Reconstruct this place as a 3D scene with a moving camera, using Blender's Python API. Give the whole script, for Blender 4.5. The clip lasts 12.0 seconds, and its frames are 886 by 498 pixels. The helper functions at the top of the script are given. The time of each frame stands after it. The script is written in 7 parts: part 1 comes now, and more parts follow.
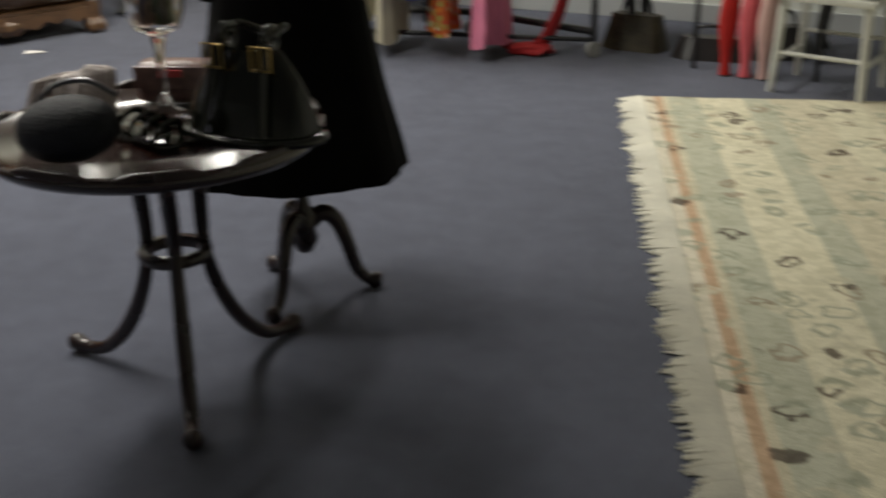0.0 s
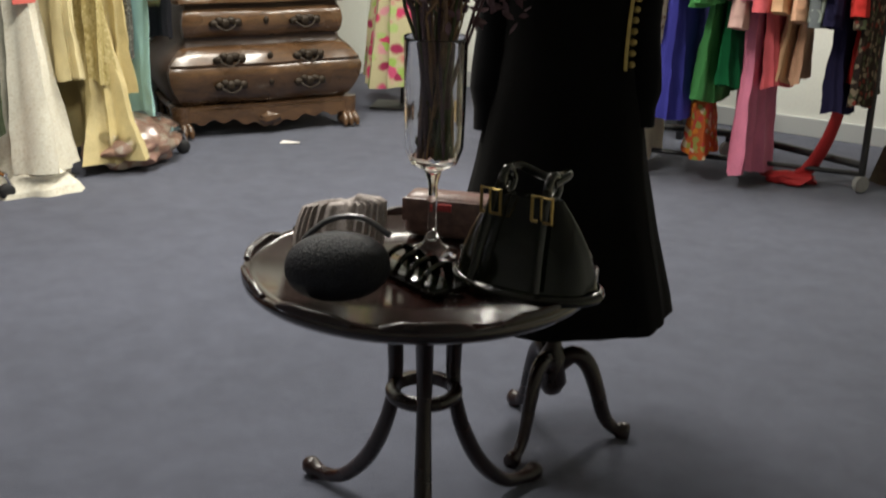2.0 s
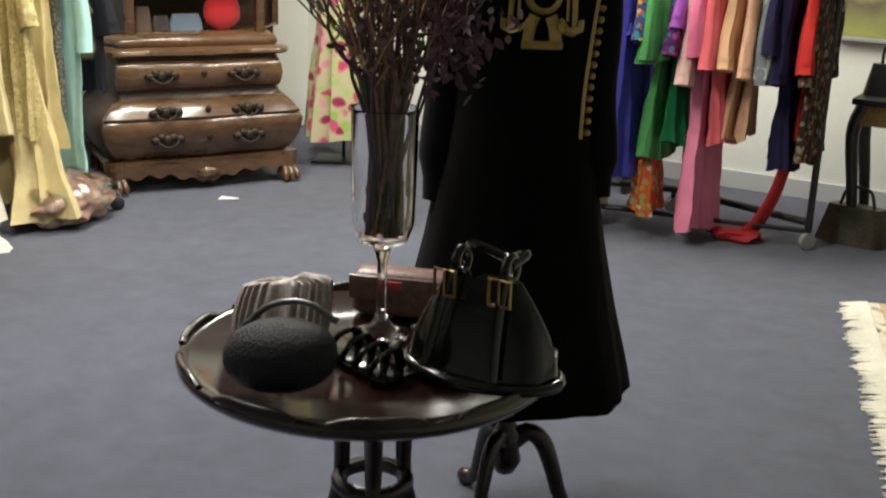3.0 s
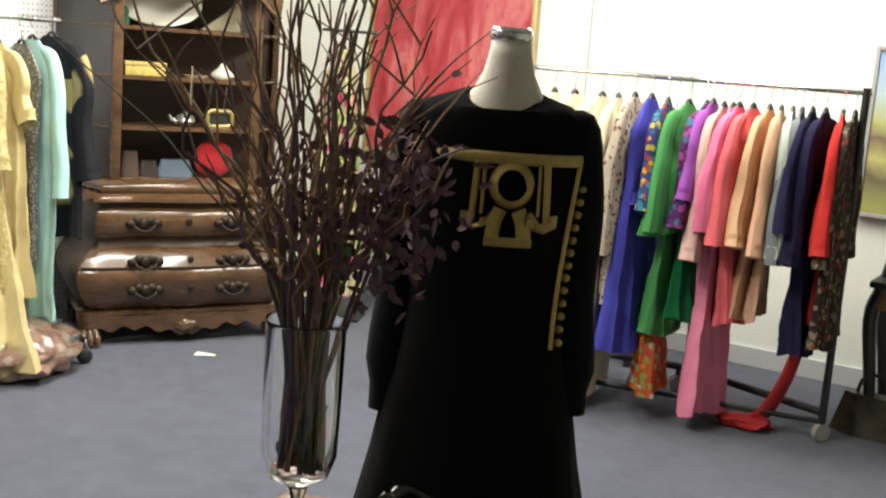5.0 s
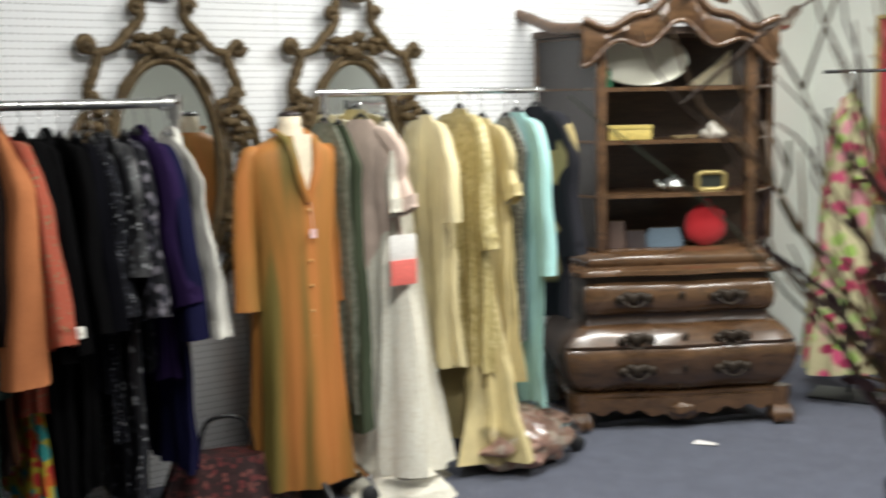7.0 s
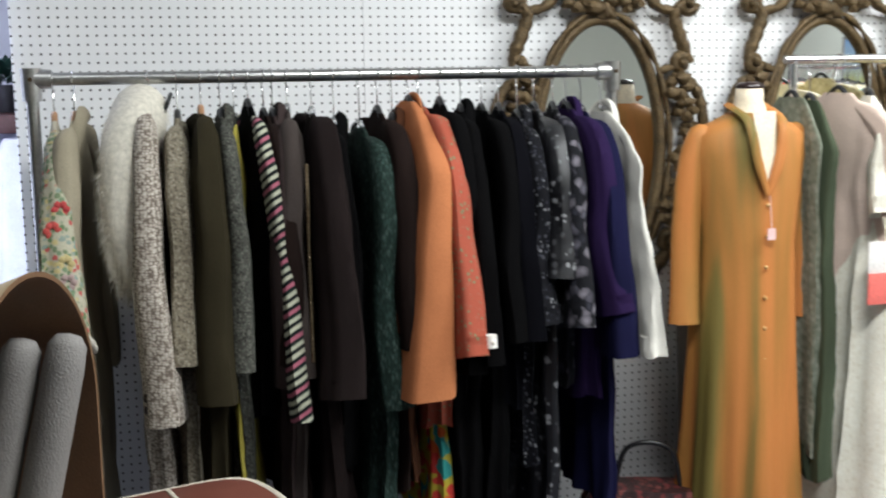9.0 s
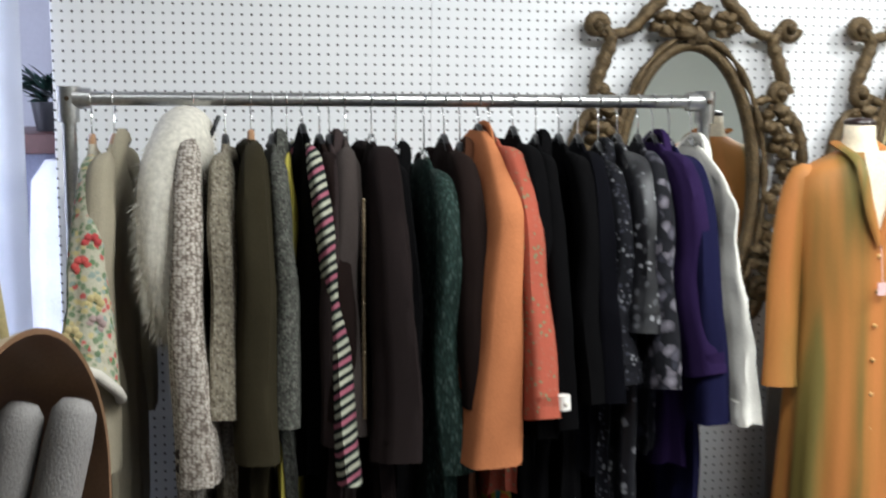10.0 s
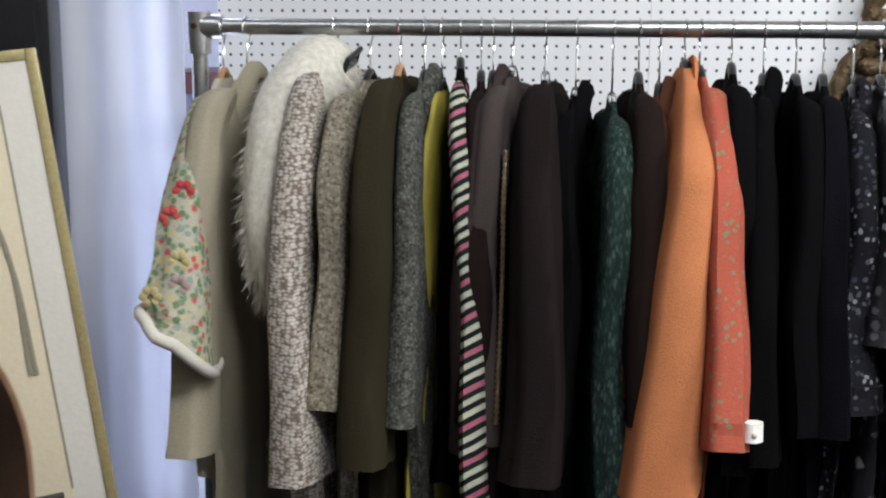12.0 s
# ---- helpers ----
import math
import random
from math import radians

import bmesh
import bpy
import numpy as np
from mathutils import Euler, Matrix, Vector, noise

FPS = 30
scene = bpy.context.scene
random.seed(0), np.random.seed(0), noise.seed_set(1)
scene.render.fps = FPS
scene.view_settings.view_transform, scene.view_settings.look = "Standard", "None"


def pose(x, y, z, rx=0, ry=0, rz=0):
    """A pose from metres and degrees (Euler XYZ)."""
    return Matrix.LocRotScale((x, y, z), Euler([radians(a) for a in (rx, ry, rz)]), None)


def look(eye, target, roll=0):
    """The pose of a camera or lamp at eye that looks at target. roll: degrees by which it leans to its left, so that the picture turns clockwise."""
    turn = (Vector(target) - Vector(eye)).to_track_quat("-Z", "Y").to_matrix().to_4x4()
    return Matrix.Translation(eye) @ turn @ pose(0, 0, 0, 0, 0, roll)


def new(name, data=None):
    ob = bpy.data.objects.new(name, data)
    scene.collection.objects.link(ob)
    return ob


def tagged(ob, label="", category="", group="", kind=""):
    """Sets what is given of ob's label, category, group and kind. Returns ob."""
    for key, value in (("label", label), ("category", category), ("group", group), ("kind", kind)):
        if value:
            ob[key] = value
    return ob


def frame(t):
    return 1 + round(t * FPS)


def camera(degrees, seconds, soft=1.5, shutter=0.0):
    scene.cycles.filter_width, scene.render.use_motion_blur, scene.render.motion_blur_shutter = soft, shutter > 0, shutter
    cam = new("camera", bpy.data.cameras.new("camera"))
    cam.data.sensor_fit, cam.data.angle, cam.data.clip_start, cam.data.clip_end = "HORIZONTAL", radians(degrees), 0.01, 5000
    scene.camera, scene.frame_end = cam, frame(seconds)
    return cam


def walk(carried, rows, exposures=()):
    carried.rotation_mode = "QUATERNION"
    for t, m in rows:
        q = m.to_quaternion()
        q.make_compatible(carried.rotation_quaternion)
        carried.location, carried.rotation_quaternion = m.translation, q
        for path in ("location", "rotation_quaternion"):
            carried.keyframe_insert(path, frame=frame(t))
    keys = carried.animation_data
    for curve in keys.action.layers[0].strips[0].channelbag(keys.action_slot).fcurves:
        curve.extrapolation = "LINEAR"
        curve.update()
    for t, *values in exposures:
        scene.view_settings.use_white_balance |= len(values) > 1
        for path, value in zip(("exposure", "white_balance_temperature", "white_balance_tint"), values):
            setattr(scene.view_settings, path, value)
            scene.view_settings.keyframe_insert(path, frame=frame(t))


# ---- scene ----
cam = camera(42.68, 12.0, soft=2.0, shutter=0.6)
PATH = [
    (0, (0.649, 1.123, 1.305), (0.115, 2.882, 0.516), -0.21),
    (0.5, (0.604, 1.166, 1.307), (-0.163, 2.844, 0.536), 0.01),
    (1, (0.544, 1.2, 1.324), (-0.304, 2.848, 0.572), 0.55),
    (1.5, (0.498, 1.226, 1.349), (-0.39, 2.873, 0.643), 0.94),
    (2, (0.469, 1.268, 1.368), (-0.428, 2.934, 0.719), 1.4),
    (2.5, (0.425, 1.328, 1.385), (-0.442, 3.024, 0.774), 2.06),
    (3, (0.387, 1.38, 1.392), (-0.429, 3.115, 0.82), 2.09),
    (5, (0.348, 1.743, 1.459), (-0.532, 3.506, 1.118), 4.34),
    (5.5, (0.278, 1.813, 1.451), (-0.686, 3.539, 1.152), 3.61),
    (6, (0.166, 1.905, 1.458), (-0.981, 3.517, 1.168), 2.0),
    (6.5, (0.063, 2.025, 1.446), (-1.286, 3.476, 1.174), 0.36),
    (7, (-0.051, 2.065, 1.44), (-1.574, 3.334, 1.178), -1.13),
    (7.5, (-0.199, 2.145, 1.417), (-1.867, 3.214, 1.135), -1.68),
    (9.5, (-0.814, 2.341, 1.478), (-2.698, 2.937, 1.165), 0.03),
    (10, (-0.953, 2.392, 1.478), (-2.856, 2.939, 1.195), 0.48),
    (10.5, (-1.072, 2.528, 1.447), (-3.024, 2.863, 1.166), -0.89),
    (11, (-1.176, 2.687, 1.443), (-3.149, 2.808, 1.143), 1.01),
    (11.5, (-1.272, 2.791, 1.429), (-3.245, 2.779, 1.105), 1.16),
    (12, (-1.413, 2.914, 1.417), (-3.377, 2.807, 1.058), 0.46),
]
EXPOSURES = [(0, -0.42, 6650, 10), (1.0, -0.28, 6600, 10), (1.6, -0.17, 6650, 10), (2.5, 0.02, 6750, 10), (5.0, 0.24, 6750, 10), (6.2, 0.2, 6450, 10), (7.0, -0.17, 6200, 10), (7.5, -0.24, 6050, 10), (9.5, 0.22, 5900, 10), (12.0, 0.1, 5850, 13)]
walk(cam, [(t, look(eye, target, roll)) for t, eye, target, roll in PATH], EXPOSURES)

# room frame: local x points from the long pegboard wall into the room, local y runs along it
ROOM = pose(-3.93, 4.1, 0, 0, 0, -4.805)
PI = math.pi


def room(x, y, z=0, rz=0, rx=0, ry=0):
    return ROOM @ pose(x, y, z, rx, ry, rz)


# ---- world and lights ----
world = bpy.data.worlds.new("world")
scene.world = world
world.use_nodes = True
wn = world.node_tree.nodes
sky = wn.new("ShaderNodeTexSky")
sky.sky_type, sky.sun_disc, sky.sun_elevation, sky.sun_rotation = "NISHITA", False, radians(35), radians(200)
world.node_tree.links.new(sky.outputs[0], wn["Background"].inputs[0])
wn["Background"].inputs[1].default_value = 0.08


def area_lamp(name, m, sx, sy, watts, colour):
    data = bpy.data.lights.new(name, "AREA")
    data.shape, data.size, data.size_y, data.energy, data.color = "RECTANGLE", sx, sy, watts, colour
    ob = new(name, data)
    ob.matrix_world = m
    return ob


TUBE_WHITE = (1.0, 0.98, 0.9)
CEILING = 2.85
FIXTURES = [(1.35, 1.5), (2.1, -0.2), (3.0, 2.5), (1.7, -2.2)]
WATTS = [68, 80, 66, 9]
for (fx, fy), w in zip(FIXTURES, WATTS):
    area_lamp("fluorescent_light", room(fx, fy, CEILING - 0.075), 0.3, 1.2, w, TUBE_WHITE)
# added lamp behind the white sheet, glows through as daylight on the column
area_lamp("window_daylight", look((-4.22, 2.09, 1.3), (-4.0, 2.1, 1.3)), 0.1, 2.2, 11, (0.8, 0.84, 1.0))
# added fill lamp without a window, brightens the space beyond the partition
area_lamp("shop_window_daylight", look((-4.7, 0.7, 1.7), (-5.0, 3.0, 1.5)), 0.8, 1.8, 22, (0.8, 0.82, 1.0))

# ---- materials ----
MATS = {}


def nodes_of(name):
    m = bpy.data.materials.new(name)
    m.use_nodes = True
    t = m.node_tree
    return m, t.nodes, t.links, t.nodes["Principled BSDF"]


def coords(N, L, scale=(1, 1, 1)):
    tc, mp = N.new("ShaderNodeTexCoord"), N.new("ShaderNodeMapping")
    mp.inputs["Scale"].default_value = scale
    L.new(tc.outputs["Object"], mp.inputs[0])
    return mp.outputs[0]


def noise_of(N, L, vec, scale, detail=4, rough=0.55, dist=0.0):
    n = N.new("ShaderNodeTexNoise")
    n.inputs["Scale"].default_value, n.inputs["Detail"].default_value = scale, detail
    n.inputs["Roughness"].default_value, n.inputs["Distortion"].default_value = rough, dist
    L.new(vec, n.inputs["Vector"])
    return n.outputs["Fac"]


def ramp(N, L, fac, stops, mode="LINEAR"):
    r = N.new("ShaderNodeValToRGB")
    r.color_ramp.interpolation = mode
    e = r.color_ramp.elements
    while len(e) < len(stops):
        e.new(0.5)
    for k, (p, c) in zip(e, stops):
        k.position, k.color = p, (*c, 1) if len(c) == 3 else c
    L.new(fac, r.inputs[0])
    return r.outputs[0]


def mix(N, L, fac, a, b, kind="MIX"):
    m = N.new("ShaderNodeMix")
    m.data_type, m.blend_type = "RGBA", kind
    for s, v in ((0, fac), (6, a), (7, b)):
        if isinstance(v, (int, float)):
            m.inputs[s].default_value = v
        elif isinstance(v, tuple):
            m.inputs[s].default_value = (*v, 1)
        else:
            L.new(v, m.inputs[s])
    return m.outputs[2]


def bump(N, L, P, height, strength, dist=0.002):
    b = N.new("ShaderNodeBump")
    b.inputs["Strength"].default_value, b.inputs["Distance"].default_value = strength, dist
    L.new(height, b.inputs["Height"])
    L.new(b.outputs[0], P.inputs["Normal"])


def dim(c, k):
    return tuple(min(1, v * k) for v in c)


def surface(name, colour, rough=0.7, metal=0.0, vary=0.25, big=6, fine=120, relief=0.3, sheen=0.0, coat=0.0, spec=0.5, depth=0.002, stretch=(1, 1, 1)):
    """Plain stuff with stains at one scale and grain at another."""
    if name in MATS:
        return MATS[name]
    m, N, L, P = nodes_of(name)
    v = coords(N, L, stretch)
    a, b = noise_of(N, L, v, big, 5), noise_of(N, L, v, fine, 3)
    c = ramp(N, L, a, [(0.3, dim(colour, 1 - vary)), (0.7, dim(colour, 1 + vary * 0.6))])
    c = mix(N, L, 0.5, c, ramp(N, L, b, [(0.3, dim(colour, 1 - vary)), (0.7, dim(colour, 1 + vary))]))
    L.new(c, P.inputs["Base Color"])
    P.inputs["Metallic"].default_value = metal
    L.new(ramp(N, L, a, [(0.2, (rough * 0.85,) * 3), (0.8, (min(1, rough * 1.15),) * 3)]), P.inputs["Roughness"])
    P.inputs["Sheen Weight"].default_value, P.inputs["Coat Weight"].default_value = sheen, coat
    P.inputs["Specular IOR Level"].default_value = spec
    if relief:
        bump(N, L, P, b, relief, depth)
    MATS[name] = m
    return m


def fabric(name, colour, rough=0.9, sheen=0.0, vary=0.2, fine=380, relief=0.6, spec=0.1, crease=0.55):
    """Woven cloth: weave, soft creases and slight fading."""
    if name in MATS:
        return MATS[name]
    m, N, L, P = nodes_of(name)
    v = coords(N, L)
    vs = coords(N, L, (1, 1, 0.25))
    a, b, cr = noise_of(N, L, v, 5, 4), noise_of(N, L, v, fine, 2), noise_of(N, L, vs, 22, 3, 0.5, 0.6)
    c = ramp(N, L, a, [(0.3, dim(colour, 1 - vary)), (0.7, dim(colour, 1 + vary))])
    c = mix(N, L, 0.35, c, ramp(N, L, b, [(0.35, dim(colour, 0.7)), (0.65, dim(colour, 1.25))]))
    L.new(c, P.inputs["Base Color"])
    P.inputs["Roughness"].default_value, P.inputs["Sheen Weight"].default_value = rough, sheen
    P.inputs["Specular IOR Level"].default_value = min(spec, 0.012 + 1.2 * max(colour)) if spec < 0.2 else spec
    h = mix(N, L, crease, b, cr)
    bump(N, L, P, h, relief, 0.006)
    MATS[name] = m
    return m


def printed(name, ground, colours, scale=30, size=0.45, rough=0.85, spec=0.12, sheen=0.0, stretch=(1, 1, 1), soft=0.06, chance=1.0):
    """Cloth printed with blotches of several colours on a ground."""
    if name in MATS:
        return MATS[name]
    m, N, L, P = nodes_of(name)
    v = coords(N, L, stretch)
    w = N.new("ShaderNodeTexNoise")
    w.inputs["Scale"].default_value = scale * 0.8
    L.new(v, w.inputs["Vector"])
    warp = N.new("ShaderNodeVectorMath")
    warp.operation = "MULTIPLY_ADD"
    L.new(w.outputs["Color"], warp.inputs[0])
    warp.inputs[1].default_value = (0.9 * chance / scale,) * 3
    L.new(v, warp.inputs[2])
    vo = N.new("ShaderNodeTexVoronoi")
    vo.inputs["Scale"].default_value, vo.inputs["Randomness"].default_value = scale, chance
    L.new(warp.outputs[0], vo.inputs["Vector"])
    sep = N.new("ShaderNodeSeparateColor")
    L.new(vo.outputs["Color"], sep.inputs[0])
    k = len(colours)
    cell = ramp(N, L, sep.outputs[0], [(i / k, c) for i, c in enumerate(colours)], "CONSTANT")
    inside = ramp(N, L, vo.outputs["Distance"], [(size - soft, (1, 1, 1)), (size + soft, (0, 0, 0))])
    fine = noise_of(N, L, v, 400, 2)
    c = mix(N, L, inside, tuple(ground), cell)
    c = mix(N, L, 0.3, c, ramp(N, L, fine, [(0.3, (0.25, 0.25, 0.25)), (0.7, (1, 1, 1))]), "MULTIPLY")
    L.new(c, P.inputs["Base Color"])
    P.inputs["Roughness"].default_value, P.inputs["Specular IOR Level"].default_value = rough, spec
    P.inputs["Sheen Weight"].default_value = sheen
    bump(N, L, P, fine, 0.3, 0.003)
    MATS[name] = m
    return m


def banded(name, colours, period, axis="Z", rough=0.9, wobble=0.01, slant=0.0):
    """Cloth knitted in level stripes."""
    m, N, L, P = nodes_of(name)
    v = coords(N, L)
    sep = N.new("ShaderNodeSeparateXYZ")
    L.new(v, sep.inputs[0])
    wob = noise_of(N, L, v, 12, 2)
    ma = N.new("ShaderNodeMath")
    ma.operation = "MULTIPLY_ADD"
    L.new(wob, ma.inputs[0])
    ma.inputs[1].default_value = wobble
    L.new(sep.outputs[axis], ma.inputs[2])
    sx = N.new("ShaderNodeMath")
    sx.operation = "MULTIPLY_ADD"
    L.new(sep.outputs["Y"], sx.inputs[0])
    sx.inputs[1].default_value = 0.35
    L.new(ma.outputs[0], sx.inputs[2])
    sy = N.new("ShaderNodeMath")
    sy.operation = "MULTIPLY_ADD"
    L.new(sep.outputs["X"], sy.inputs[0])
    sy.inputs[1].default_value = slant
    L.new(sx.outputs[0], sy.inputs[2])
    d = N.new("ShaderNodeMath")
    d.operation = "DIVIDE"
    L.new(sy.outputs[0], d.inputs[0])
    d.inputs[1].default_value = period
    f = N.new("ShaderNodeMath")
    f.operation = "FRACT"
    L.new(d.outputs[0], f.inputs[0])
    k = len(colours)
    c = ramp(N, L, f.outputs[0], [(i / k, q) for i, q in enumerate(colours)], "CONSTANT")
    fine = noise_of(N, L, v, 350, 2)
    L.new(mix(N, L, 0.35, c, ramp(N, L, fine, [(0.3, (0.2, 0.2, 0.2)), (0.7, (1, 1, 1))]), "MULTIPLY"), P.inputs["Base Color"])
    P.inputs["Roughness"].default_value, P.inputs["Specular IOR Level"].default_value = rough, 0.1
    bump(N, L, P, fine, 0.5, 0.004)
    return m


def wood(name, dark, light, rough=0.3, coat=0.4, scale=9, stretch=(1, 8, 8)):
    m, N, L, P = nodes_of(name)
    v = coords(N, L, stretch)
    a, b = noise_of(N, L, v, scale, 6, 0.6, 1.2), noise_of(N, L, v, scale * 9, 4)
    s = noise_of(N, L, coords(N, L), 3.5, 3)
    c = ramp(N, L, a, [(0.25, dark), (0.75, light)])
    c = mix(N, L, 0.3, c, ramp(N, L, b, [(0.3, dim(dark, 0.6)), (0.7, light)]))
    c = mix(N, L, 0.5, c, ramp(N, L, s, [(0.3, (0.45, 0.42, 0.4)), (0.7, (1, 1, 1))]), "MULTIPLY")
    L.new(c, P.inputs["Base Color"])
    L.new(ramp(N, L, s, [(0.2, (rough * 0.8,) * 3), (0.8, (min(1, rough * 1.4),) * 3)]), P.inputs["Roughness"])
    P.inputs["Coat Weight"].default_value = coat
    P.inputs["Coat Roughness"].default_value = 0.15
    bump(N, L, P, b, 0.15, 0.001)
    return m


def carpet_material():
    m, N, L, P = nodes_of("blue_grey_carpet")
    v = coords(N, L)
    big, mid, fine = noise_of(N, L, v, 0.9, 4), noise_of(N, L, v, 9, 5, 0.65), noise_of(N, L, v, 260, 3, 0.7)
    base = (0.102, 0.110, 0.146)
    c = ramp(N, L, fine, [(0.25, dim(base, 0.62)), (0.75, dim(base, 1.45))])
    c = mix(N, L, 0.45, c, ramp(N, L, mid, [(0.32, dim(base, 0.6)), (0.68, dim(base, 1.32))]))
    c = mix(N, L, 0.3, c, ramp(N, L, big, [(0.35, dim(base, 0.75)), (0.65, dim(base, 1.2))]))
    L.new(c, P.inputs["Base Color"])
    P.inputs["Roughness"].default_value, P.inputs["Specular IOR Level"].default_value = 1.0, 0.05
    P.inputs["Sheen Weight"].default_value = 0.15
    bump(N, L, P, fine, 0.7, 0.006)
    return m


def pegboard_material():
    """White hardboard with holes every 25.4 mm."""
    m, N, L, P = nodes_of("white_pegboard")
    v = coords(N, L)
    sep = N.new("ShaderNodeSeparateXYZ")
    L.new(v, sep.inputs[0])

    def cell(out):
        d = N.new("ShaderNodeMath")
        d.operation = "DIVIDE"
        L.new(out, d.inputs[0])
        d.inputs[1].default_value = 0.0254
        f = N.new("ShaderNodeMath")
        f.operation = "FRACT"
        L.new(d.outputs[0], f.inputs[0])
        s = N.new("ShaderNodeMath")
        s.operation = "SUBTRACT"
        L.new(f.outputs[0], s.inputs[0])
        s.inputs[1].default_value = 0.5
        q = N.new("ShaderNodeMath")
        q.operation = "POWER"
        L.new(s.outputs[0], q.inputs[0])
        q.inputs[1].default_value = 2
        return q.outputs[0]

    add = N.new("ShaderNodeMath")
    add.operation = "ADD"
    L.new(cell(sep.outputs["Y"]), add.inputs[0])
    L.new(cell(sep.outputs["Z"]), add.inputs[1])
    hole = ramp(N, L, add.outputs[0], [(0.012, (0, 0, 0)), (0.024, (1, 1, 1))])
    paint = ramp(N, L, noise_of(N, L, v, 2.2, 5), [(0.3, (0.78, 0.79, 0.8)), (0.7, (0.86, 0.86, 0.86))])
    L.new(mix(N, L, hole, (0.06, 0.055, 0.05), paint), P.inputs["Base Color"])
    P.inputs["Roughness"].default_value = 0.45
    bump(N, L, P, hole, 0.6, 0.004)
    return m


def plaster_material(name, colour, rough=0.7):
    return surface(name, colour, rough, vary=0.05, big=1.3, fine=90, relief=0.12)


def rug_material():
    m, N, L, P = nodes_of("oriental_rug_pile")
    v = coords(N, L)
    sep = N.new("ShaderNodeSeparateXYZ")
    L.new(v, sep.inputs[0])
    cream, sage, tan, salmon = (0.82, 0.77, 0.58), (0.6, 0.6, 0.47), (0.74, 0.68, 0.51), (0.65, 0.46, 0.31)
    d = N.new("ShaderNodeMath")
    d.operation = "DIVIDE"
    L.new(sep.outputs["X"], d.inputs[0])
    d.inputs[1].default_value = 2.2
    bands = ramp(N, L, d.outputs[0], [(0.0, (0.8, 0.74, 0.6)), (0.022, salmon), (0.036, tan), (0.05, sage), (0.105, cream), (0.19, sage), (0.235, tan), (0.32, cream), (0.40, tan)], "CONSTANT")
    vo = N.new("ShaderNodeTexVoronoi")
    vo.inputs["Scale"].default_value = 11
    wn_ = N.new("ShaderNodeTexNoise")
    wn_.inputs["Scale"].default_value = 17
    L.new(v, wn_.inputs["Vector"])
    bend = N.new("ShaderNodeVectorMath")
    bend.operation = "MULTIPLY_ADD"
    L.new(wn_.outputs["Color"], bend.inputs[0])
    bend.inputs[1].default_value = (0.11, 0.11, 0.0)
    L.new(v, bend.inputs[2])
    L.new(bend.outputs[0], vo.inputs["Vector"])
    s2 = N.new("ShaderNodeSeparateColor")
    L.new(vo.outputs["Color"], s2.inputs[0])
    motif = ramp(N, L, s2.outputs[1], [(0, (0.42, 0.44, 0.34)), (0.4, (0.7, 0.66, 0.5)), (0.7, (0.4, 0.33, 0.24)), (0.88, (0.07, 0.045, 0.04))], "CONSTANT")
    ring = ramp(N, L, vo.outputs["Distance"], [(0.2, (0, 0, 0)), (0.26, (1, 1, 1)), (0.36, (1, 1, 1)), (0.44, (0, 0, 0))])
    fine = noise_of(N, L, v, 160, 3)
    mid = noise_of(N, L, v, 26, 4, 0.6, 0.8)
    c = mix(N, L, mix(N, L, 0.8, (0, 0, 0), ring), bands, motif)
    c = mix(N, L, 0.35, c, ramp(N, L, mid, [(0.4, (0.5, 0.5, 0.42)), (0.6, (1, 1, 1))]), "MULTIPLY")
    c = mix(N, L, 0.4, c, ramp(N, L, fine, [(0.3, (0.4, 0.4, 0.4)), (0.7, (1, 1, 1))]), "MULTIPLY")
    L.new(c, P.inputs["Base Color"])
    P.inputs["Roughness"].default_value, P.inputs["Specular IOR Level"].default_value = 1, 0.05
    bump(N, L, P, fine, 0.6, 0.005)
    return m


def painting_material(name, cols, scale, stretch=(1, 1, 1)):
    m, N, L, P = nodes_of(name)
    v = coords(N, L, stretch)
    a, b, d = noise_of(N, L, v, scale, 5, 0.65, 1.5), noise_of(N, L, v, scale * 4, 4, 0.6, 0.8), noise_of(N, L, coords(N, L), 70, 3)
    c = ramp(N, L, a, [(0.28 + 0.44 * i / (len(cols) - 1), q) for i, q in enumerate(cols)])
    c = mix(N, L, 0.35, c, ramp(N, L, b, [(0.35, cols[0]), (0.65, cols[-1])]), "SOFT_LIGHT")
    L.new(c, P.inputs["Base Color"])
    P.inputs["Roughness"].default_value = 0.45
    bump(N, L, P, d, 0.35, 0.002)
    return m


def landscape_material():
    m, N, L, P = nodes_of("landscape_painting_canvas")
    v = coords(N, L)
    sep = N.new("ShaderNodeSeparateXYZ")
    L.new(v, sep.inputs[0])
    w = noise_of(N, L, v, 6, 4)
    ma = N.new("ShaderNodeMath")
    ma.operation = "MULTIPLY_ADD"
    L.new(w, ma.inputs[0])
    ma.inputs[1].default_value = 0.18
    L.new(sep.outputs["Z"], ma.inputs[2])
    c = ramp(N, L, ma.outputs[0], [(0.0, (0.1, 0.13, 0.05)), (0.14, (0.3, 0.32, 0.1)), (0.28, (0.12, 0.1, 0.06)), (0.36, (0.42, 0.4, 0.14)), (0.47, (0.16, 0.1, 0.07)), (0.55, (0.4, 0.42, 0.16)), (0.68, (0.4, 0.5, 0.55)), (0.85, (0.22, 0.36, 0.6))])
    L.new(c, P.inputs["Base Color"])
    P.inputs["Roughness"].default_value = 0.5
    bump(N, L, P, w, 0.2, 0.002)
    return m


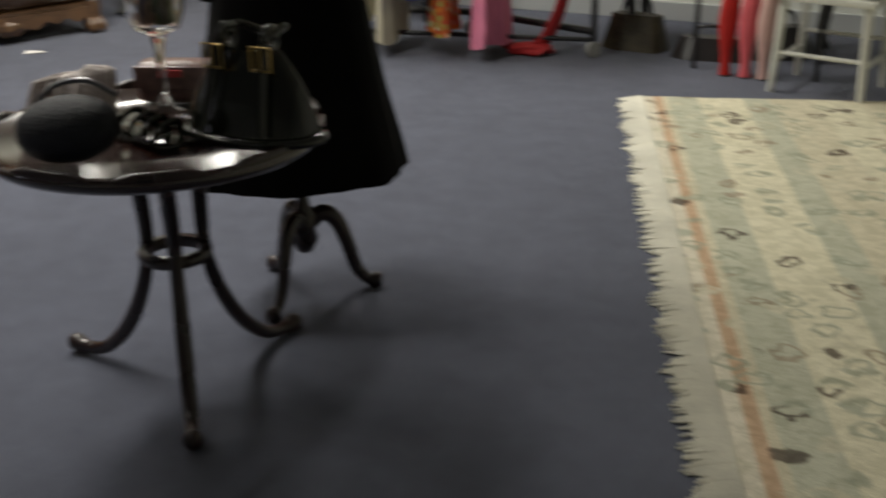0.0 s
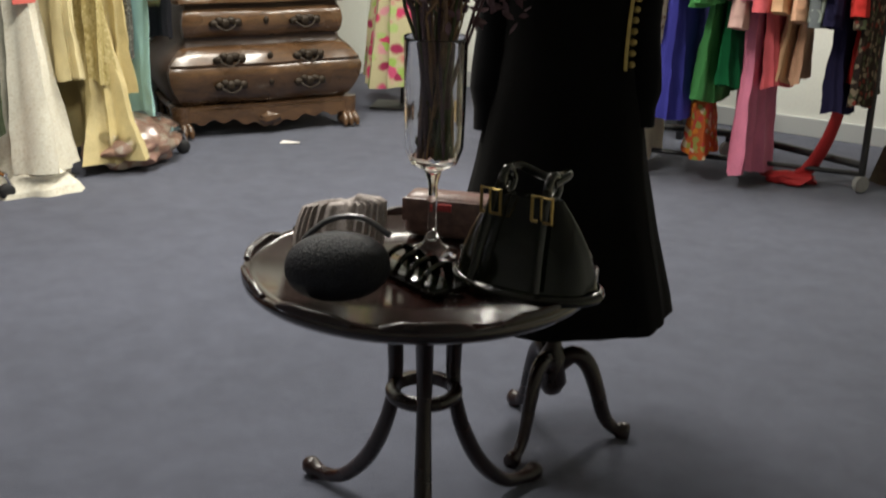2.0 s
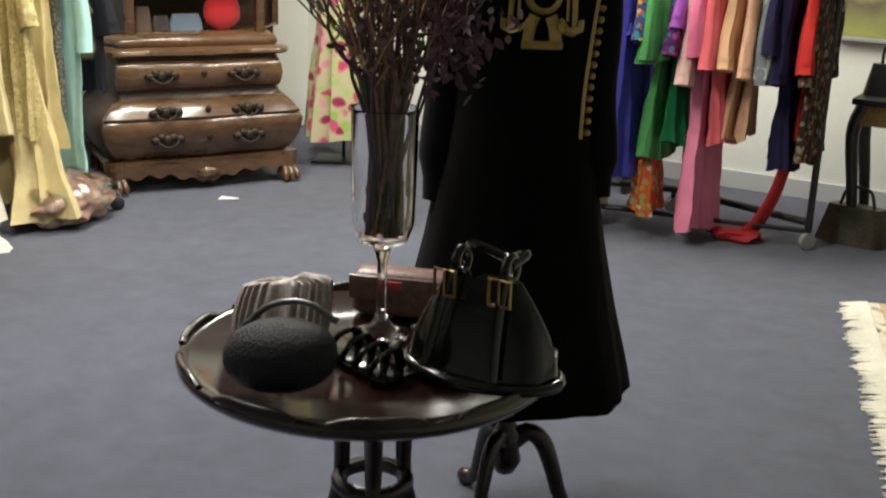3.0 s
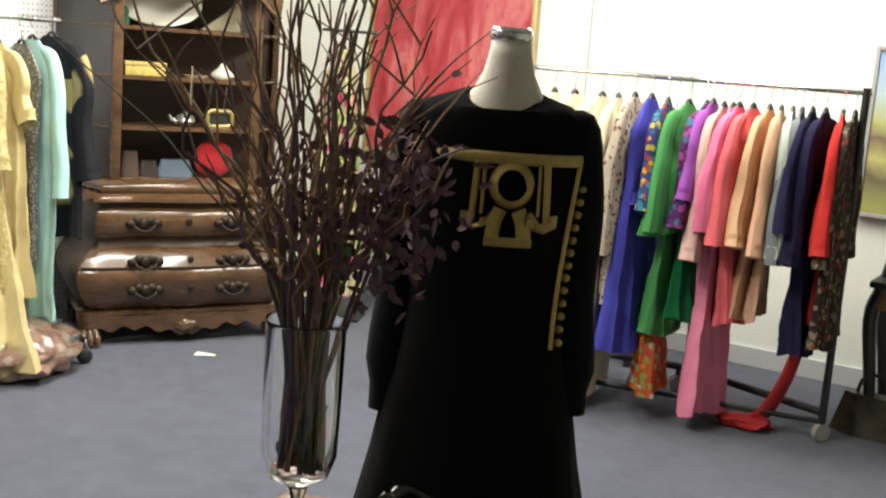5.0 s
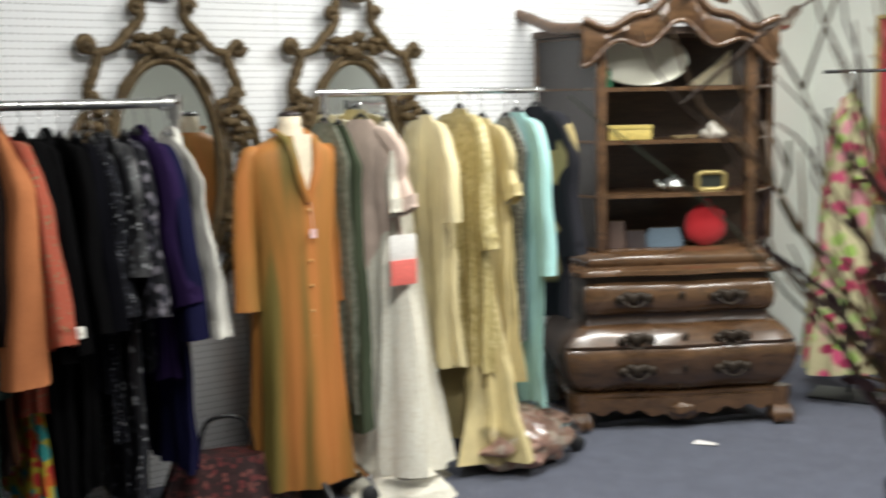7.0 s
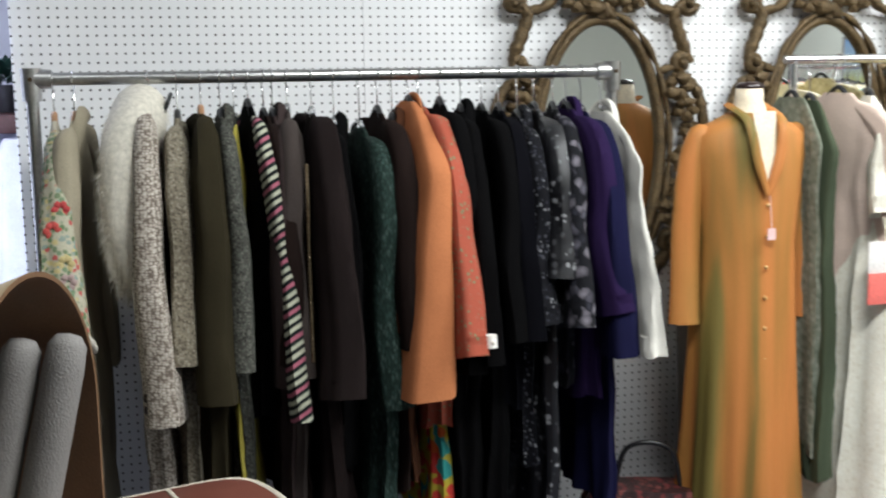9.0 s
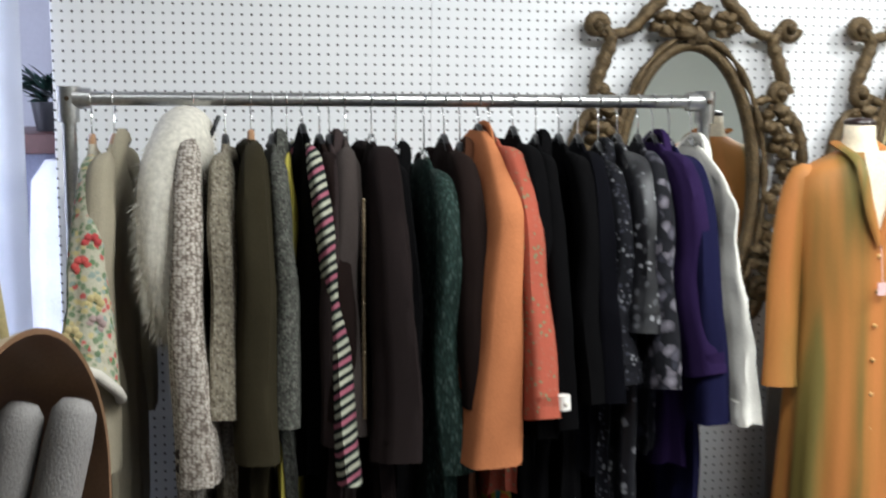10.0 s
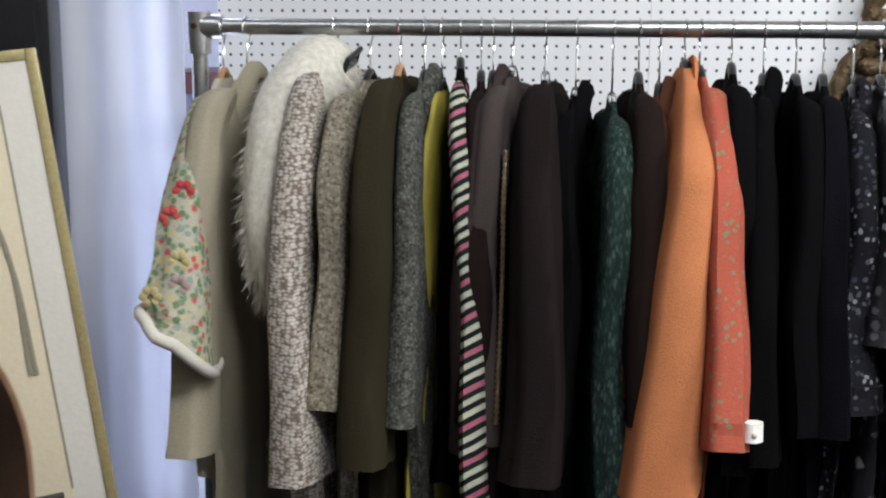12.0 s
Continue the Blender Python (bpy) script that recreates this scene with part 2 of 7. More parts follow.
def glass_material(name, tint=(1, 1, 1), rough=0.02):
    m, N, L, P = nodes_of(name)
    P.inputs["Base Color"].default_value = (*tint, 1)
    P.inputs["Transmission Weight"].default_value, P.inputs["Roughness"].default_value, P.inputs["IOR"].default_value = 1, rough, 1.47
    return m


def mirror_material():
    m, N, L, P = nodes_of("mirror_glass")
    P.inputs["Base Color"].default_value = (0.86, 0.88, 0.88, 1)
    P.inputs["Metallic"].default_value = 1
    P.inputs["Roughness"].default_value = 0.015
    return m


def column_sheet_material():
    m, N, L, P = nodes_of("white_column_sheet")
    v = coords(N, L)
    b = noise_of(N, L, v, 300, 2)
    P.inputs["Base Color"].default_value = (0.8, 0.8, 0.8, 1)
    P.inputs["Roughness"].default_value = 0.9
    # translucent, so the lamp behind makes the column's bright daylit band
    tr = N.new("ShaderNodeBsdfTranslucent")
    tr.inputs[0].default_value = (0.75, 0.76, 0.8, 1)
    mx = N.new("ShaderNodeMixShader")
    mx.inputs[0].default_value = 0.33
    L.new(P.outputs[0], mx.inputs[1])
    L.new(tr.outputs[0], mx.inputs[2])
    L.new(mx.outputs[0], N["Material Output"].inputs[0])
    bump(N, L, P, b, 0.3, 0.003)
    return m


CARPET, PEGBOARD, RUG = carpet_material(), pegboard_material(), rug_material()
WHITE_WALL = plaster_material("white_wall_paint", (0.8, 0.82, 0.76))
GREY_WALL = plaster_material("lower_wall_grey", (0.5, 0.52, 0.52))
CEIL = plaster_material("ceiling_tile_white", (0.7, 0.7, 0.68))
MAHOGANY = wood("dark_mahogany", (0.008, 0.004, 0.004), (0.03, 0.01, 0.008), 0.26, 0.15)
POLISHED = wood("polished_mahogany", (0.009, 0.0045, 0.004), (0.034, 0.013, 0.01), 0.06, 0.7)
WALNUT = wood("burr_walnut", (0.034, 0.0175, 0.009), (0.19, 0.1, 0.046), 0.26, 0.5, 6, (1.2, 4, 4))
WALNUT_DARK = wood("dark_walnut_inside", (0.032, 0.0175, 0.012), (0.1, 0.056, 0.034), 0.45, 0.1)
GILT = surface("worn_gilt", (0.11, 0.074, 0.034), 0.38, 0.55, 0.75, 30, 140, 0.9, depth=0.006)
BRASS = surface("old_brass", (0.4, 0.28, 0.1), 0.35, 0.9, 0.35, 20, 150, 0.2)
DARK_BRASS = surface("dark_bronze", (0.09, 0.06, 0.035), 0.4, 0.8, 0.4, 20, 150, 0.2)
AGED_BRONZE = surface("aged_bronze", (0.03, 0.02, 0.012), 0.5, 0.45, 0.4, 20, 150, 0.2)
CHROME = surface("chrome_plate", (0.72, 0.72, 0.73), 0.16, 1.0, 0.08, 10, 90, 0.03)
STEEL = surface("galvanised_pipe", (0.46, 0.46, 0.45), 0.33, 1.0, 0.25, 14, 110, 0.1)
BLACK_METAL = surface("black_painted_metal", (0.015, 0.015, 0.016), 0.4, 0.0, 0.3, 12, 120, 0.1)
RUBBER = surface("black_rubber", (0.02, 0.02, 0.021), 0.6)
GREY_RUBBER = surface("grey_caster_rubber", (0.3, 0.3, 0.28), 0.6)
MIRROR, GLASS, COLUMN_SHEET = mirror_material(), glass_material("clear_glass"), column_sheet_material()
CLEAR_PLASTIC = glass_material("clear_plastic", (0.95, 0.96, 0.96), 0.12)
PATENT = surface("black_patent_leather", (0.005, 0.006, 0.003), 0.13, 0, 0.2, 8, 60, 0.1, spec=0.5)
LEATHER_BLACK = surface("black_leather", (0.012, 0.011, 0.011), 0.35, 0, 0.3, 10, 220, 0.35)
LEATHER_RED = surface("red_brown_leather", (0.13, 0.042, 0.028), 0.42, 0, 0.3, 7, 240, 0.35)
LEATHER_TAN = surface("tan_leather", (0.36, 0.28, 0.17), 0.42, 0, 0.18, 5, 200, 0.25)
LEATHER_BROWN = surface("brown_leather_lining", (0.15, 0.085, 0.045), 0.4, 0, 0.25, 6, 220, 0.3)
PIPING = surface("cream_piping", (0.6, 0.55, 0.45), 0.7)
FELT_GREY = fabric("grey_felt", (0.2, 0.19, 0.18), fine=250)
CANVAS_WHITE = fabric("stretch_cover_white", (0.7, 0.66, 0.56))
BLACK_JERSEY = fabric("black_wool_jersey", (0.006, 0.0058, 0.0058), sheen=0.02, spec=0.06, relief=0.15)
BLACK_VELVET = fabric("black_velvet_yoke", (0.006, 0.006, 0.007), sheen=0.05, spec=0.08, relief=0.2)
GOLD_BRAID = surface("gold_braid", (0.42, 0.31, 0.1), 0.5, 0.3, 0.35, 60, 500, 0.8)

# ---- shapes ----


def crisp(bm, limit=0.95):
    """Hems, rims and corners stay sharp under smooth shading."""
    for e in bm.edges:
        if len(e.link_faces) == 2 and e.calc_face_angle(0) > limit:
            e.smooth = False


def part(name, bm, material, parent=None, label="", smooth=True):
    """Links a bmesh as one mesh, under parent if there is one."""
    bmesh.ops.recalc_face_normals(bm, faces=bm.faces)
    crisp(bm)
    me = bpy.data.meshes.new(name)
    bm.to_mesh(me)
    bm.free()
    me.materials.append(material)
    if smooth:
        me.shade_smooth()
    ob = new(name, me)
    if parent is not None:
        ob.parent = parent
    if label:
        ob["label"] = label
    return ob


def thing(name, m, label, category, group="", kind=""):
    ob = new(name)
    ob.empty_display_size = 0.05
    ob.matrix_world = m
    return tagged(ob, label, category, group, kind)


def box(x0, x1, y0, y1, z0, z1, bevel=0.004, bm=None, seg=2):
    own = bmesh.new()
    bmesh.ops.create_cube(own, size=1)
    for v in own.verts:
        v.co = Vector(((x0 + x1) / 2 + v.co.x * (x1 - x0), (y0 + y1) / 2 + v.co.y * (y1 - y0), (z0 + z1) / 2 + v.co.z * (z1 - z0)))
    if bevel:
        bmesh.ops.bevel(own, geom=own.edges[:], offset=bevel, segments=seg, affect="EDGES", profile=0.6)
    return join(bm, own)


def join(bm, own):
    if bm is None:
        return own
    me = bpy.data.meshes.new("tmp")
    own.to_mesh(me)
    bm.from_mesh(me)
    own.free()
    bpy.data.meshes.remove(me)
    return bm


def loft(rings, caps=True, bm=None, closed=True):
    """A skin over rings of points, each of the same count."""
    bm = bm or bmesh.new()
    vs = [[bm.verts.new(p) for p in r] for r in rings]
    n = len(vs[0])
    for a, b in zip(vs, vs[1:]):
        for i in range(n if closed else n - 1):
            j = (i + 1) % n
            bm.faces.new((a[i], a[j], b[j], b[i]))
    if caps and closed:
        bm.faces.new(vs[0][::-1])
        bm.faces.new(vs[-1])
    return bm


def tube(points, radii, seg=8, bm=None, flat=1.0, caps=True):
    """A round bar swept along points; radii one or one a point; flat squeezes it across its second axis."""
    P = [Vector(p) for p in points]
    if isinstance(radii, (int, float)):
        radii = [radii] * len(P)
    rings, up = [], None
    for i, p in enumerate(P):
        t = (P[min(i + 1, len(P) - 1)] - P[max(i - 1, 0)]).normalized()
        if up is None:
            up = t.orthogonal().normalized() if abs(t.z) > 0.9 else (Vector((0, 0, 1)) - t * t.z).normalized()
        else:
            up = (up - t * up.dot(t)).normalized()
        side = t.cross(up)
        r = max(radii[i], 0.0004)
        rings.append([p + up * (r * math.cos(2 * PI * k / seg)) + side * (r * flat * math.sin(2 * PI * k / seg)) for k in range(seg)])
    return loft(rings, caps, bm)


def lathe(profile, seg=32, bm=None, caps=True):
    """Turned shape from (radius, height) pairs."""
    return loft([[(max(r, 0.0003) * math.cos(2 * PI * k / seg), max(r, 0.0003) * math.sin(2 * PI * k / seg), z) for k in range(seg)] for r, z in profile], caps, bm)


def smooth_path(pts, n=24):
    """Catmull-Rom points through pts."""
    P = [Vector(p) for p in pts]
    P = [P[0] * 2 - P[1]] + P + [P[-1] * 2 - P[-2]]
    out = []
    for k in range(n):
        u = k / (n - 1) * (len(P) - 3)
        i = min(int(u), len(P) - 4)
        f = u - i
        a, b, c, d = P[i:i + 4]
        out.append(0.5 * ((2 * b) + (c - a) * f + (2 * a - 5 * b + 4 * c - d) * f * f + (3 * b - a - 3 * c + d) * f ** 3))
    return out


def blob(c, r, bm=None, sub=2, rough=0.15, seed=0):
    own = bmesh.new()
    bmesh.ops.create_icosphere(own, subdivisions=sub, radius=1)
    for v in own.verts:
        k = 1 + rough * noise.noise(v.co * 2.3 + Vector((seed, seed * 2.1, 0)))
        v.co = Vector((c[0] + v.co.x * r[0] * k, c[1] + v.co.y * r[1] * k, c[2] + v.co.z * r[2] * k))
    return join(bm, own)


def placed(bm, m):
    bmesh.ops.transform(bm, matrix=m, verts=bm.verts[:])
    return bm


def structure(name, bm, material, label, m=None, category=""):
    ob = part(name, bm, material, None, "", smooth=False)
    if m is not None:
        ob.matrix_world = m
    return tagged(ob, label, category or name.split("_")[0], "", "structure")


# ---- the setting ----
structure("floor", box(-1.6, 7.6, -7.2, 3.9, -0.1, 0, 0), CARPET, "worn blue-grey cut-pile carpet over the whole shop floor", ROOM, "carpet")
structure("ceiling", box(-1.6, 7.6, -7.2, 3.9, CEILING, CEILING + 0.1, 0), CEIL, "plain white shop ceiling", ROOM)
LEFT_END = -1.87
structure("wall_left", box(-0.16, -0.008, LEFT_END, 3.78, 0, CEILING, 0), WHITE_WALL, "long white partition wall behind the clothes racks", ROOM, "wall")
pegs = [(LEFT_END, -0.873), (-0.8725, 0.35), (0.3505, 1.572), (1.5725, 2.79)]
for y0, y1 in pegs:
    structure("pegboard_panel", box(-0.008, 0.0, y0, y1, 0.0, 2.44, 0.0015, seg=1), PEGBOARD, "white perforated pegboard panel fixed to the wall", ROOM, "pegboard")
structure("wall_back", box(-0.16, 7.6, 3.66, 3.8, 0, CEILING, 0), WHITE_WALL, "white painted back wall of the shop", ROOM, "wall")
structure("wall_right", box(7.45, 7.6, -7.2, 3.66, 0, CEILING, 0), WHITE_WALL, "plain white side wall", ROOM, "wall")
structure("wall_front", box(-1.6, 7.45, -7.2, -7.05, 0, CEILING, 0), WHITE_WALL, "plain white front wall", ROOM, "wall")
structure("wall_far", box(-1.6, -1.45, -7.05, 3.9, 0, CEILING, 0), plaster_material("pale_wall_beyond", (0.72, 0.72, 0.76)), "pale wall beyond the partition", ROOM, "wall")
for s0, s1 in ((1.84, 1.846), (2.44, 2.446)):
    structure("trim_seam", box(s0, s1, 3.652, 3.66, 0.1, 2.4, 0), GREY_WALL, "thin panel joint on the back wall", ROOM, "trim")
structure("baseboard", box(0.0, 7.4, 3.645, 3.66, 0, 0.1, 0.003), GREY_WALL, "low grey baseboard along the back wall", ROOM, "baseboard")

for fx, fy in FIXTURES:
    lamp = thing("ceiling_light", room(fx, fy, CEILING), "white fluorescent ceiling light fixed to the ceiling", "lamp", "ceiling lights")
    part("housing", box(-0.17, 0.17, -0.64, 0.64, -0.06, 0, 0.006), surface("white_enamel", (0.75, 0.75, 0.73), 0.35), lamp)

# ---- rug ----
RUGM = pose(0.10, 5.80, 0, 0, 0, 11.5)
rug = thing("area_rug", RUGM, "cream and sage oriental rug with white fringe on the carpet", "rug")
bm = bmesh.new()
NX, NY = 24, 44
grid = [[bm.verts.new((2.4 * i / NX, -4.1 * j / NY, 0.012 + 0.0025 * noise.noise(Vector((i * 0.5, j * 0.5, 0))))) for j in range(NY + 1)] for i in range(NX + 1)]
for i in range(NX):
    for j in range(NY):
        bm.faces.new((grid[i][j], grid[i + 1][j], grid[i + 1][j + 1], grid[i][j + 1]))
ext = bmesh.ops.extrude_face_region(bm, geom=bm.faces[:])
for v in [g for g in ext["geom"] if isinstance(g, bmesh.types.BMVert)]:
    v.co.z = 0.001
part("rug_field", bm, RUG, rug)
rng = random.Random(4)
bm = bmesh.new()
for k in range(560):
    y = -4.1 * (k + rng.random()) / 560
    clump = noise.noise(Vector((y * 14, 3, 0)))
    ln, dy = 0.085 + 0.03 * clump + rng.uniform(-0.02, 0.02), 0.03 * noise.noise(Vector((y * 9, 8, 0))) - 0.012 + rng.uniform(-0.012, 0.012)
    tube(smooth_path([(0.01, y, 0.011), (-ln * 0.5, y + dy * 0.4, 0.008), (-ln, y + dy, 0.004)], 4), [0.006, 0.006, 0.005, 0.0025], 5, bm)
part("fringe", bm, fabric("fringe_cotton", (0.82, 0.79, 0.68)), rug, "white knotted cotton fringe")["kind"] = "stuff"

scrap = thing("paper_scrap", pose(-2.86, 5.8, 0, 0, 0, 25), "small torn white paper scrap lying on the carpet", "paper")
bm = loft([[(-0.05, -0.02, 0.002), (0.05, -0.015, 0.006), (0.045, 0.02, 0.003), (-0.04, 0.022, 0.009)], [(-0.05, -0.02, 0.004), (0.05, -0.015, 0.008), (0.045, 0.02, 0.005), (-0.04, 0.022, 0.011)]])
part("sheet", bm, surface("white_paper", (0.75, 0.72, 0.7), 0.8), scrap)

def multi(name, pieces, m, label, category, group=""):
    """One plain mesh of several materials, top-level."""
    bm = bmesh.new()
    for i, (own, _) in enumerate(pieces):
        bmesh.ops.recalc_face_normals(own, faces=own.faces)
        for f in own.faces:
            f.material_index = i
        join(bm, own)
    me = bpy.data.meshes.new(name)
    bm.to_mesh(me)
    bm.free()
    for _, mat_ in pieces:
        me.materials.append(mat_)
    me.shade_smooth()
    ob = new(name, me)
    ob.matrix_world = m
    return tagged(ob, label, category, group)


# ---- tea table ----
TABLE_Z = 0.64
TABLE = pose(-0.532, 3.038, 0, 0, 0, 140)
TABLE_A, TABLE_B = 0.334, 0.338
table = thing("tea_table", TABLE, "round dark mahogany tea table with a notched raised rim", "table")


def table_ring(inset, z, n=84):
    return [((TABLE_A - inset) * math.cos(2 * PI * k / n), (TABLE_B - inset) * math.sin(2 * PI * k / n), z) for k in range(n)]


part("tabletop", loft([table_ring(i, TABLE_Z + z) for i, z in ((0.06, -0.03), (0.012, -0.027), (0.002, -0.017), (0.0, -0.006), (0.004, 0.0), (0.026, 0.0), (0.034, -0.006), (0.2, -0.0062))]), POLISHED, table)
for k in range(10):
    a0, a1 = 2 * PI * (k + 0.12) / 10, 2 * PI * (k + 0.88) / 10
    rings = []
    for j in range(13):
        a = a0 + (a1 - a0) * j / 12
        h = 0.015 * min(1, 0.35 + 3.2 * min(j, 12 - j) / 12)
        rings.append([((TABLE_A - i) * math.cos(a), (TABLE_B - i) * math.sin(a), TABLE_Z + z) for i, z in ((0.016, -0.002), (0.001, -0.002), (0.0, h - 0.003), (0.003, h), (0.009, h), (0.013, h - 0.004))])
    part("rim_piece", loft(rings), MAHOGANY, table)
BACK = TABLE.inverted()
LEG_TOP, LEG_RING = Vector((-0.54, 3.07, 0)), Vector((-0.565, 3.12, 0))
for foot in ((-0.915, 3.19), (-0.415, 2.865), (-0.435, 3.445)):
    f = Vector((*foot, 0))
    out = (f - Vector((-0.588, 3.164, 0))).normalized()
    path = [LEG_TOP + out * 0.088 + Vector((0, 0, TABLE_Z - 0.032)), LEG_TOP + out * 0.08 + Vector((0, 0, 0.55)), LEG_RING + out * 0.072 + Vector((0, 0, 0.4)), LEG_RING + out * 0.076 + Vector((0, 0, 0.31))]
    base = path[-1] * 1
    base.z = 0
    for k, z in ((0.1, 0.215), (0.3, 0.115), (0.58, 0.04), (0.84, 0.022), (1.0, 0.03)):
        path.append(base.lerp(f, k) + Vector((0, 0, z)))
    part("leg", tube([BACK @ p for p in smooth_path(path, 30)], [0.017 + 0.0015 * math.sin(i * 0.45) for i in range(26)] + [0.019, 0.022, 0.022, 0.014], 12), MAHOGANY, table)
ring_c = LEG_RING + Vector((0, 0, 0.33))
part("ring", loft([[BACK @ (ring_c + Vector((r * math.cos(2 * PI * k / 40), r * math.sin(2 * PI * k / 40), z))) for k in range(40)] for r, z in ((0.058, -0.013), (0.074, -0.013), (0.08, -0.006), (0.08, 0.006), (0.074, 0.013), (0.058, 0.013), (0.055, 0.0), (0.058, -0.013))], False), MAHOGANY, table)

# ---- vase with branches ----
VX, VY = -0.54, 3.096
vase = thing("glass_vase", pose(VX, VY, TABLE_Z), "tall footed clear glass vase standing on the tea table", "vase")
part("foot", lathe([(0.0, 0.003), (0.05, 0.003), (0.052, 0.008), (0.02, 0.022), (0.010, 0.045), (0.0, 0.05)], 40, None, False), GLASS, vase)
part("stem", lathe([(0.0, 0.051), (0.0095, 0.052), (0.009, 0.1), (0.0095, 0.145), (0.016, 0.166), (0.0, 0.168)], 24, None, False), GLASS, vase)
part("bowl", lathe([(0.0, 0.169), (0.018, 0.17), (0.045, 0.185), (0.056, 0.215), (0.0575, 0.28), (0.059, 0.415), (0.0605, 0.419), (0.0595, 0.423), (0.0555, 0.418), (0.053, 0.28), (0.052, 0.22), (0.042, 0.195), (0.0, 0.188)], 40, None, False), GLASS, vase)
rng = random.Random(11)
bouquet = thing("dried_branches", pose(VX, VY, TABLE_Z + 0.19), "dried brown branches and purple leaves standing in the vase", "branches")
BARKS = [surface("dry_twig", (0.2, 0.125, 0.085), 0.75, vary=0.5, big=12, fine=90), surface("pale_twig", (0.38, 0.24, 0.13), 0.7, vary=0.4, big=12, fine=90), surface("green_stem", (0.09, 0.11, 0.05), 0.6, vary=0.4, big=12, fine=90), surface("purple_stem", (0.14, 0.09, 0.11), 0.6, vary=0.4)]


def stem_path(r, a, lean, side, h, wig):
    """Up inside the vase, then out over its rim."""
    b = (r * math.cos(a), r * math.sin(a), 0.008)
    w = 0.04 * math.cos(side), 0.04 * math.sin(side)
    q = rng.uniform(0.5, 1.0)
    top = (lean * math.cos(side), lean * math.sin(side), h)
    mid = (w[0] * q + (top[0] - w[0]) * 0.35, w[1] * q + (top[1] - w[1]) * 0.35, 0.24 + (h - 0.24) * 0.45)
    pts = smooth_path([b, (w[0] * q, w[1] * q, 0.235), mid, top], 20)
    k0, k1 = rng.uniform(0, 50), rng.uniform(0, 50)
    for i, p in enumerate(pts):
        f = max(0, i / 19 - 0.3)
        p.x += noise.noise(Vector((i * 0.35, k0, 1))) * wig * f
        p.y += noise.noise(Vector((i * 0.35, k1, 7))) * wig * f
    return pts


LEFTWARD, RIGHTWARD = radians(198), radians(23)
for k in range(48):
    a = rng.uniform(0, 2 * PI)
    r = 0.036 * math.sqrt(rng.random())
    side, lean, h = rng.uniform(0, 2 * PI), rng.uniform(0.02, 0.14), rng.uniform(0.5, 1.0)
    if k < 3:
        side, lean, h = LEFTWARD + rng.uniform(-0.25, 0.25), rng.uniform(0.3, 0.38), rng.uniform(0.6, 0.75)
    elif k < 9:
        side, lean, h = LEFTWARD + rng.uniform(-0.6, 0.6), rng.uniform(0.1, 0.24), rng.uniform(0.45, 0.8)
    elif k < 15:
        side, lean, h = RIGHTWARD + rng.uniform(-0.5, 0.5), rng.uniform(0.12, 0.22), rng.uniform(0.45, 0.7)
    elif k % 3 == 0:
        h = rng.uniform(0.28, 0.45)
    pts = stem_path(r, a, lean, side, h, 0.09)
    r0 = rng.uniform(0.0026, 0.0058)
    stem = part("branch", tube(pts, [r0 * (1 - 0.65 * i / 19) for i in range(20)], 6), BARKS[k % 4 if k % 5 else 0], bouquet)
    for q in range(rng.randint(2, 4) if k < 44 else 1):
        i = rng.randint(9, 18)
        p = pts[i]
        d = Vector((rng.uniform(-1, 1), rng.uniform(-1, 1), rng.uniform(0.5, 1.6))).normalized() * rng.uniform(0.07, 0.22)
        part("twig", tube(smooth_path([p, p + d * 0.5 + Vector((0, 0, 0.01)), p + d], 6), [0.0022, 0.002, 0.0018, 0.0015, 0.0012, 0.0008], 5), BARKS[k % 2], stem)
LEAF = surface("dark_purple_leaf", (0.15, 0.085, 0.1), 0.85, vary=0.6, big=30, fine=80)


def leaf_into(bm, p, d, ln, w, up):
    d = d.normalized()
    s = d.cross(up).normalized()
    nrm = s.cross(d)
    v = [bm.verts.new(p + d * (ln * f) + s * (w * q) - nrm * (0.18 * ln * f * f)) for f, q in ((0, 0), (0.3, 0.9), (0.65, 0.85), (1, 0), (0.65, -0.85), (0.3, -0.9))]
    bm.faces.new(v[:4])
    bm.faces.new([v[0], v[3], v[4], v[5]])


for c in range(5):
    bm = bmesh.new()
    cx, cy, cz = ((0.06, 0.02, 0.40), (0.1, 0.04, 0.38), (0.03, -0.01, 0.36), (-0.02, 0.0, 0.43), (0.13, 0.05, 0.43))[c]
    for k in range((105, 120, 70, 55, 105)[c]):
        p = Vector((cx + rng.gauss(0, 0.038), cy + rng.gauss(0, 0.036), max(0.27, cz + rng.gauss(0, 0.055))))
        d = Vector((rng.uniform(-1, 1), rng.uniform(-1, 1), rng.uniform(-1.5, 0.4)))
        leaf_into(bm, p, d, rng.uniform(0.016, 0.036), rng.uniform(0.004, 0.008), Vector((rng.uniform(-0.5, 0.5), -1, 0.3)))
    tube(smooth_path([(0.02, 0, 0.1), (cx * 0.5, cy * 0.5, cz * 0.6), (cx, cy, cz + 0.05)], 8), 0.003, 5, bm)
    part("leaf_spray", bm, LEAF, bouquet, "spray of dark purple dried leaves")["kind"] = "stuff"
bm = bmesh.new()
for k in range(60):
    p = Vector((rng.uniform(-0.018, 0.018), rng.uniform(-0.018, 0.018), rng.uniform(0.01, 0.1)))
    leaf_into(bm, p, Vector((rng.uniform(-1, 1), rng.uniform(-1, 1), rng.uniform(0.3, 1.5))), 0.025, 0.008, Vector((0.3, -1, 0.2)))
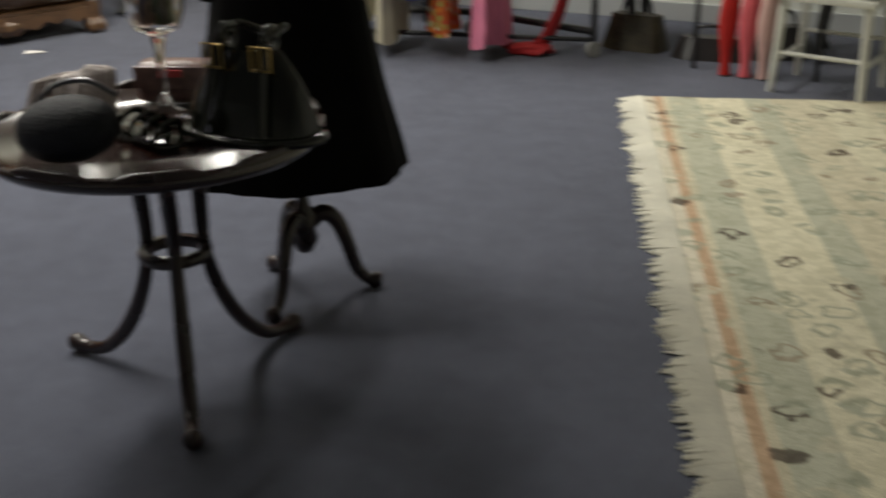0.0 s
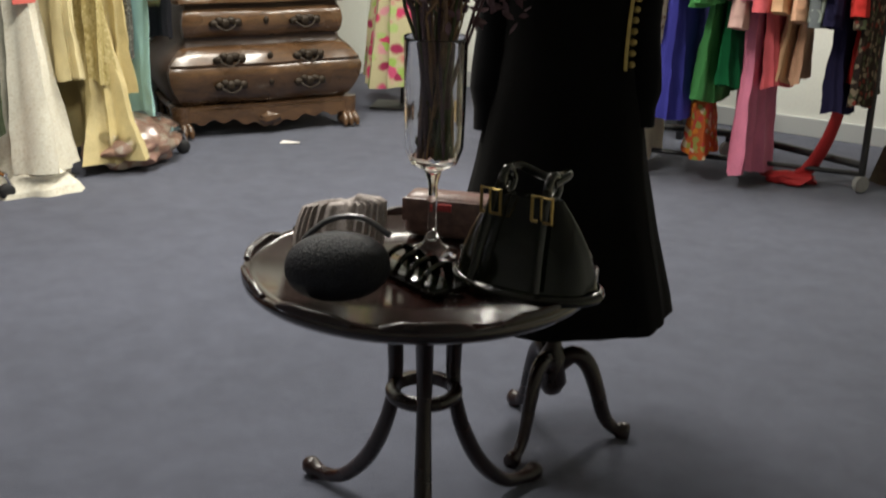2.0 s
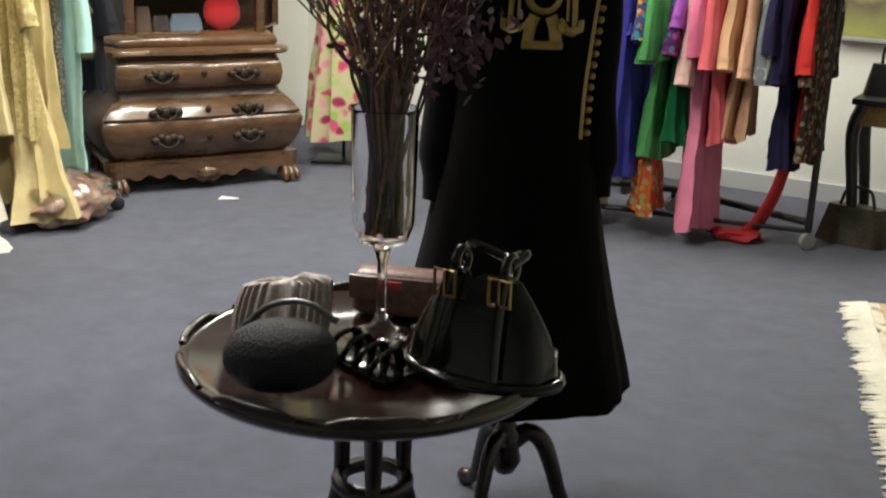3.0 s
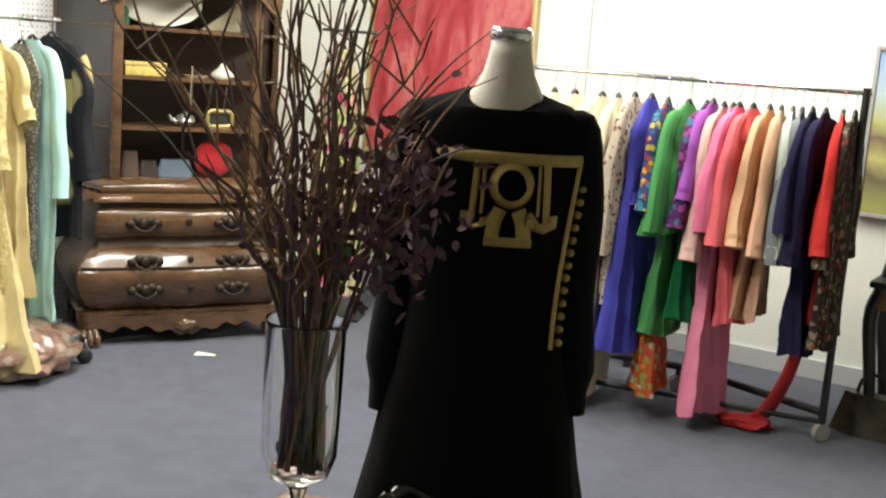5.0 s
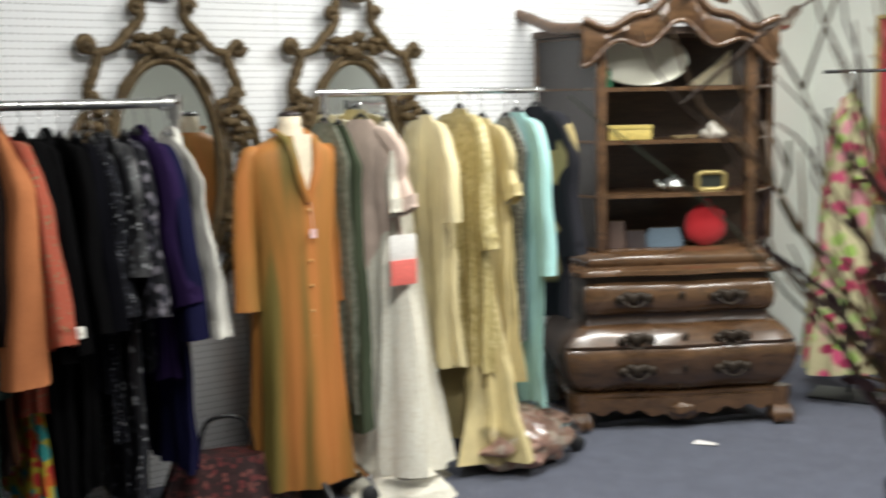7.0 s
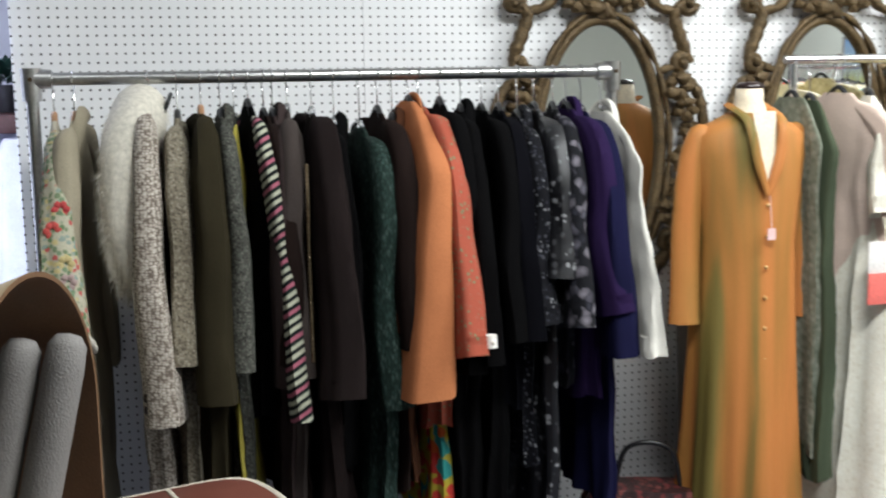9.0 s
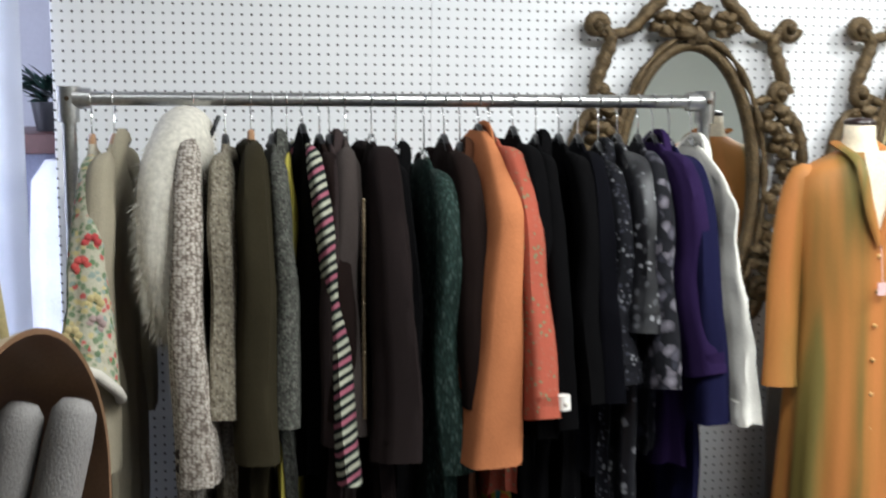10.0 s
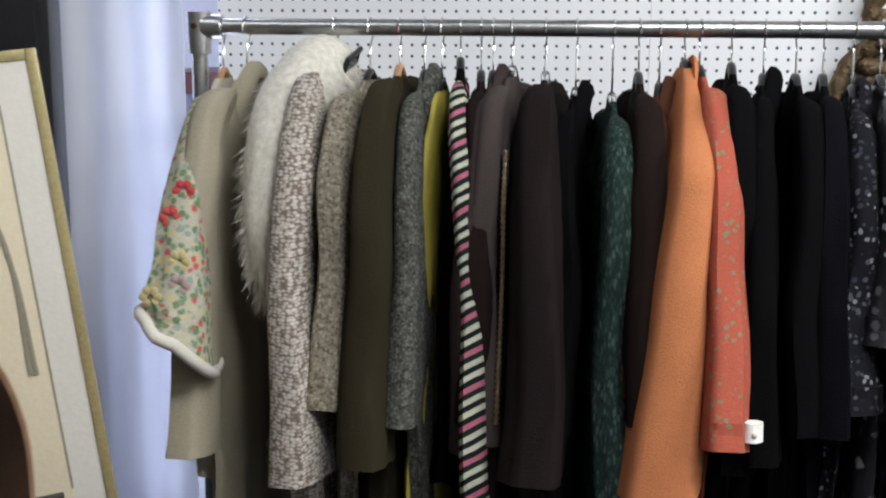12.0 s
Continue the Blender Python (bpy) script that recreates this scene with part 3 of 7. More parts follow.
part("wet_leaf", bm, surface("olive_leaf", (0.1, 0.09, 0.025), 0.5, vary=0.4), bouquet, "olive leaves inside the vase")["kind"] = "stuff"
bm = bmesh.new()
for k in range(8):
    p = Vector((rng.gauss(0, 0.05), rng.gauss(0, 0.05), rng.uniform(0.24, 0.4)))
    leaf_into(bm, p, Vector((rng.uniform(-1, 1), rng.uniform(-1, 1), 0.4)), 0.024, 0.007, Vector((0.3, -1, 0.2)))
part("green_leaf", bm, surface("fresh_leaf", (0.1, 0.2, 0.04), 0.5), bouquet)["kind"] = "stuff"

# ---- bags on the table ----
purse = thing("evening_purse", pose(-0.552, 2.785, TABLE_Z, 0, 0, 12), "round black pleated evening purse lying on the tea table", "purse")
SATIN = surface("black_pebbled_satin", (0.014, 0.0155, 0.021), 0.55, 0, 0.65, 28, 210, 1.0, spec=0.3, depth=0.004)
own = bmesh.new()
rings = []
for j in range(19):
    t = PI * j / 18
    rr = max(0.02, math.sin(t)) ** 0.8
    rings.append([(-0.093 * math.cos(t), 0.062 * rr * math.cos(2 * PI * k / 48) * (1 + 0.006 * math.sin(12 * 2 * PI * k / 48)), 0.06 * rr * math.sin(2 * PI * k / 48) * (1 + 0.006 * math.sin(12 * 2 * PI * k / 48))) for k in range(48)])
part("pouch", placed(loft(rings), pose(0, 0, 0.068, 8, -9, 0)), SATIN, purse)
part("clasp_frame", tube(smooth_path([(-0.075, 0.03, 0.098), (-0.03, 0.04, 0.136), (0.03, 0.04, 0.146), (0.085, 0.03, 0.124)], 16), 0.0055, 8), surface("dark_steel", (0.15, 0.15, 0.16), 0.3, 0.9), purse, "dark steel clasp frame")
cap = thing("sequin_clutch", pose(-0.70, 3.0, TABLE_Z, 0, 0, 10), "silver-grey ribbed beaded clutch standing on the tea table", "clutch bag")
rings = []
for f, sc in ((0.0, 0.6), (0.02, 0.9), (0.08, 1.0), (0.35, 1.03), (0.7, 1.0), (0.93, 0.95), (0.985, 0.8), (1.0, 0.3)):
    ring = []
    for k in range(144):
        a = 2 * PI * k / 144
        c, q = math.cos(a), math.sin(a)
        rib = 0.004 * math.cos(11 * PI * (c + 1))
        ring.append((0.092 * sc * math.copysign(abs(c) ** 0.6, c), (0.02 * sc + rib) * math.copysign(abs(q) ** 0.6, q) + 0.045 * f, 0.001 + 0.095 * f + 0.016 * f * c))
    rings.append(ring)
part("pouch", loft(rings), surface("silver_bead_rib", (0.38, 0.33, 0.31), 0.38, 0.2, 0.5, 90, 300, 0.9), cap)
clutch = thing("striped_handbag", pose(-0.55, 3.23, TABLE_Z, 0, 0, 15), "brown reptile handbag with a red tag lying on the tea table", "handbag")
part("body", box(-0.11, 0.11, -0.035, 0.035, 0, 0.088, 0.02, seg=3), surface("brown_reptile", (0.2, 0.12, 0.105), 0.3, 0, 0.5, 14, 60, 0.6), clutch)
part("flap", box(-0.112, 0.112, -0.041, -0.033, 0.035, 0.083, 0.004), MATS["brown_reptile"], clutch)
part("tag", box(-0.045, -0.008, -0.047, -0.043, 0.062, 0.077, 0.001), surface("red_tag", (0.6, 0.08, 0.08), 0.5), clutch, "small red price tag")
part("strap", tube(smooth_path([(0.1, -0.02, 0.1), (0.16, -0.05, 0.05), (0.13, -0.09, 0.012), (0.03, -0.1, 0.012), (0.09, -0.13, 0.012), (0.15, -0.1, 0.012)], 30), 0.006, 8), LEATHER_BLACK, clutch)
gloves = thing("black_shoe", pose(-0.50, 2.963, TABLE_Z, 0, 0, -25), "glossy black strappy sandal lying on the tea table", "shoe")
part("sole", box(-0.11, 0.1, -0.032, 0.032, 0.0, 0.012, 0.005), PATENT, gloves)
for x in (-0.06, -0.02, 0.02, 0.06):
    part("strap", tube(smooth_path([(x, -0.034, 0.01), (x + 0.012, -0.02, 0.042), (x + 0.016, 0.012, 0.048), (x, 0.034, 0.01)], 12), 0.0055, 6, None, 1.8), PATENT, gloves)

tote = thing("patent_handbag", pose(-0.308, 3.028, TABLE_Z, 0, 0, -3), "black patent leather handbag with gold buckles standing on the tea table", "handbag")
rings = []
for j in range(17):
    f = j / 16
    w, d = 0.135 * (1 - 0.52 * f ** 1.25) + 0.012 * math.sin(PI * f), 0.075 * (1 - 0.75 * f ** 1.2)
    rings.append([(math.copysign(abs(math.cos(2 * PI * k / 48)) ** 0.75, math.cos(2 * PI * k / 48)) * w * (1 + 0.015 * math.sin(9 * 2 * PI * k / 48)), math.sin(2 * PI * k / 48) * d * (1 + 0.06 * math.sin(7 * 2 * PI * k / 48 + 1) * f), 0.002 + 0.172 * f) for k in range(48)])
part("body", loft(rings), PATENT, tote)
part("base_welt", tube([(0.14 * math.cos(2 * PI * k / 40), 0.08 * math.sin(2 * PI * k / 40), 0.012) for k in range(41)], 0.011, 8, None, 1, False), PATENT, tote)
for x in (-0.05, 0.05):
    for sgn in (-1,):
        part("strap", tube(smooth_path([(x * 1.25, sgn * 0.088, 0.03), (x * 1.1, sgn * 0.066, 0.1), (x, sgn * 0.04, 0.17), (x * 0.9, sgn * 0.012, 0.205)], 14), 0.009, 6, None, 0.35), PATENT, tote)
        bk = part("buckle", tube([(x + q[0] * 0.019, sgn * 0.05, 0.168 + q[1] * 0.022) for q in ((-1, -1), (1, -1), (1, 1), (-1, 1), (-1, -1))], 0.0035, 6), BRASS, tote, "gold metal buckle")
        part("prong", tube([(x, sgn * 0.052, 0.146), (x, sgn * 0.054, 0.188)], 0.0022, 6), BRASS, bk)
    part("ring", tube([(x * 0.9, 0.022 * math.cos(2 * PI * k / 20), 0.195 + 0.022 * math.sin(2 * PI * k / 20)) for k in range(21)], 0.008, 8, None, 1, False), PATENT, tote)
part("handle", tube(smooth_path([(-0.045, 0.0, 0.2), (-0.05, 0.05, 0.21), (0, 0.075, 0.19), (0.05, 0.05, 0.21), (0.045, 0, 0.2)], 24), 0.0085, 8), PATENT, tote)

# ---- black dress on its form ----
FORM = pose(-0.498, 3.65, 0, 0, 0, 25)
pieces = []
pieces.append((lathe([(0.0, 1.512), (0.035, 1.512), (0.039, 1.505), (0.0395, 1.495), (0.036, 1.488), (0, 1.487)], 28, None, False), CHROME))
pieces.append((placed(loft([[(0.001 + rx * math.cos(2 * PI * k / 32) , yy + ry * math.sin(2 * PI * k / 32), z) for k in range(32)] for rx, ry, yy, z in ((0.036, 0.036, 0, 1.489), (0.04, 0.042, 0.002, 1.46), (0.047, 0.05, 0.006, 1.43), (0.062, 0.06, 0.012, 1.40), (0.085, 0.068, 0.015, 1.375), (0.13, 0.075, 0.015, 1.35), (0.15, 0.085, 0.0, 1.25), (0.13, 0.08, 0, 1.05), (0.15, 0.1, 0, 0.9), (0.12, 0.09, 0, 0.8))]), Matrix()), CANVAS_WHITE))
pieces.append((lathe([(0.012, 0.82), (0.014, 0.28), (0.02, 0.25), (0.034, 0.225), (0.03, 0.19), (0.037, 0.155), (0.022, 0.125), (0.0, 0.112)], 20), MAHOGANY))
for a in (4, 118, 241):
    a = radians(a)
    pts = smooth_path([(r * math.cos(a), r * math.sin(a), z) for r, z in ((0.01, 0.2), (0.05, 0.226), (0.086, 0.2), (0.112, 0.135), (0.135, 0.06), (0.165, 0.024), (0.2, 0.017))], 20)
    pieces.append((tube(pts, [0.026 - 0.012 * i / 19 + (0.008 if i > 16 else 0) for i in range(20)], 10, None, 0.8), MAHOGANY))
multi("dress_form", pieces, FORM, "headless white dress form on a dark tripod stand", "mannequin")


def oval(rx, ry, z, n=40, folds=0, amp=0.0, ph=0.0, y=0.0, x=0.0, sq=1.0):
    out = []
    for k in range(n):
        t = 2 * PI * k / n
        m_ = 1 + amp * math.sin(folds * t + ph) + 0.5 * amp * math.sin((folds * 2 + 1) * t + ph * 1.7)
        c, s = math.cos(t), math.sin(t)
        out.append((x + rx * m_ * math.copysign(abs(c) ** sq, c), y + ry * m_ * math.copysign(abs(s) ** sq, s), z))
    return out


gown = thing("evening_dress", FORM, "long black wool dress with gold braid worn by the dress form", "dress")
prof = [(0.066, 0.07, 1.4), (0.088, 0.077, 1.392), (0.13, 0.08, 1.378), (0.155, 0.088, 1.354), (0.16, 0.095, 1.31), (0.157, 0.105, 1.24), (0.149, 0.11, 1.15), (0.142, 0.105, 1.05), (0.15, 0.11, 0.97), (0.175, 0.13, 0.85), (0.2, 0.15, 0.7), (0.232, 0.178, 0.55), (0.27, 0.206, 0.4), (0.279, 0.212, 0.352), (0.265, 0.2, 0.354)]
rings = [oval(rx, ry, z, 56, 7, 0.035 * max(0, (0.95 - z)) / 0.6, 0.6, sq=0.9, x=-0.009) for rx, ry, z in prof]
for k, dip in enumerate((0.036, 0.03, 0.01)):
    rings[k] = [(x, y, z - dip * max(0, -y / prof[k][1])) for x, y, z in rings[k]]
part("bodice_and_skirt", loft(rings, False), BLACK_JERSEY, gown)
for sg in (-1, 1):
    pts = smooth_path([(sg * 0.11 - 0.009, 0.0, 1.36), (sg * 0.142 - 0.009, 0.0, 1.315), (sg * 0.153 - 0.009, 0.005, 1.22), (sg * 0.156 - 0.009, 0.015, 1.06), (sg * 0.163 - 0.009, 0.005, 0.94), (sg * 0.165 - 0.009, -0.01, 0.785 if sg < 0 else 0.805)], 18)
    part("sleeve", tube(pts, [0.02, 0.04, 0.05] + [0.05 - 0.006 * math.sin(i * 0.9) * 0.5 for i in range(13)] + [0.042, 0.041], 16), BLACK_VELVET, gown)


def on_front(x, z):
    """A point on the dress's front."""
    zs = [(q[2], q[0], q[1]) for q in prof]
    for (z1, a1, b1), (z0, a0, b0) in zip(zs, zs[1:]):
        if z0 <= z <= z1:
            f = (z - z0) / max(1e-6, z1 - z0)
            rx, ry = a0 + (a1 - a0) * f, b0 + (b1 - b0) * f
            return (x, -ry * max(0.05, 1 - (abs(x) / rx) ** 2.2) ** 0.5 - 0.004, z)
    return (x, -0.1, z)


def strip(pts2, w):
    own = bmesh.new()
    P = [Vector(on_front(*p)) for p in pts2]
    tube(P, w, 6, own, 0.35)
    return own


def walk2(a, b, n=10):
    return [(a[0] + (b[0] - a[0]) * k / n, a[1] + (b[1] - a[1]) * k / n) for k in range(n + 1)]


CX, CY = 0.020, 1.238
part("yoke_braid", strip(walk2((CX - 0.15, CY + 0.047), (CX + 0.123, CY + 0.047), 16), 0.0105), GOLD_BRAID, gown, "gold braid line")
part("medallion_ring", tube([on_front(CX + 0.033 * math.cos(2 * PI * k / 28), CY + 0.001 + 0.035 * math.sin(2 * PI * k / 28)) for k in range(29)], 0.0115, 6, None, 0.4, False), GOLD_BRAID, gown, "gold braid ring")
for sg in (-1, 1):
    part("braid_bar", strip(walk2((CX + sg * 0.061, CY + 0.04), (CX + sg * 0.066, CY - 0.066), 8), 0.0095), GOLD_BRAID, gown, "gold braid bar")
    part("inner_bar", strip(walk2((CX + sg * 0.049, CY + 0.036), (CX + sg * 0.05, CY - 0.052), 6), 0.005), GOLD_BRAID, gown, "thin gold braid bar")
    part("braid_scroll", strip([(CX + sg * 0.078, CY - 0.05), (CX + sg * 0.079, CY - 0.066), (CX + sg * 0.064, CY - 0.074), (CX + sg * 0.046, CY - 0.07), (CX + sg * 0.03, CY - 0.05)], 0.012), GOLD_BRAID, gown, "gold braid scroll")
    part("braid_foot", strip([(CX + sg * 0.016, CY - 0.042), (CX + sg * 0.024, CY - 0.062), (CX + sg * 0.027, CY - 0.08), (CX + sg * 0.028, CY - 0.092)], 0.019), GOLD_BRAID, gown, "gold braid foot")
    part("braid_wing", strip([(CX + sg * 0.042, CY - 0.058), (CX + sg * 0.04, CY - 0.072)], 0.015), GOLD_BRAID, gown, "gold braid panel")
part("braid_base", strip(walk2((CX - 0.042, CY - 0.1), (CX + 0.042, CY - 0.1), 8), 0.0085), GOLD_BRAID, gown, "gold braid bar")
side = [(CX + 0.121 - 0.004 * k / 16 - 0.022 * math.sin(PI * 0.5 * k / 16), CY + 0.04 - 0.335 * k / 16) for k in range(17)]
part("side_braid", strip(side, 0.0065), GOLD_BRAID, gown, "gold braid edging")
for k in range(14):
    i = 1 + k * 15 / 13.5
    x, z = np.interp(i, range(17), [q[0] for q in side]), np.interp(i, range(17), [q[1] for q in side])
    p = on_front(x + 0.013, z)
    part("button", blob((p[0], p[1] - 0.003, z), (0.0085, 0.0065, 0.0075), None, 2, 0.15), GOLD_BRAID, gown, "round gold button")

# ---- bombe secretary cabinet ----
HUTCH = pose(-3.185, 5.935, 0, 0, 0, 56.1)
hutch = thing("secretary_cabinet", HUTCH, "tall carved walnut cabinet with bulging drawers and open shelves", "cabinet")
HC = 0.05
DEEP = 0.52


BZ = [0.12, 0.16, 0.2, 0.25, 0.3, 0.34, 0.38, 0.42, 0.455, 0.48, 0.5, 0.53, 0.57, 0.61, 0.64, 0.68]
BW = [0.46, 0.475, 0.51, 0.54, 0.555, 0.56, 0.545, 0.51, 0.47, 0.45, 0.455, 0.465, 0.47, 0.465, 0.455, 0.45]
BB = [0.05, 0.07, 0.1, 0.125, 0.14, 0.145, 0.13, 0.095, 0.05, 0.02, 0.04, 0.06, 0.068, 0.06, 0.045, 0.035]


def bombe(z):
    """Half width and forward bulge of the chest at height z."""
    return np.interp(z, BZ, BW), np.interp(z, BZ, BB)


def chest_ring(z, inset=0.0, wave=1.0):
    hw, bl = bombe(z)
    hw, n = hw - inset, 24
    front = [(HC - hw + 2 * hw * k / n, -bl * (1 - 0.35 * (abs(2 * k / n - 1)) ** 4) + inset - 0.012 * wave * math.cos(2 * PI * (2 * k / n - 1)), z) for k in range(n + 1)]
    c = 0.07
    front[0], front[-1] = (front[0][0], front[0][1] + c, z), (front[-1][0], front[-1][1] + c, z)
    return front + [(HC + hw - 0.03, DEEP, z), (HC - hw + 0.03, DEEP, z)]


part("chest_body", loft([chest_ring(0.13 + 0.53 * k / 16, 0.018) for k in range(17)]), WALNUT_DARK, hutch)
for z0, z1 in ((0.17, 0.362), (0.368, 0.455), (0.5, 0.638)):
    rings = []
    for k in range(9):
        z = z0 + (z1 - z0) * k / 8
        e = 0.004 if 0 < k < 8 else 0.012
        hw, bl = bombe(z)
        n = 24
        w = hw - 0.045
        fr = [(HC - w + 2 * w * i / n, -bl * (1 - 0.35 * abs(2 * i / n - 1) ** 4) - 0.012 * math.cos(2 * PI * (2 * i / n - 1)) - 0.006 + e, z) for i in range(n + 1)]
        rings.append(fr + [(HC + w, 0.06, z), (HC - w, 0.06, z)])
    dr = part("drawer", loft(rings), WALNUT, hutch)
    zc = (z0 + z1) / 2 if z1 - z0 > 0.1 else z0 + 0.03
    hw, bl = bombe(zc)
    for sg in (-0.21, 0.21):
        y = -bl - 0.004
        x = HC + sg
        part("handle", tube(smooth_path([(x - 0.055, y, zc + 0.01), (x - 0.04, y - 0.02, zc - 0.012), (x, y - 0.026, zc - 0.028), (x + 0.04, y - 0.02, zc - 0.012), (x + 0.055, y, zc + 0.01)], 14), 0.0045, 6), AGED_BRONZE, dr, "dark bronze bail handle")
        bmp = bmesh.new()
        for q in range(5):
            blob((x - 0.06 + 0.03 * q, y - 0.002, zc + 0.012 * (1 if q % 2 else 0) + 0.004), (0.026, 0.015, 0.021 if q != 2 else 0.03), bmp, 2, 0.35, q)
        part("back_plate", bmp, AGED_BRONZE, dr)
    part("escutcheon", blob((HC, -bl - 0.016, zc + 0.015), (0.015, 0.008, 0.02), None, 2, 0.3), AGED_BRONZE, dr)
# base moulding, apron and claw feet
rg = [chest_ring(0.13, -0.0), chest_ring(0.14, -0.02), chest_ring(0.155, -0.012), chest_ring(0.165, 0.012)]
part("base_moulding", loft(rg), WALNUT, hutch)
n = 40
fr, bk = [], []
for k in range(n + 1):
    f = 2 * k / n - 1
    x = HC + 0.49 * f
    drop = 0.05 + 0.035 * math.cos(PI * f) ** 2 * (1 if abs(f) < 0.5 else 0.35) + 0.012 * math.sin(9 * PI * abs(f))
    y = -0.105 * (1 - 0.3 * abs(f) ** 4)
    fr.append((x, y, 0.135 - drop))
    bk.append((x, y, 0.14))
bm = bmesh.new()
loft([fr, bk], False, bm, False)
ext = bmesh.ops.extrude_face_region(bm, geom=bm.faces[:])
for v in [g for g in ext["geom"] if isinstance(g, bmesh.types.BMVert)]:
    v.co.y += 0.025
part("apron", bm, WALNUT, hutch, "scalloped carved apron")
part("apron_shell", blob((HC, -0.112, 0.085), (0.06, 0.016, 0.03), None, 3, 0.5, 3), WALNUT, hutch)
for x, y in ((-0.45, -0.05), (0.45, -0.05), (-0.4, 0.46), (0.4, 0.46)):
    bmf = blob((HC + x, y, 0.04), (0.05, 0.055, 0.04), None, 2, 0.2, x)
    for q in (-1, 0, 1):
        tube(smooth_path([(HC + x + q * 0.022, y - 0.02, 0.075), (HC + x + q * 0.03, y - 0.055, 0.055), (HC + x + q * 0.034, y - 0.075, 0.012)], 8), [0.016, 0.017, 0.017, 0.016, 0.016, 0.017, 0.014, 0.008], 8, bmf)
    tube([(HC + x, y, 0.05), (HC + x, y + 0.01, 0.16)], [0.045, 0.055], 10, bmf)
    part("claw_foot", bmf, WALNUT, hutch, "carved claw foot")
part("chest_top", loft([chest_ring(0.662, -0.005), chest_ring(0.672, -0.03), chest_ring(0.69, -0.03), chest_ring(0.7, -0.012)]), WALNUT, hutch)
# upper case: uprights, canted glazed sides, shelves, back and bonnet
UC, UW, UT = 0.07, 0.315, 1.70
part("ledge_moulding", loft([[(UC - w, y0, z), (UC + w, y0, z), (UC + w + 0.1, 0.42, z), (UC - w - 0.1, 0.42, z)] for w, y0, z in ((0.4, 0.03, 0.701), (0.41, 0.02, 0.72), (0.4, 0.03, 0.745), (0.37, 0.05, 0.76))]), WALNUT, hutch)
part("back_panel", box(UC - 0.55, UC + 0.55, 0.425, 0.445, 0.701, UT, 0.002), WALNUT_DARK, hutch)
for sg in (-1, 1):
    x = UC + sg * (UW + 0.02)
    part("upright", box(x - 0.022, x + 0.022, 0.06, 0.1, 0.76, UT, 0.006), WALNUT, hutch)
    xb = UC + sg * 0.55
    part("rear_post", box(xb - 0.018, xb + 0.018, 0.39, 0.425, 0.76, UT, 0.005), WALNUT, hutch)
    gx = [(x, 0.085), (xb, 0.395)]
    for z in (0.77, 1.0, 1.24, 1.47, 1.69):
        part("side_rail", tube([(gx[0][0], gx[0][1], z), (gx[1][0], gx[1][1], z)], 0.008, 6), WALNUT, hutch)
    if sg < 0:
        part("side_panel", loft([[(gx[0][0] + d * 0.004, gx[0][1], z), (gx[1][0] + d * 0.004, gx[1][1], z)] for d, z in ((-1, 0.76), (-1, UT), (1, UT), (1, 0.76))], False, None, False), surface("smoky_side_glass", (0.05, 0.045, 0.045), 0.12, spec=0.6), hutch, "smoky glazed side")
SHELF_Z = (1.01, 1.245, 1.475)
for z in SHELF_Z:
    part("shelf", loft([[(UC - UW, 0.09, zz), (UC + UW, 0.09, zz), (UC + 0.53, 0.42, zz), (UC - 0.53, 0.42, zz)] for zz in (z - 0.018, z)]), WALNUT, hutch, smooth=False)
# bonnet: serpentine crest over the opening
n = 48
low, top = [], []
for k in range(n + 1):
    f = 2 * k / n - 1
    x = UC + 0.43 * f
    zl = 1.66 + 0.075 * math.cos(PI * f) ** 3 + 0.02 * math.cos(3 * PI * f)
    zt = 1.735 + 0.16 * math.exp(-(f / 0.33) ** 2) + 0.018 * math.cos(4 * PI * f)
    low.append((x, 0.03, zl))
    top.append((x, 0.02, zt))
bm = bmesh.new()
loft([low, [((a[0] + b[0]) / 2, 0.0, (a[2] + b[2]) / 2) for a, b in zip(low, top)], top], False, bm, False)
ext = bmesh.ops.extrude_face_region(bm, geom=bm.faces[:])
for v in [g for g in ext["geom"] if isinstance(g, bmesh.types.BMVert)]:
    v.co.y += 0.06
part("bonnet_crest", bm, WALNUT, hutch, "serpentine carved crest")
part("bonnet_roof", loft([[(UC - 0.42, 0.05, z), (UC + 0.42, 0.05, z), (UC + 0.6, 0.445, z), (UC - 0.6, 0.445, z)] for z in (UT, UT + 0.03)]), WALNUT_DARK, hutch)
part("crest_bead", tube([(p[0], p[1] - 0.012, p[2] + 0.005) for p in top], 0.016, 8), WALNUT, hutch)
part("lip_bead", tube([(p[0], p[1] - 0.006, p[2]) for p in low], 0.011, 8), WALNUT, hutch)
bmc = blob((UC, 0.01, 1.9), (0.075, 0.03, 0.06), None, 3, 0.7, 5)
for sg in (-1, 1):
    tube(smooth_path([(UC + sg * 0.03, 0.0, 1.87), (UC + sg * 0.1, -0.01, 1.9), (UC + sg * 0.14, 0, 1.85), (UC + sg * 0.2, 0, 1.83)], 14), 0.016, 8, bmc)
part("crest_carving", bmc, WALNUT, hutch)
for sg in (-1, 1):
    bms = bmesh.new()
    for a, r, zt in ((0, 0.42, 1.735),):
        pts = smooth_path([(UC + sg * 0.42, 0.03, zt - 0.01), (UC + sg * 0.52, 0.16, zt), (UC + sg * 0.6, 0.3, zt + 0.05), (UC + sg * 0.66, 0.38, zt + 0.08)], 12)
        tube(pts, 0.026, 8, bms)
    part("side_cornice", bms, WALNUT, hutch)

HM = HUTCH


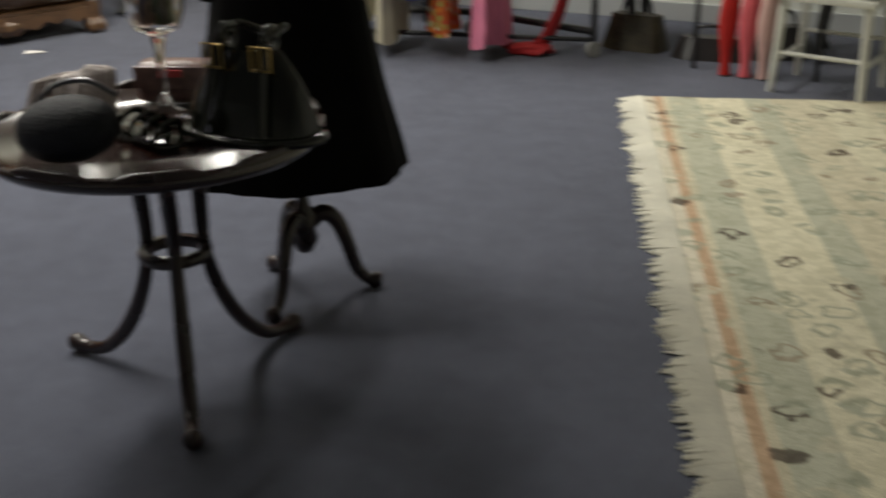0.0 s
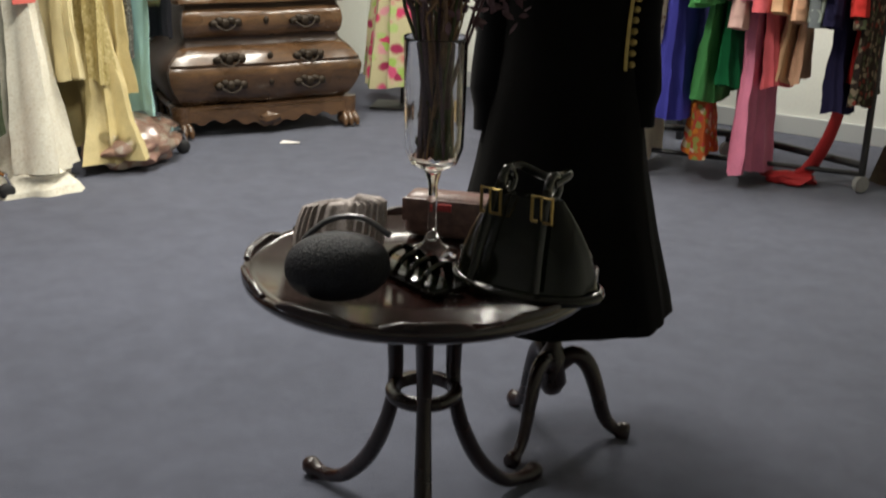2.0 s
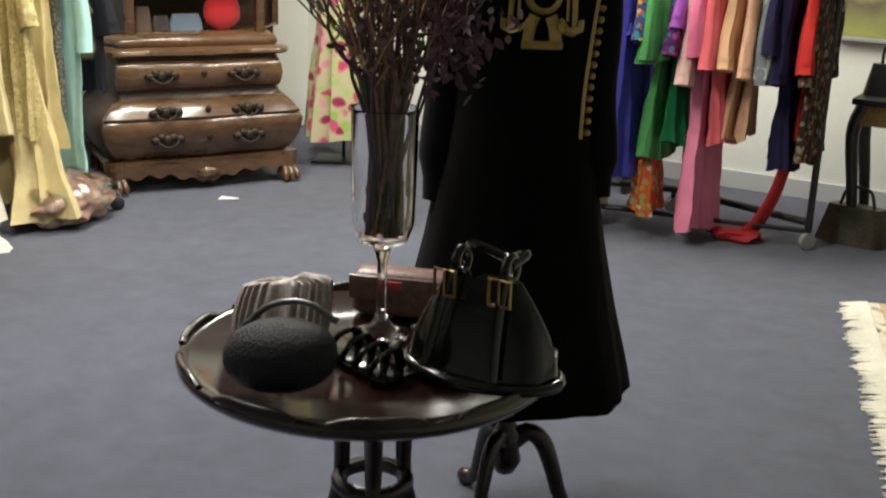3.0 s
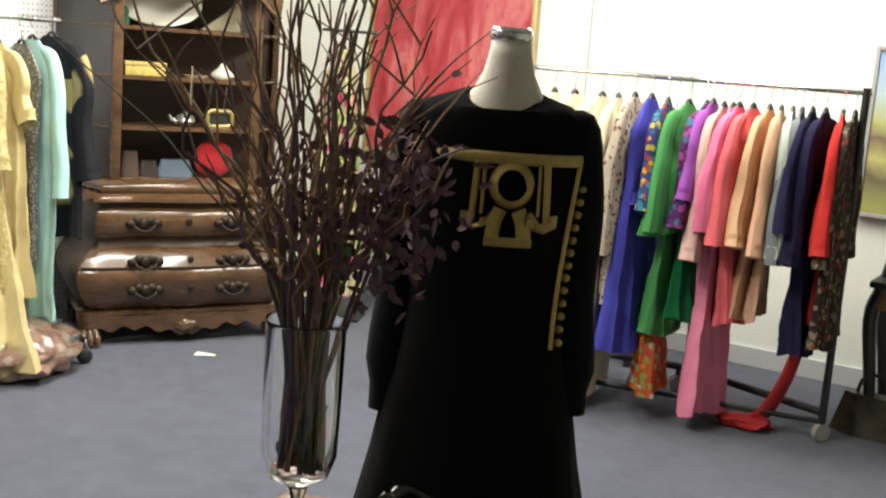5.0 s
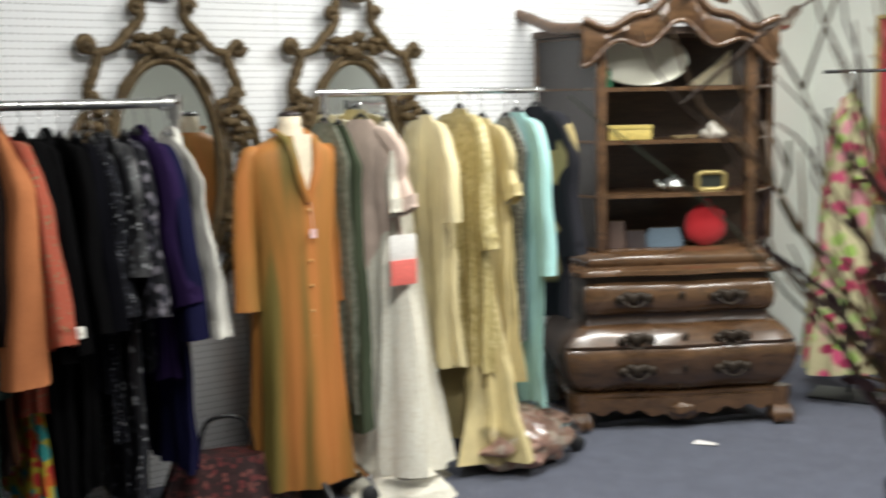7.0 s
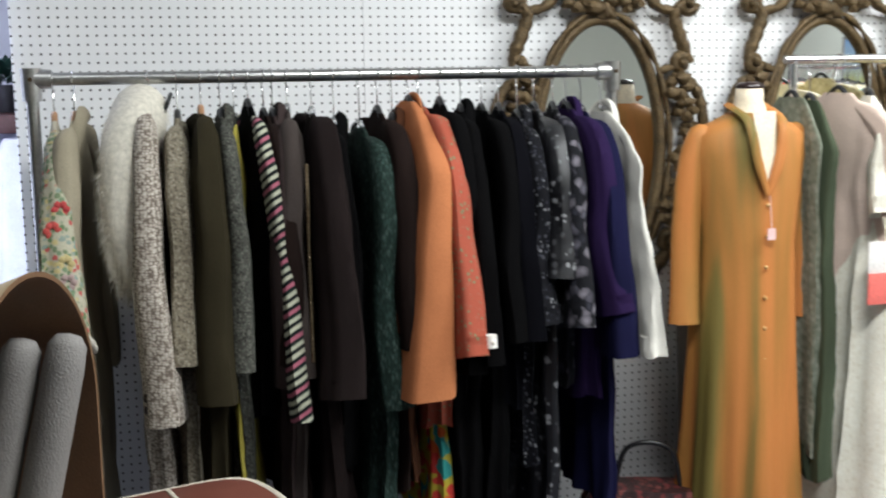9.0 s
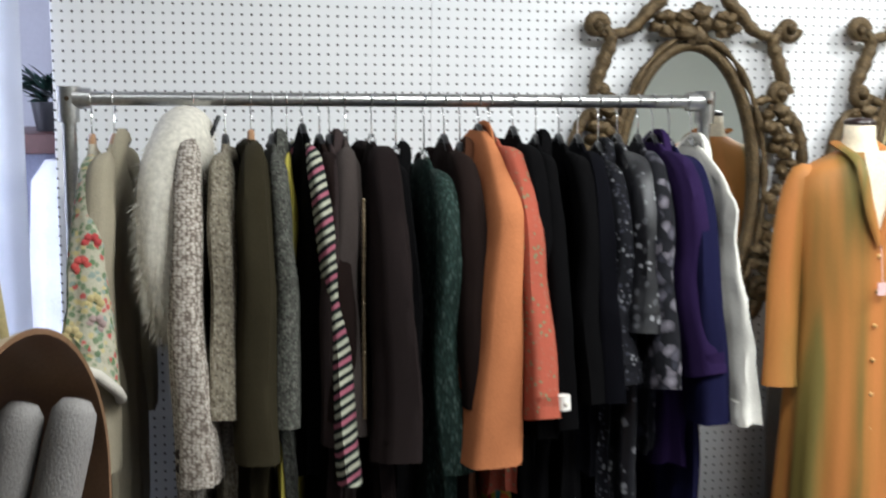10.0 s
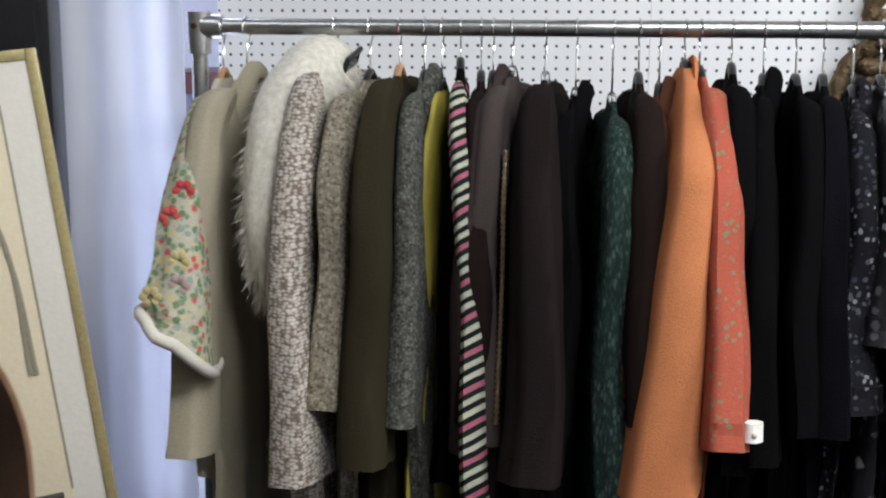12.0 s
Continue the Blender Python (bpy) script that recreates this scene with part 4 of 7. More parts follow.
def shelf_thing(name, x, z, y, label, category, rz=0):
    return thing(name, HM @ pose(x, y, z, 0, 0, rz), label, category)


pl = shelf_thing("oval_platter", UC - 0.115, 1.476, 0.23, "large white oval platter propped on the top cabinet shelf", "platter")
part("dish", placed(lathe([(0.0, -0.012), (0.11, -0.01), (0.15, 0.004), (0.17, 0.006), (0.172, 0.0), (0.15, -0.004), (0.0, -0.018)], 40, None, False), pose(0, 0, 0.12, 68, 0, 0) @ Matrix.Diagonal((1.25, 0.73, 1, 1))), surface("white_porcelain", (0.8, 0.78, 0.66), 0.15, vary=0.05), pl)
tr = shelf_thing("folded_fan", UC + 0.21, 1.476, 0.26, "cream paper fan standing on the top cabinet shelf", "fan")
part("leaf", loft([[(-0.1, 0, 0.004), (0.1, 0.01, 0.004), (0.1, 0.01, 0.16), (0.03, 0.0, 0.1)], [(-0.1, 0.02, 0.004), (0.1, 0.03, 0.004), (0.1, 0.03, 0.16), (0.03, 0.02, 0.1)]]), surface("cream_card", (0.75, 0.66, 0.45), 0.7), tr)
fg = shelf_thing("green_figurine", UC - 0.28, 1.476, 0.2, "small green and red figurine on the top cabinet shelf", "ornament")
part("body", lathe([(0.0, 0.001), (0.024, 0.001), (0.026, 0.02), (0.018, 0.045), (0.022, 0.06), (0.015, 0.08), (0.0, 0.09)], 16, None, False), surface("green_glaze", (0.04, 0.2, 0.1), 0.2), fg)
yb = shelf_thing("yellow_box", UC - 0.19, 1.246, 0.17, "gold and yellow lidded box on the cabinet shelf", "box")
part("body", box(-0.095, 0.095, -0.04, 0.04, 0, 0.045, 0.003), surface("gold_card", (0.6, 0.47, 0.14), 0.4, 0.2, 0.35, 20, 90), yb)
part("lid", box(-0.098, 0.098, -0.043, 0.043, 0.046, 0.064, 0.003), MATS["gold_card"], yb)
cr = shelf_thing("crystal_dish", UC + 0.2, 1.246, 0.18, "cut glass covered dish on the cabinet shelf", "dish")
part("bowl", lathe([(0.0, 0.001), (0.05, 0.001), (0.06, 0.015), (0.055, 0.03), (0.03, 0.05), (0.012, 0.075), (0.0, 0.085)], 20, None, False), surface("pale_crystal", (0.62, 0.58, 0.5), 0.12, 0.2, spec=0.8), cr)
for k, x in enumerate((0.06, 0.13)):
    sd = shelf_thing("small_dish", UC + x - 0.03, 1.246, 0.14 + 0.05 * k, "small gilt dish on the cabinet shelf", "dish")
    part("bowl", lathe([(0.0, 0.001), (0.03, 0.002), (0.035, 0.014), (0.03, 0.012), (0, 0.006)], 18, None, False), surface("gilt_glaze", (0.45, 0.36, 0.2), 0.3, 0.4), sd)
tp = shelf_thing("silver_teapot", UC + 0.02, 1.011, 0.18, "small silver teapot on the cabinet shelf", "teapot")
part("body", lathe([(0.0, 0.001), (0.03, 0.001), (0.05, 0.025), (0.042, 0.05), (0.02, 0.06), (0.008, 0.072), (0, 0.076)], 20, None, False), surface("tarnished_silver", (0.5, 0.52, 0.5), 0.28, 0.85), tp)
part("spout", tube(smooth_path([(-0.04, 0, 0.02), (-0.07, 0, 0.035), (-0.08, 0, 0.055)], 8), [0.012] * 4 + [0.008] * 4, 8), MATS["tarnished_silver"], tp)
ck = shelf_thing("gilt_frame", UC + 0.19, 1.011, 0.17, "small gilt octagonal picture frame on the cabinet shelf", "picture frame")
part("surround", tube([(0.062 * math.copysign(min(abs(math.cos(a)) * 1.25, 1), math.cos(a)), 0, 0.042 + 0.038 * math.copysign(min(abs(math.sin(a)) * 1.25, 1), math.sin(a))) for a in [2 * PI * (k + 0.5) / 16 for k in range(17)]], 0.012, 8, None, 1, False), surface("bright_gilt", (0.5, 0.4, 0.16), 0.35, 0.6), ck)
part("picture", box(-0.055, 0.055, 0.004, 0.008, 0.01, 0.075, 0.001), surface("dark_print", (0.03, 0.035, 0.03), 0.3), ck)
rb = shelf_thing("red_purse", UC + 0.17, 0.761, 0.18, "round red velvet purse standing in the cabinet", "purse")
part("pouch", blob((0, 0, 0.095), (0.1, 0.035, 0.094), None, 3, 0.12, 2), fabric("red_velvet", (0.42, 0.02, 0.025), sheen=0.3), rb)
part("handle", tube(smooth_path([(-0.03, 0, 0.17), (0, -0.01, 0.21), (0.03, 0, 0.17)], 10), 0.005, 6), MATS["red_velvet"], rb)
for k, (x, w, h, c) in enumerate(((-0.02, 0.09, 0.085, (0.1, 0.14, 0.18)), (-0.15, 0.05, 0.075, (0.03, 0.02, 0.02)), (-0.24, 0.045, 0.12, (0.08, 0.05, 0.04)))):
    bx = shelf_thing("clutch_purse", UC + x, 0.761, 0.19, "small dark clasp purse standing in the cabinet", "purse")
    part("pouch", loft([oval(w * (1 - 0.25 * f * f), 0.028 * (1 - 0.5 * f), 0.001 + h * f, 28, sq=0.7) for f in (0, 0.1, 0.3, 0.6, 0.85, 1)]), surface("purse_leather_%s" % "abc"[k], c, 0.35, spec=0.6), bx)
    part("clasp", tube([(-w * 0.7, 0, h), (w * 0.7, 0, h)], 0.006, 6), DARK_BRASS, bx)

# ---- garments ----


def ridge(t):
    """Soft rounded fold with a sharp valley."""
    return 1 - 2 * abs(math.sin(t / 2)) ** 0.8


def garment_body(L, hw, ht, flare, fold, seed, neck=0.055, slope=0.13, belly=1.0, n=64, m_=30, train=0.0):
    """Local x along the rail, y across the shoulders (minus y is the room side), z down from the hanger's neck."""
    r = random.Random(seed)
    ph, f1, f2 = r.uniform(0, 6), r.randint(4, 6), r.randint(9, 12)
    sway, tw = r.uniform(-0.025, 0.025), r.uniform(-0.15, 0.15)
    rings = []
    for j in range(m_ + 1):
        t = (j / m_) ** 1.15
        d = L * t
        s = min(1, d / slope)
        sh = neck + (hw - neck) * (s ** 0.85)
        k = max(0, (d - slope) / (L - slope))
        w = sh * (1 - 0.07 * math.sin(PI * min(1, k * 2.2)) * belly + (flare - 1) * k ** 1.3)
        th = (0.008 + (0.62 * ht - 0.008) * s + 0.5 * ht * k) * (1 + (flare - 1) * 1.2 * k)
        amp = fold * (0.25 + 1.1 * k ** 0.8) * s
        ring = []
        for i in range(n):
            a = 2 * PI * i / n
            g = amp * (ridge(f1 * a + ph + 1.2 * k) + 0.6 * ridge(f2 * a + 2 * ph - 0.8 * k))
            c, q = math.cos(a), math.sin(a)
            x = th * (1 + 1.3 * g) * math.copysign(abs(c) ** 0.7, c)
            y = w * (1 + 0.35 * g) * math.copysign(abs(q) ** 0.92, q)
            x += 0.017 * s * noise.noise(Vector((y * 11, d * 3.5, seed))) + 0.006 * s * noise.noise(Vector((y * 24, d * 16, seed + 3)))
            cs, sn = math.cos(tw * k), math.sin(tw * k)
            ring.append((x * cs - y * sn * 0.3 + sway * k, y * cs + x * sn - train * k * k, -d + 0.012 * math.sin(3 * a + ph) * k))
        rings.append(ring)
    lips = [[(x * a + sway * (1 - a), y * b, z + dz) for x, y, z in rings[-1]] for a, b, dz in ((0.985, 0.99, 0.0), (0.9, 0.97, 0.001), (0.8, 0.9, 0.05))]
    return loft(rings + lips)


def garment_sleeve(hw, ln, sg, seed, r0=0.062, r1=0.048, drop=0.09, out=0.06, lean=0.0, bell=1.0, tilt=0.0):
    """A limp sleeve that starts narrow on the shoulder slope and hangs with creases."""
    r = random.Random(seed * 7 + sg)
    e, ph = r.uniform(-0.02, 0.02), r.uniform(0, 6)
    bend = r.uniform(-0.03, 0.012)
    pts = smooth_path([(0, sg * hw * 0.3, -drop * 0.3), (0, sg * hw * 0.84, -drop * 0.85), (lean * 0.2 + e * 0.3, sg * (hw + out * 0.3), -drop - ln * 0.2), (e + lean * 0.5, sg * (hw + out * 0.65 + bend), -drop - ln * 0.55), (e * 0.6 + lean, sg * (hw + out), -drop - ln)], 36)
    seg, rings, up = 26, [], Vector((1, 0, 0))
    for i, p in enumerate(pts):
        f = i / 35
        t = (pts[min(i + 1, 35)] - pts[max(i - 1, 0)]).normalized()
        u = (up - t * up.dot(t)).normalized()
        v = t.cross(u)
        w = (r0 + (r1 - r0) * f * 0.35) * (0.16 + 0.5 * min(1, f / 0.22) ** 0.8 + 0.34 * f)
        w *= 1 + (bell - 1) * f ** 2
        ring = []
        for k in range(seg):
            a = 2 * PI * k / seg
            g = 0.09 * ridge(3 * a + ph + 0.9 * f) + 0.05 * ridge(8 * a + 2 * ph - 1.5 * f)
            g += 0.16 * noise.noise(Vector((math.cos(a) * 1.3 + seed, math.sin(a) * 1.3, f * 3.5))) * min(1, f * 3)
            g += 0.05 * noise.noise(Vector((math.cos(a) * 2.6 + seed, math.sin(a) * 2.6 + f * 5, f * 14))) * min(1, f * 2)
            ca = math.cos(a)
            ring.append(p + u * (w * 0.58 * (1 + g) * math.copysign(abs(ca) ** 0.6, ca) + 0.012 * f * noise.noise(Vector((f * 4, seed, 2)))) + v * (w * (1 + g * 0.7) * math.sin(a)) + Vector((0, 0, tilt * f ** 3 * w * ca)))
        rings.append(ring)
    c = sum((q for q in rings[-1]), Vector()) / seg
    hem = [q.copy() for q in rings[-1]]
    rings += [[c + (q - c) * k + Vector((0, 0, dz)) for q in hem] for k, dz in ((0.985, 0.0), (0.9, 0.001), (0.86, 0.05))]
    return loft(rings), hem


HANGERS = [surface("beech_hanger", (0.36, 0.2, 0.1), 0.5), surface("black_plastic_hanger", (0.015, 0.015, 0.016), 0.3), CLEAR_PLASTIC]


def hanger(m, hw, drop, style=0):
    """Hook over a rail at the origin, arms at -drop."""
    h = thing("clothes_hanger", m, ("wooden clothes hanger on the rail", "black plastic clothes hanger on the rail", "clear plastic clothes hanger on the rail")[style], "hanger", "clothes hangers")
    pts = [(0, 0.021 * math.cos(a), 0.001 + 0.021 * math.sin(a)) for a in [radians(200 - 20 * k) for k in range(12)]]
    pts += smooth_path([(0, 0.02, -0.012), (0, 0.006, -0.03), (0, 0.0, -drop * 0.7), (0, 0, -drop)], 8)
    part("hook", tube(pts, 0.0021, 6), CHROME, h, "bent steel hook")
    arm = smooth_path([(0, -hw, -drop - 0.125), (0, -hw * 0.55, -drop - 0.075), (0, -0.02, -drop - 0.004), (0, 0.02, -drop - 0.004), (0, hw * 0.55, -drop - 0.075), (0, hw, -drop - 0.125)], 22)
    part("yoke", tube(arm, [0.004 + 0.003 * math.sin(PI * k / 21) for k in range(22)], 8, None, 1.2), HANGERS[style], h)
    return h


def hang(name, category, m, drop, L, hw, ht, mat_, label, seed, sleeve=0.0, flare=1.1, fold=0.12, group="", style=1, sleeve_mat=None, collar=None, skirt=None, train=0.0, bell=1.0, slope=0.13, r0=0.066, out=0.06, lean=0.0, neck=0.055, trim=None, tilt=0.0):
    """A garment on its hanger at a place on the rail; m has x along the rail, minus y to the room."""
    hanger(m, hw * 0.85, drop - 0.012, style)
    g = thing(name, m @ pose(0, 0, -drop), label, category, group)
    part("body", garment_body(L, hw, ht, flare, fold, seed, neck, slope, train=train), mat_, g)
    if sleeve:
        for sg in (-1, 1):
            own, hem = garment_sleeve(hw, sleeve, sg, seed, bell=bell, r0=r0, out=out if sg < 0 else 0.03, lean=lean, tilt=tilt)
            sl = part("sleeve", own, sleeve_mat or mat_, g)
            if trim:
                part("cuff_trim", tube(hem + hem[:1], 0.012, 8, None, 1, False), trim, sl, "white fleece cuff trim")
    if collar:
        bm_ = tube(smooth_path([(0, 0.05, -0.02), (0.02, 0.03, 0.012), (0.022, -0.03, 0.012), (0.012, -0.075, -0.06), (0.0, -0.09, -0.16)], 18), [0.02] * 14 + [0.018, 0.014, 0.01, 0.006], 8, None, 0.6)
        part("collar", bm_, collar, g)
    if skirt:
        mat2, z0, ln, hw2, ht2, fl2 = skirt
        b2 = garment_body(ln, hw2, ht2, fl2, 0.16, seed + 5, neck=hw2 * 0.8, slope=0.05)
        part("skirt", placed(b2, pose(0, 0, -z0)), mat2, g)
    return g

# ---- pipe rack with coats ----
R1X, R1Y0, R1Y1, R1Z = 0.35, -1.79, -0.22, 1.445
rack = thing("pipe_clothes_rack", room(R1X, R1Y0), "grey galvanised pipe clothes rack full of coats", "clothes rack")
LEN1 = R1Y1 - R1Y0
part("top_bar", tube([(0, 0.0, R1Z), (0, LEN1, R1Z)], 0.0165, 16), STEEL, rack)
for y in (0, LEN1):
    up = part("post", tube([(0, y, 0.03), (0, y, R1Z - 0.02)], 0.0165, 16), STEEL, rack)
    part("elbow_fitting", tube([(0, y, R1Z - 0.055), (0, y, R1Z + 0.028)], [0.024, 0.026], 16), STEEL, rack)
    part("collar_fitting", tube([(0, y + (0.01 if y == 0 else -0.01), R1Z), (0, y + (0.05 if y == 0 else -0.05), R1Z)], [0.026, 0.024], 16), STEEL, rack)
    part("set_screw", tube([(0.02, y, R1Z), (0.034, y, R1Z)], 0.006, 6), DARK_BRASS, rack)
    part("foot_bar", tube([(-0.25, y, 0.02), (0.25, y, 0.02)], 0.0165, 12), STEEL, rack)


def at1(s, turn=0.0):
    return room(R1X, R1Y0 + s, R1Z + 0.0165 - 0.02, 90 + turn)


KNIT_CREAM = printed("cream_loop_knit", (0.16, 0.13, 0.105), [(0.56, 0.51, 0.44), (0.5, 0.455, 0.39), (0.46, 0.41, 0.35)], 105, 0.52, stretch=(1, 0.7, 1.5), soft=0.16, chance=0.6)
TWEED = printed("oatmeal_tweed", (0.2, 0.175, 0.13), [(0.28, 0.25, 0.18), (0.12, 0.1, 0.07), (0.33, 0.3, 0.23)], 160, 0.5, soft=0.2)
GREY_TWEED = printed("grey_green_tweed", (0.06, 0.06, 0.05), [(0.13, 0.13, 0.11), (0.03, 0.03, 0.025), (0.09, 0.095, 0.08)], 160, 0.5, soft=0.2)
EMBROIDERED = printed("flower_embroidery", (0.42, 0.4, 0.3), [(0.13, 0.2, 0.1), (0.18, 0.25, 0.15), (0.45, 0.42, 0.32), (0.45, 0.1, 0.09), (0.16, 0.21, 0.12), (0.5, 0.42, 0.2), (0.14, 0.2, 0.11), (0.24, 0.3, 0.26)], 78, 0.55, soft=0.12)
BW_FLORAL = printed("black_white_floral", (0.006, 0.006, 0.008), [(0.17, 0.17, 0.18), (0.006, 0.006, 0.008), (0.06, 0.06, 0.07), (0.01, 0.01, 0.014), (0.03, 0.03, 0.04)], 85, 0.38)
BLACK_SEQUIN = printed("black_silver_sequin", (0.008, 0.008, 0.01), [(0.008, 0.008, 0.01), (0.26, 0.26, 0.27), (0.005, 0.005, 0.006), (0.06, 0.06, 0.065)], 48, 0.36, rough=0.4, spec=0.5)
STRIPES = banded("striped_knit", [(0.012, 0.014, 0.014), (0.5, 0.5, 0.38), (0.012, 0.014, 0.014), (0.46, 0.47, 0.36), (0.014, 0.02, 0.018), (0.42, 0.13, 0.18)], 0.068, slant=-0.6)
RED_PRINT = printed("coral_green_print", (0.36, 0.085, 0.05), [(0.2, 0.18, 0.1), (0.36, 0.085, 0.05), (0.34, 0.11, 0.07)], 85, 0.36)
GREEN_SPARKLE = printed("green_boucle", (0.012, 0.022, 0.018), [(0.022, 0.042, 0.035), (0.03, 0.056, 0.047), (0.016, 0.03, 0.024), (0.055, 0.085, 0.073)], 170, 0.5, stretch=(1, 1, 0.35), soft=0.2)
MULTI = printed("bright_folk_print", (0.5, 0.4, 0.04), [(0.55, 0.05, 0.04), (0.05, 0.3, 0.28), (0.55, 0.45, 0.05), (0.6, 0.12, 0.03)], 28, 0.6)
BEIGE, OLIVE = fabric("beige_wool", (0.3, 0.265, 0.19)), fabric("olive_wool", (0.027, 0.0225, 0.0125))
MAUVE, TAUPE = fabric("mauve_brown_wool", (0.036, 0.026, 0.025)), fabric("taupe_wool", (0.05, 0.04, 0.036))
COCOA, CAMEL = fabric("cocoa_wool", (0.0135, 0.0098, 0.0094)), fabric("orange_camel_wool", (0.42, 0.155, 0.062))
RUST, INK = fabric("rust_suede", (0.06, 0.024, 0.012)), fabric("black_wool", (0.0036, 0.0035, 0.0037))
INK_BLUE, PURPLE = fabric("navy_velvet", (0.008, 0.008, 0.03)), fabric("deep_purple_wool", (0.018, 0.009, 0.04))
LILAC = printed("black_lilac_marble", (0.008, 0.008, 0.01), [(0.09, 0.085, 0.105), (0.01, 0.01, 0.012), (0.18, 0.165, 0.19), (0.012, 0.012, 0.015), (0.03, 0.03, 0.04)], 36, 0.46, soft=0.3)
IVORY, CHARTREUSE = fabric("ivory_wool", (0.6, 0.58, 0.52)), fabric("chartreuse_silk", (0.42, 0.36, 0.06), 0.5, spec=0.4)
DARK_BROWN = fabric("dark_brown_wool", (0.014, 0.009, 0.0078))
FUR_WHITE = surface("white_fox_fur", (0.58, 0.55, 0.47), 0.95, 0, 0.3, 10, 90, 0.3, spec=0.05)

G1 = "coats on the pipe rack"
# s, kind, drop, length, half width, half thickness, sleeve, cloth, words, flare, style
C1 = [
    (0.10, "beige_jacket", "jacket", 0.10, 1.12, 0.22, 0.035, 0.6, BEIGE, "plain beige wool jacket hanging on the pipe rack", 1.05, 0),
    (0.355, "tweed_jacket", "jacket", 0.10, 1.0, 0.21, 0.035, 0.5, TWEED, "oatmeal tweed jacket hanging on the pipe rack", 1.05, 1),
    (0.415, "olive_coat", "coat", 0.09, 1.08, 0.225, 0.045, 0.6, OLIVE, "dark olive wool coat hanging on the pipe rack", 1.1, 0),
    (0.465, "grey_tweed_coat", "coat", 0.1, 0.95, 0.21, 0.034, 0.52, GREY_TWEED, "grey-green tweed coat hanging on the pipe rack", 1.05, 1),
    (0.50, "chartreuse_dress", "dress", 0.12, 1.15, 0.18, 0.03, 0, CHARTREUSE, "long chartreuse silk dress hanging on the pipe rack", 1.25, 1),
    (0.578, "brown_jacket", "jacket", 0.1, 1.05, 0.21, 0.035, 0.52, DARK_BROWN, "dark brown jacket hanging on the pipe rack", 1.05, 1),
    (0.602, "mauve_jacket", "jacket", 0.1, 1.0, 0.22, 0.03, 0.58, MAUVE, "mauve-brown wool jacket hanging on the pipe rack", 1.05, 1),
    (0.64, "taupe_jacket", "jacket", 0.09, 1.0, 0.215, 0.034, 0.57, TAUPE, "taupe wool jacket with beaded edge on the pipe rack", 1.05, 2),
    (0.705, "cocoa_coat", "coat", 0.1, 1.1, 0.235, 0.045, 0.6, COCOA, "long cocoa-black wool coat hanging on the pipe rack", 1.15, 2),
    (0.765, "black_cardigan", "cardigan", 0.13, 0.9, 0.2, 0.035, 0.5, INK, "black knitted cardigan hanging on the pipe rack", 1.05, 2),
    (0.835, "green_coat", "coat", 0.14, 1.1, 0.225, 0.045, 0.62, GREEN_SPARKLE, "dark green boucle coat hanging on the pipe rack", 1.12, 2),
    (0.885, "brown_coat", "coat", 0.1, 1.0, 0.21, 0.035, 0.5, DARK_BROWN, "dark brown coat hanging on the pipe rack", 1.1, 1),
    (0.925, "rust_jacket", "jacket", 0.12, 0.95, 0.2, 0.03, 0.45, RUST, "rust-brown suede jacket hanging on the pipe rack", 1.05, 1),
    (1.0, "coral_jacket", "jacket", 0.085, 0.85, 0.22, 0.035, 0.53, RED_PRINT, "coral jacket with a small green print on the pipe rack", 1.08, 1),
    (1.06, "black_fur_coat", "coat", 0.08, 1.15, 0.23, 0.04, 0.6, INK, "long black coat with a fur collar on the pipe rack", 1.1, 1),
    (1.12, "black_coat", "coat", 0.1, 1.2, 0.22, 0.04, 0.55, INK, "long plain black coat hanging on the pipe rack", 1.1, 1),
    (1.18, "black_coat", "coat", 0.1, 1.1, 0.22, 0.04, 0.5, INK, "long plain black coat hanging on the pipe rack", 1.1, 1),
    (1.23, "charcoal_jacket", "jacket", 0.1, 0.8, 0.22, 0.035, 0.5, fabric("charcoal_wool", (0.004, 0.004, 0.0055)), "charcoal wool jacket hanging on the pipe rack", 1.05, 1),
    (1.285, "floral_blouse", "blouse", 0.12, 0.95, 0.2, 0.03, 0.45, BW_FLORAL, "black and white floral blouse hanging on the pipe rack", 1.05, 1),
    (1.335, "sequin_dress", "dress", 0.1, 1.2, 0.2, 0.04, 0.35, BLACK_SEQUIN, "long black dress with silver pattern hanging on the pipe rack", 1.15, 1),
    (1.39, "satin_blouse", "blouse", 0.1, 0.75, 0.2, 0.03, 0.48, LILAC, "black and lilac marbled satin blouse hanging on the pipe rack", 1.05, 1),
    (1.43, "purple_dress", "dress", 0.1, 0.8, 0.2, 0.035, 0.45, PURPLE, "deep purple wool dress hanging on the pipe rack", 1.1, 1),
    (1.475, "navy_dress", "dress", 0.11, 1.1, 0.2, 0.04, 0.55, INK_BLUE, "long navy velvet dress hanging on the pipe rack", 1.15, 2),
    (1.535, "ivory_coat", "coat", 0.11, 0.64, 0.25, 0.034, 0, IVORY, "ivory wool coat hanging at the end of the pipe rack", 1.6, 2),
]
rng = random.Random(21)
COATS = {}
WIDE = {"olive_coat": 0.09, "cocoa_coat": 0.1, "green_coat": 0.06, "coral_jacket": 0.066, "black_fur_coat": 0.066}
OUTWARD = {"olive_coat": 0.1, "cocoa_coat": 0.1, "brown_jacket": 0.03, "mauve_jacket": 0.02, "taupe_jacket": 0.04, "coral_jacket": 0.15, "green_coat": 0.04, "rust_jacket": 0.02, "black_fur_coat": 0.05}
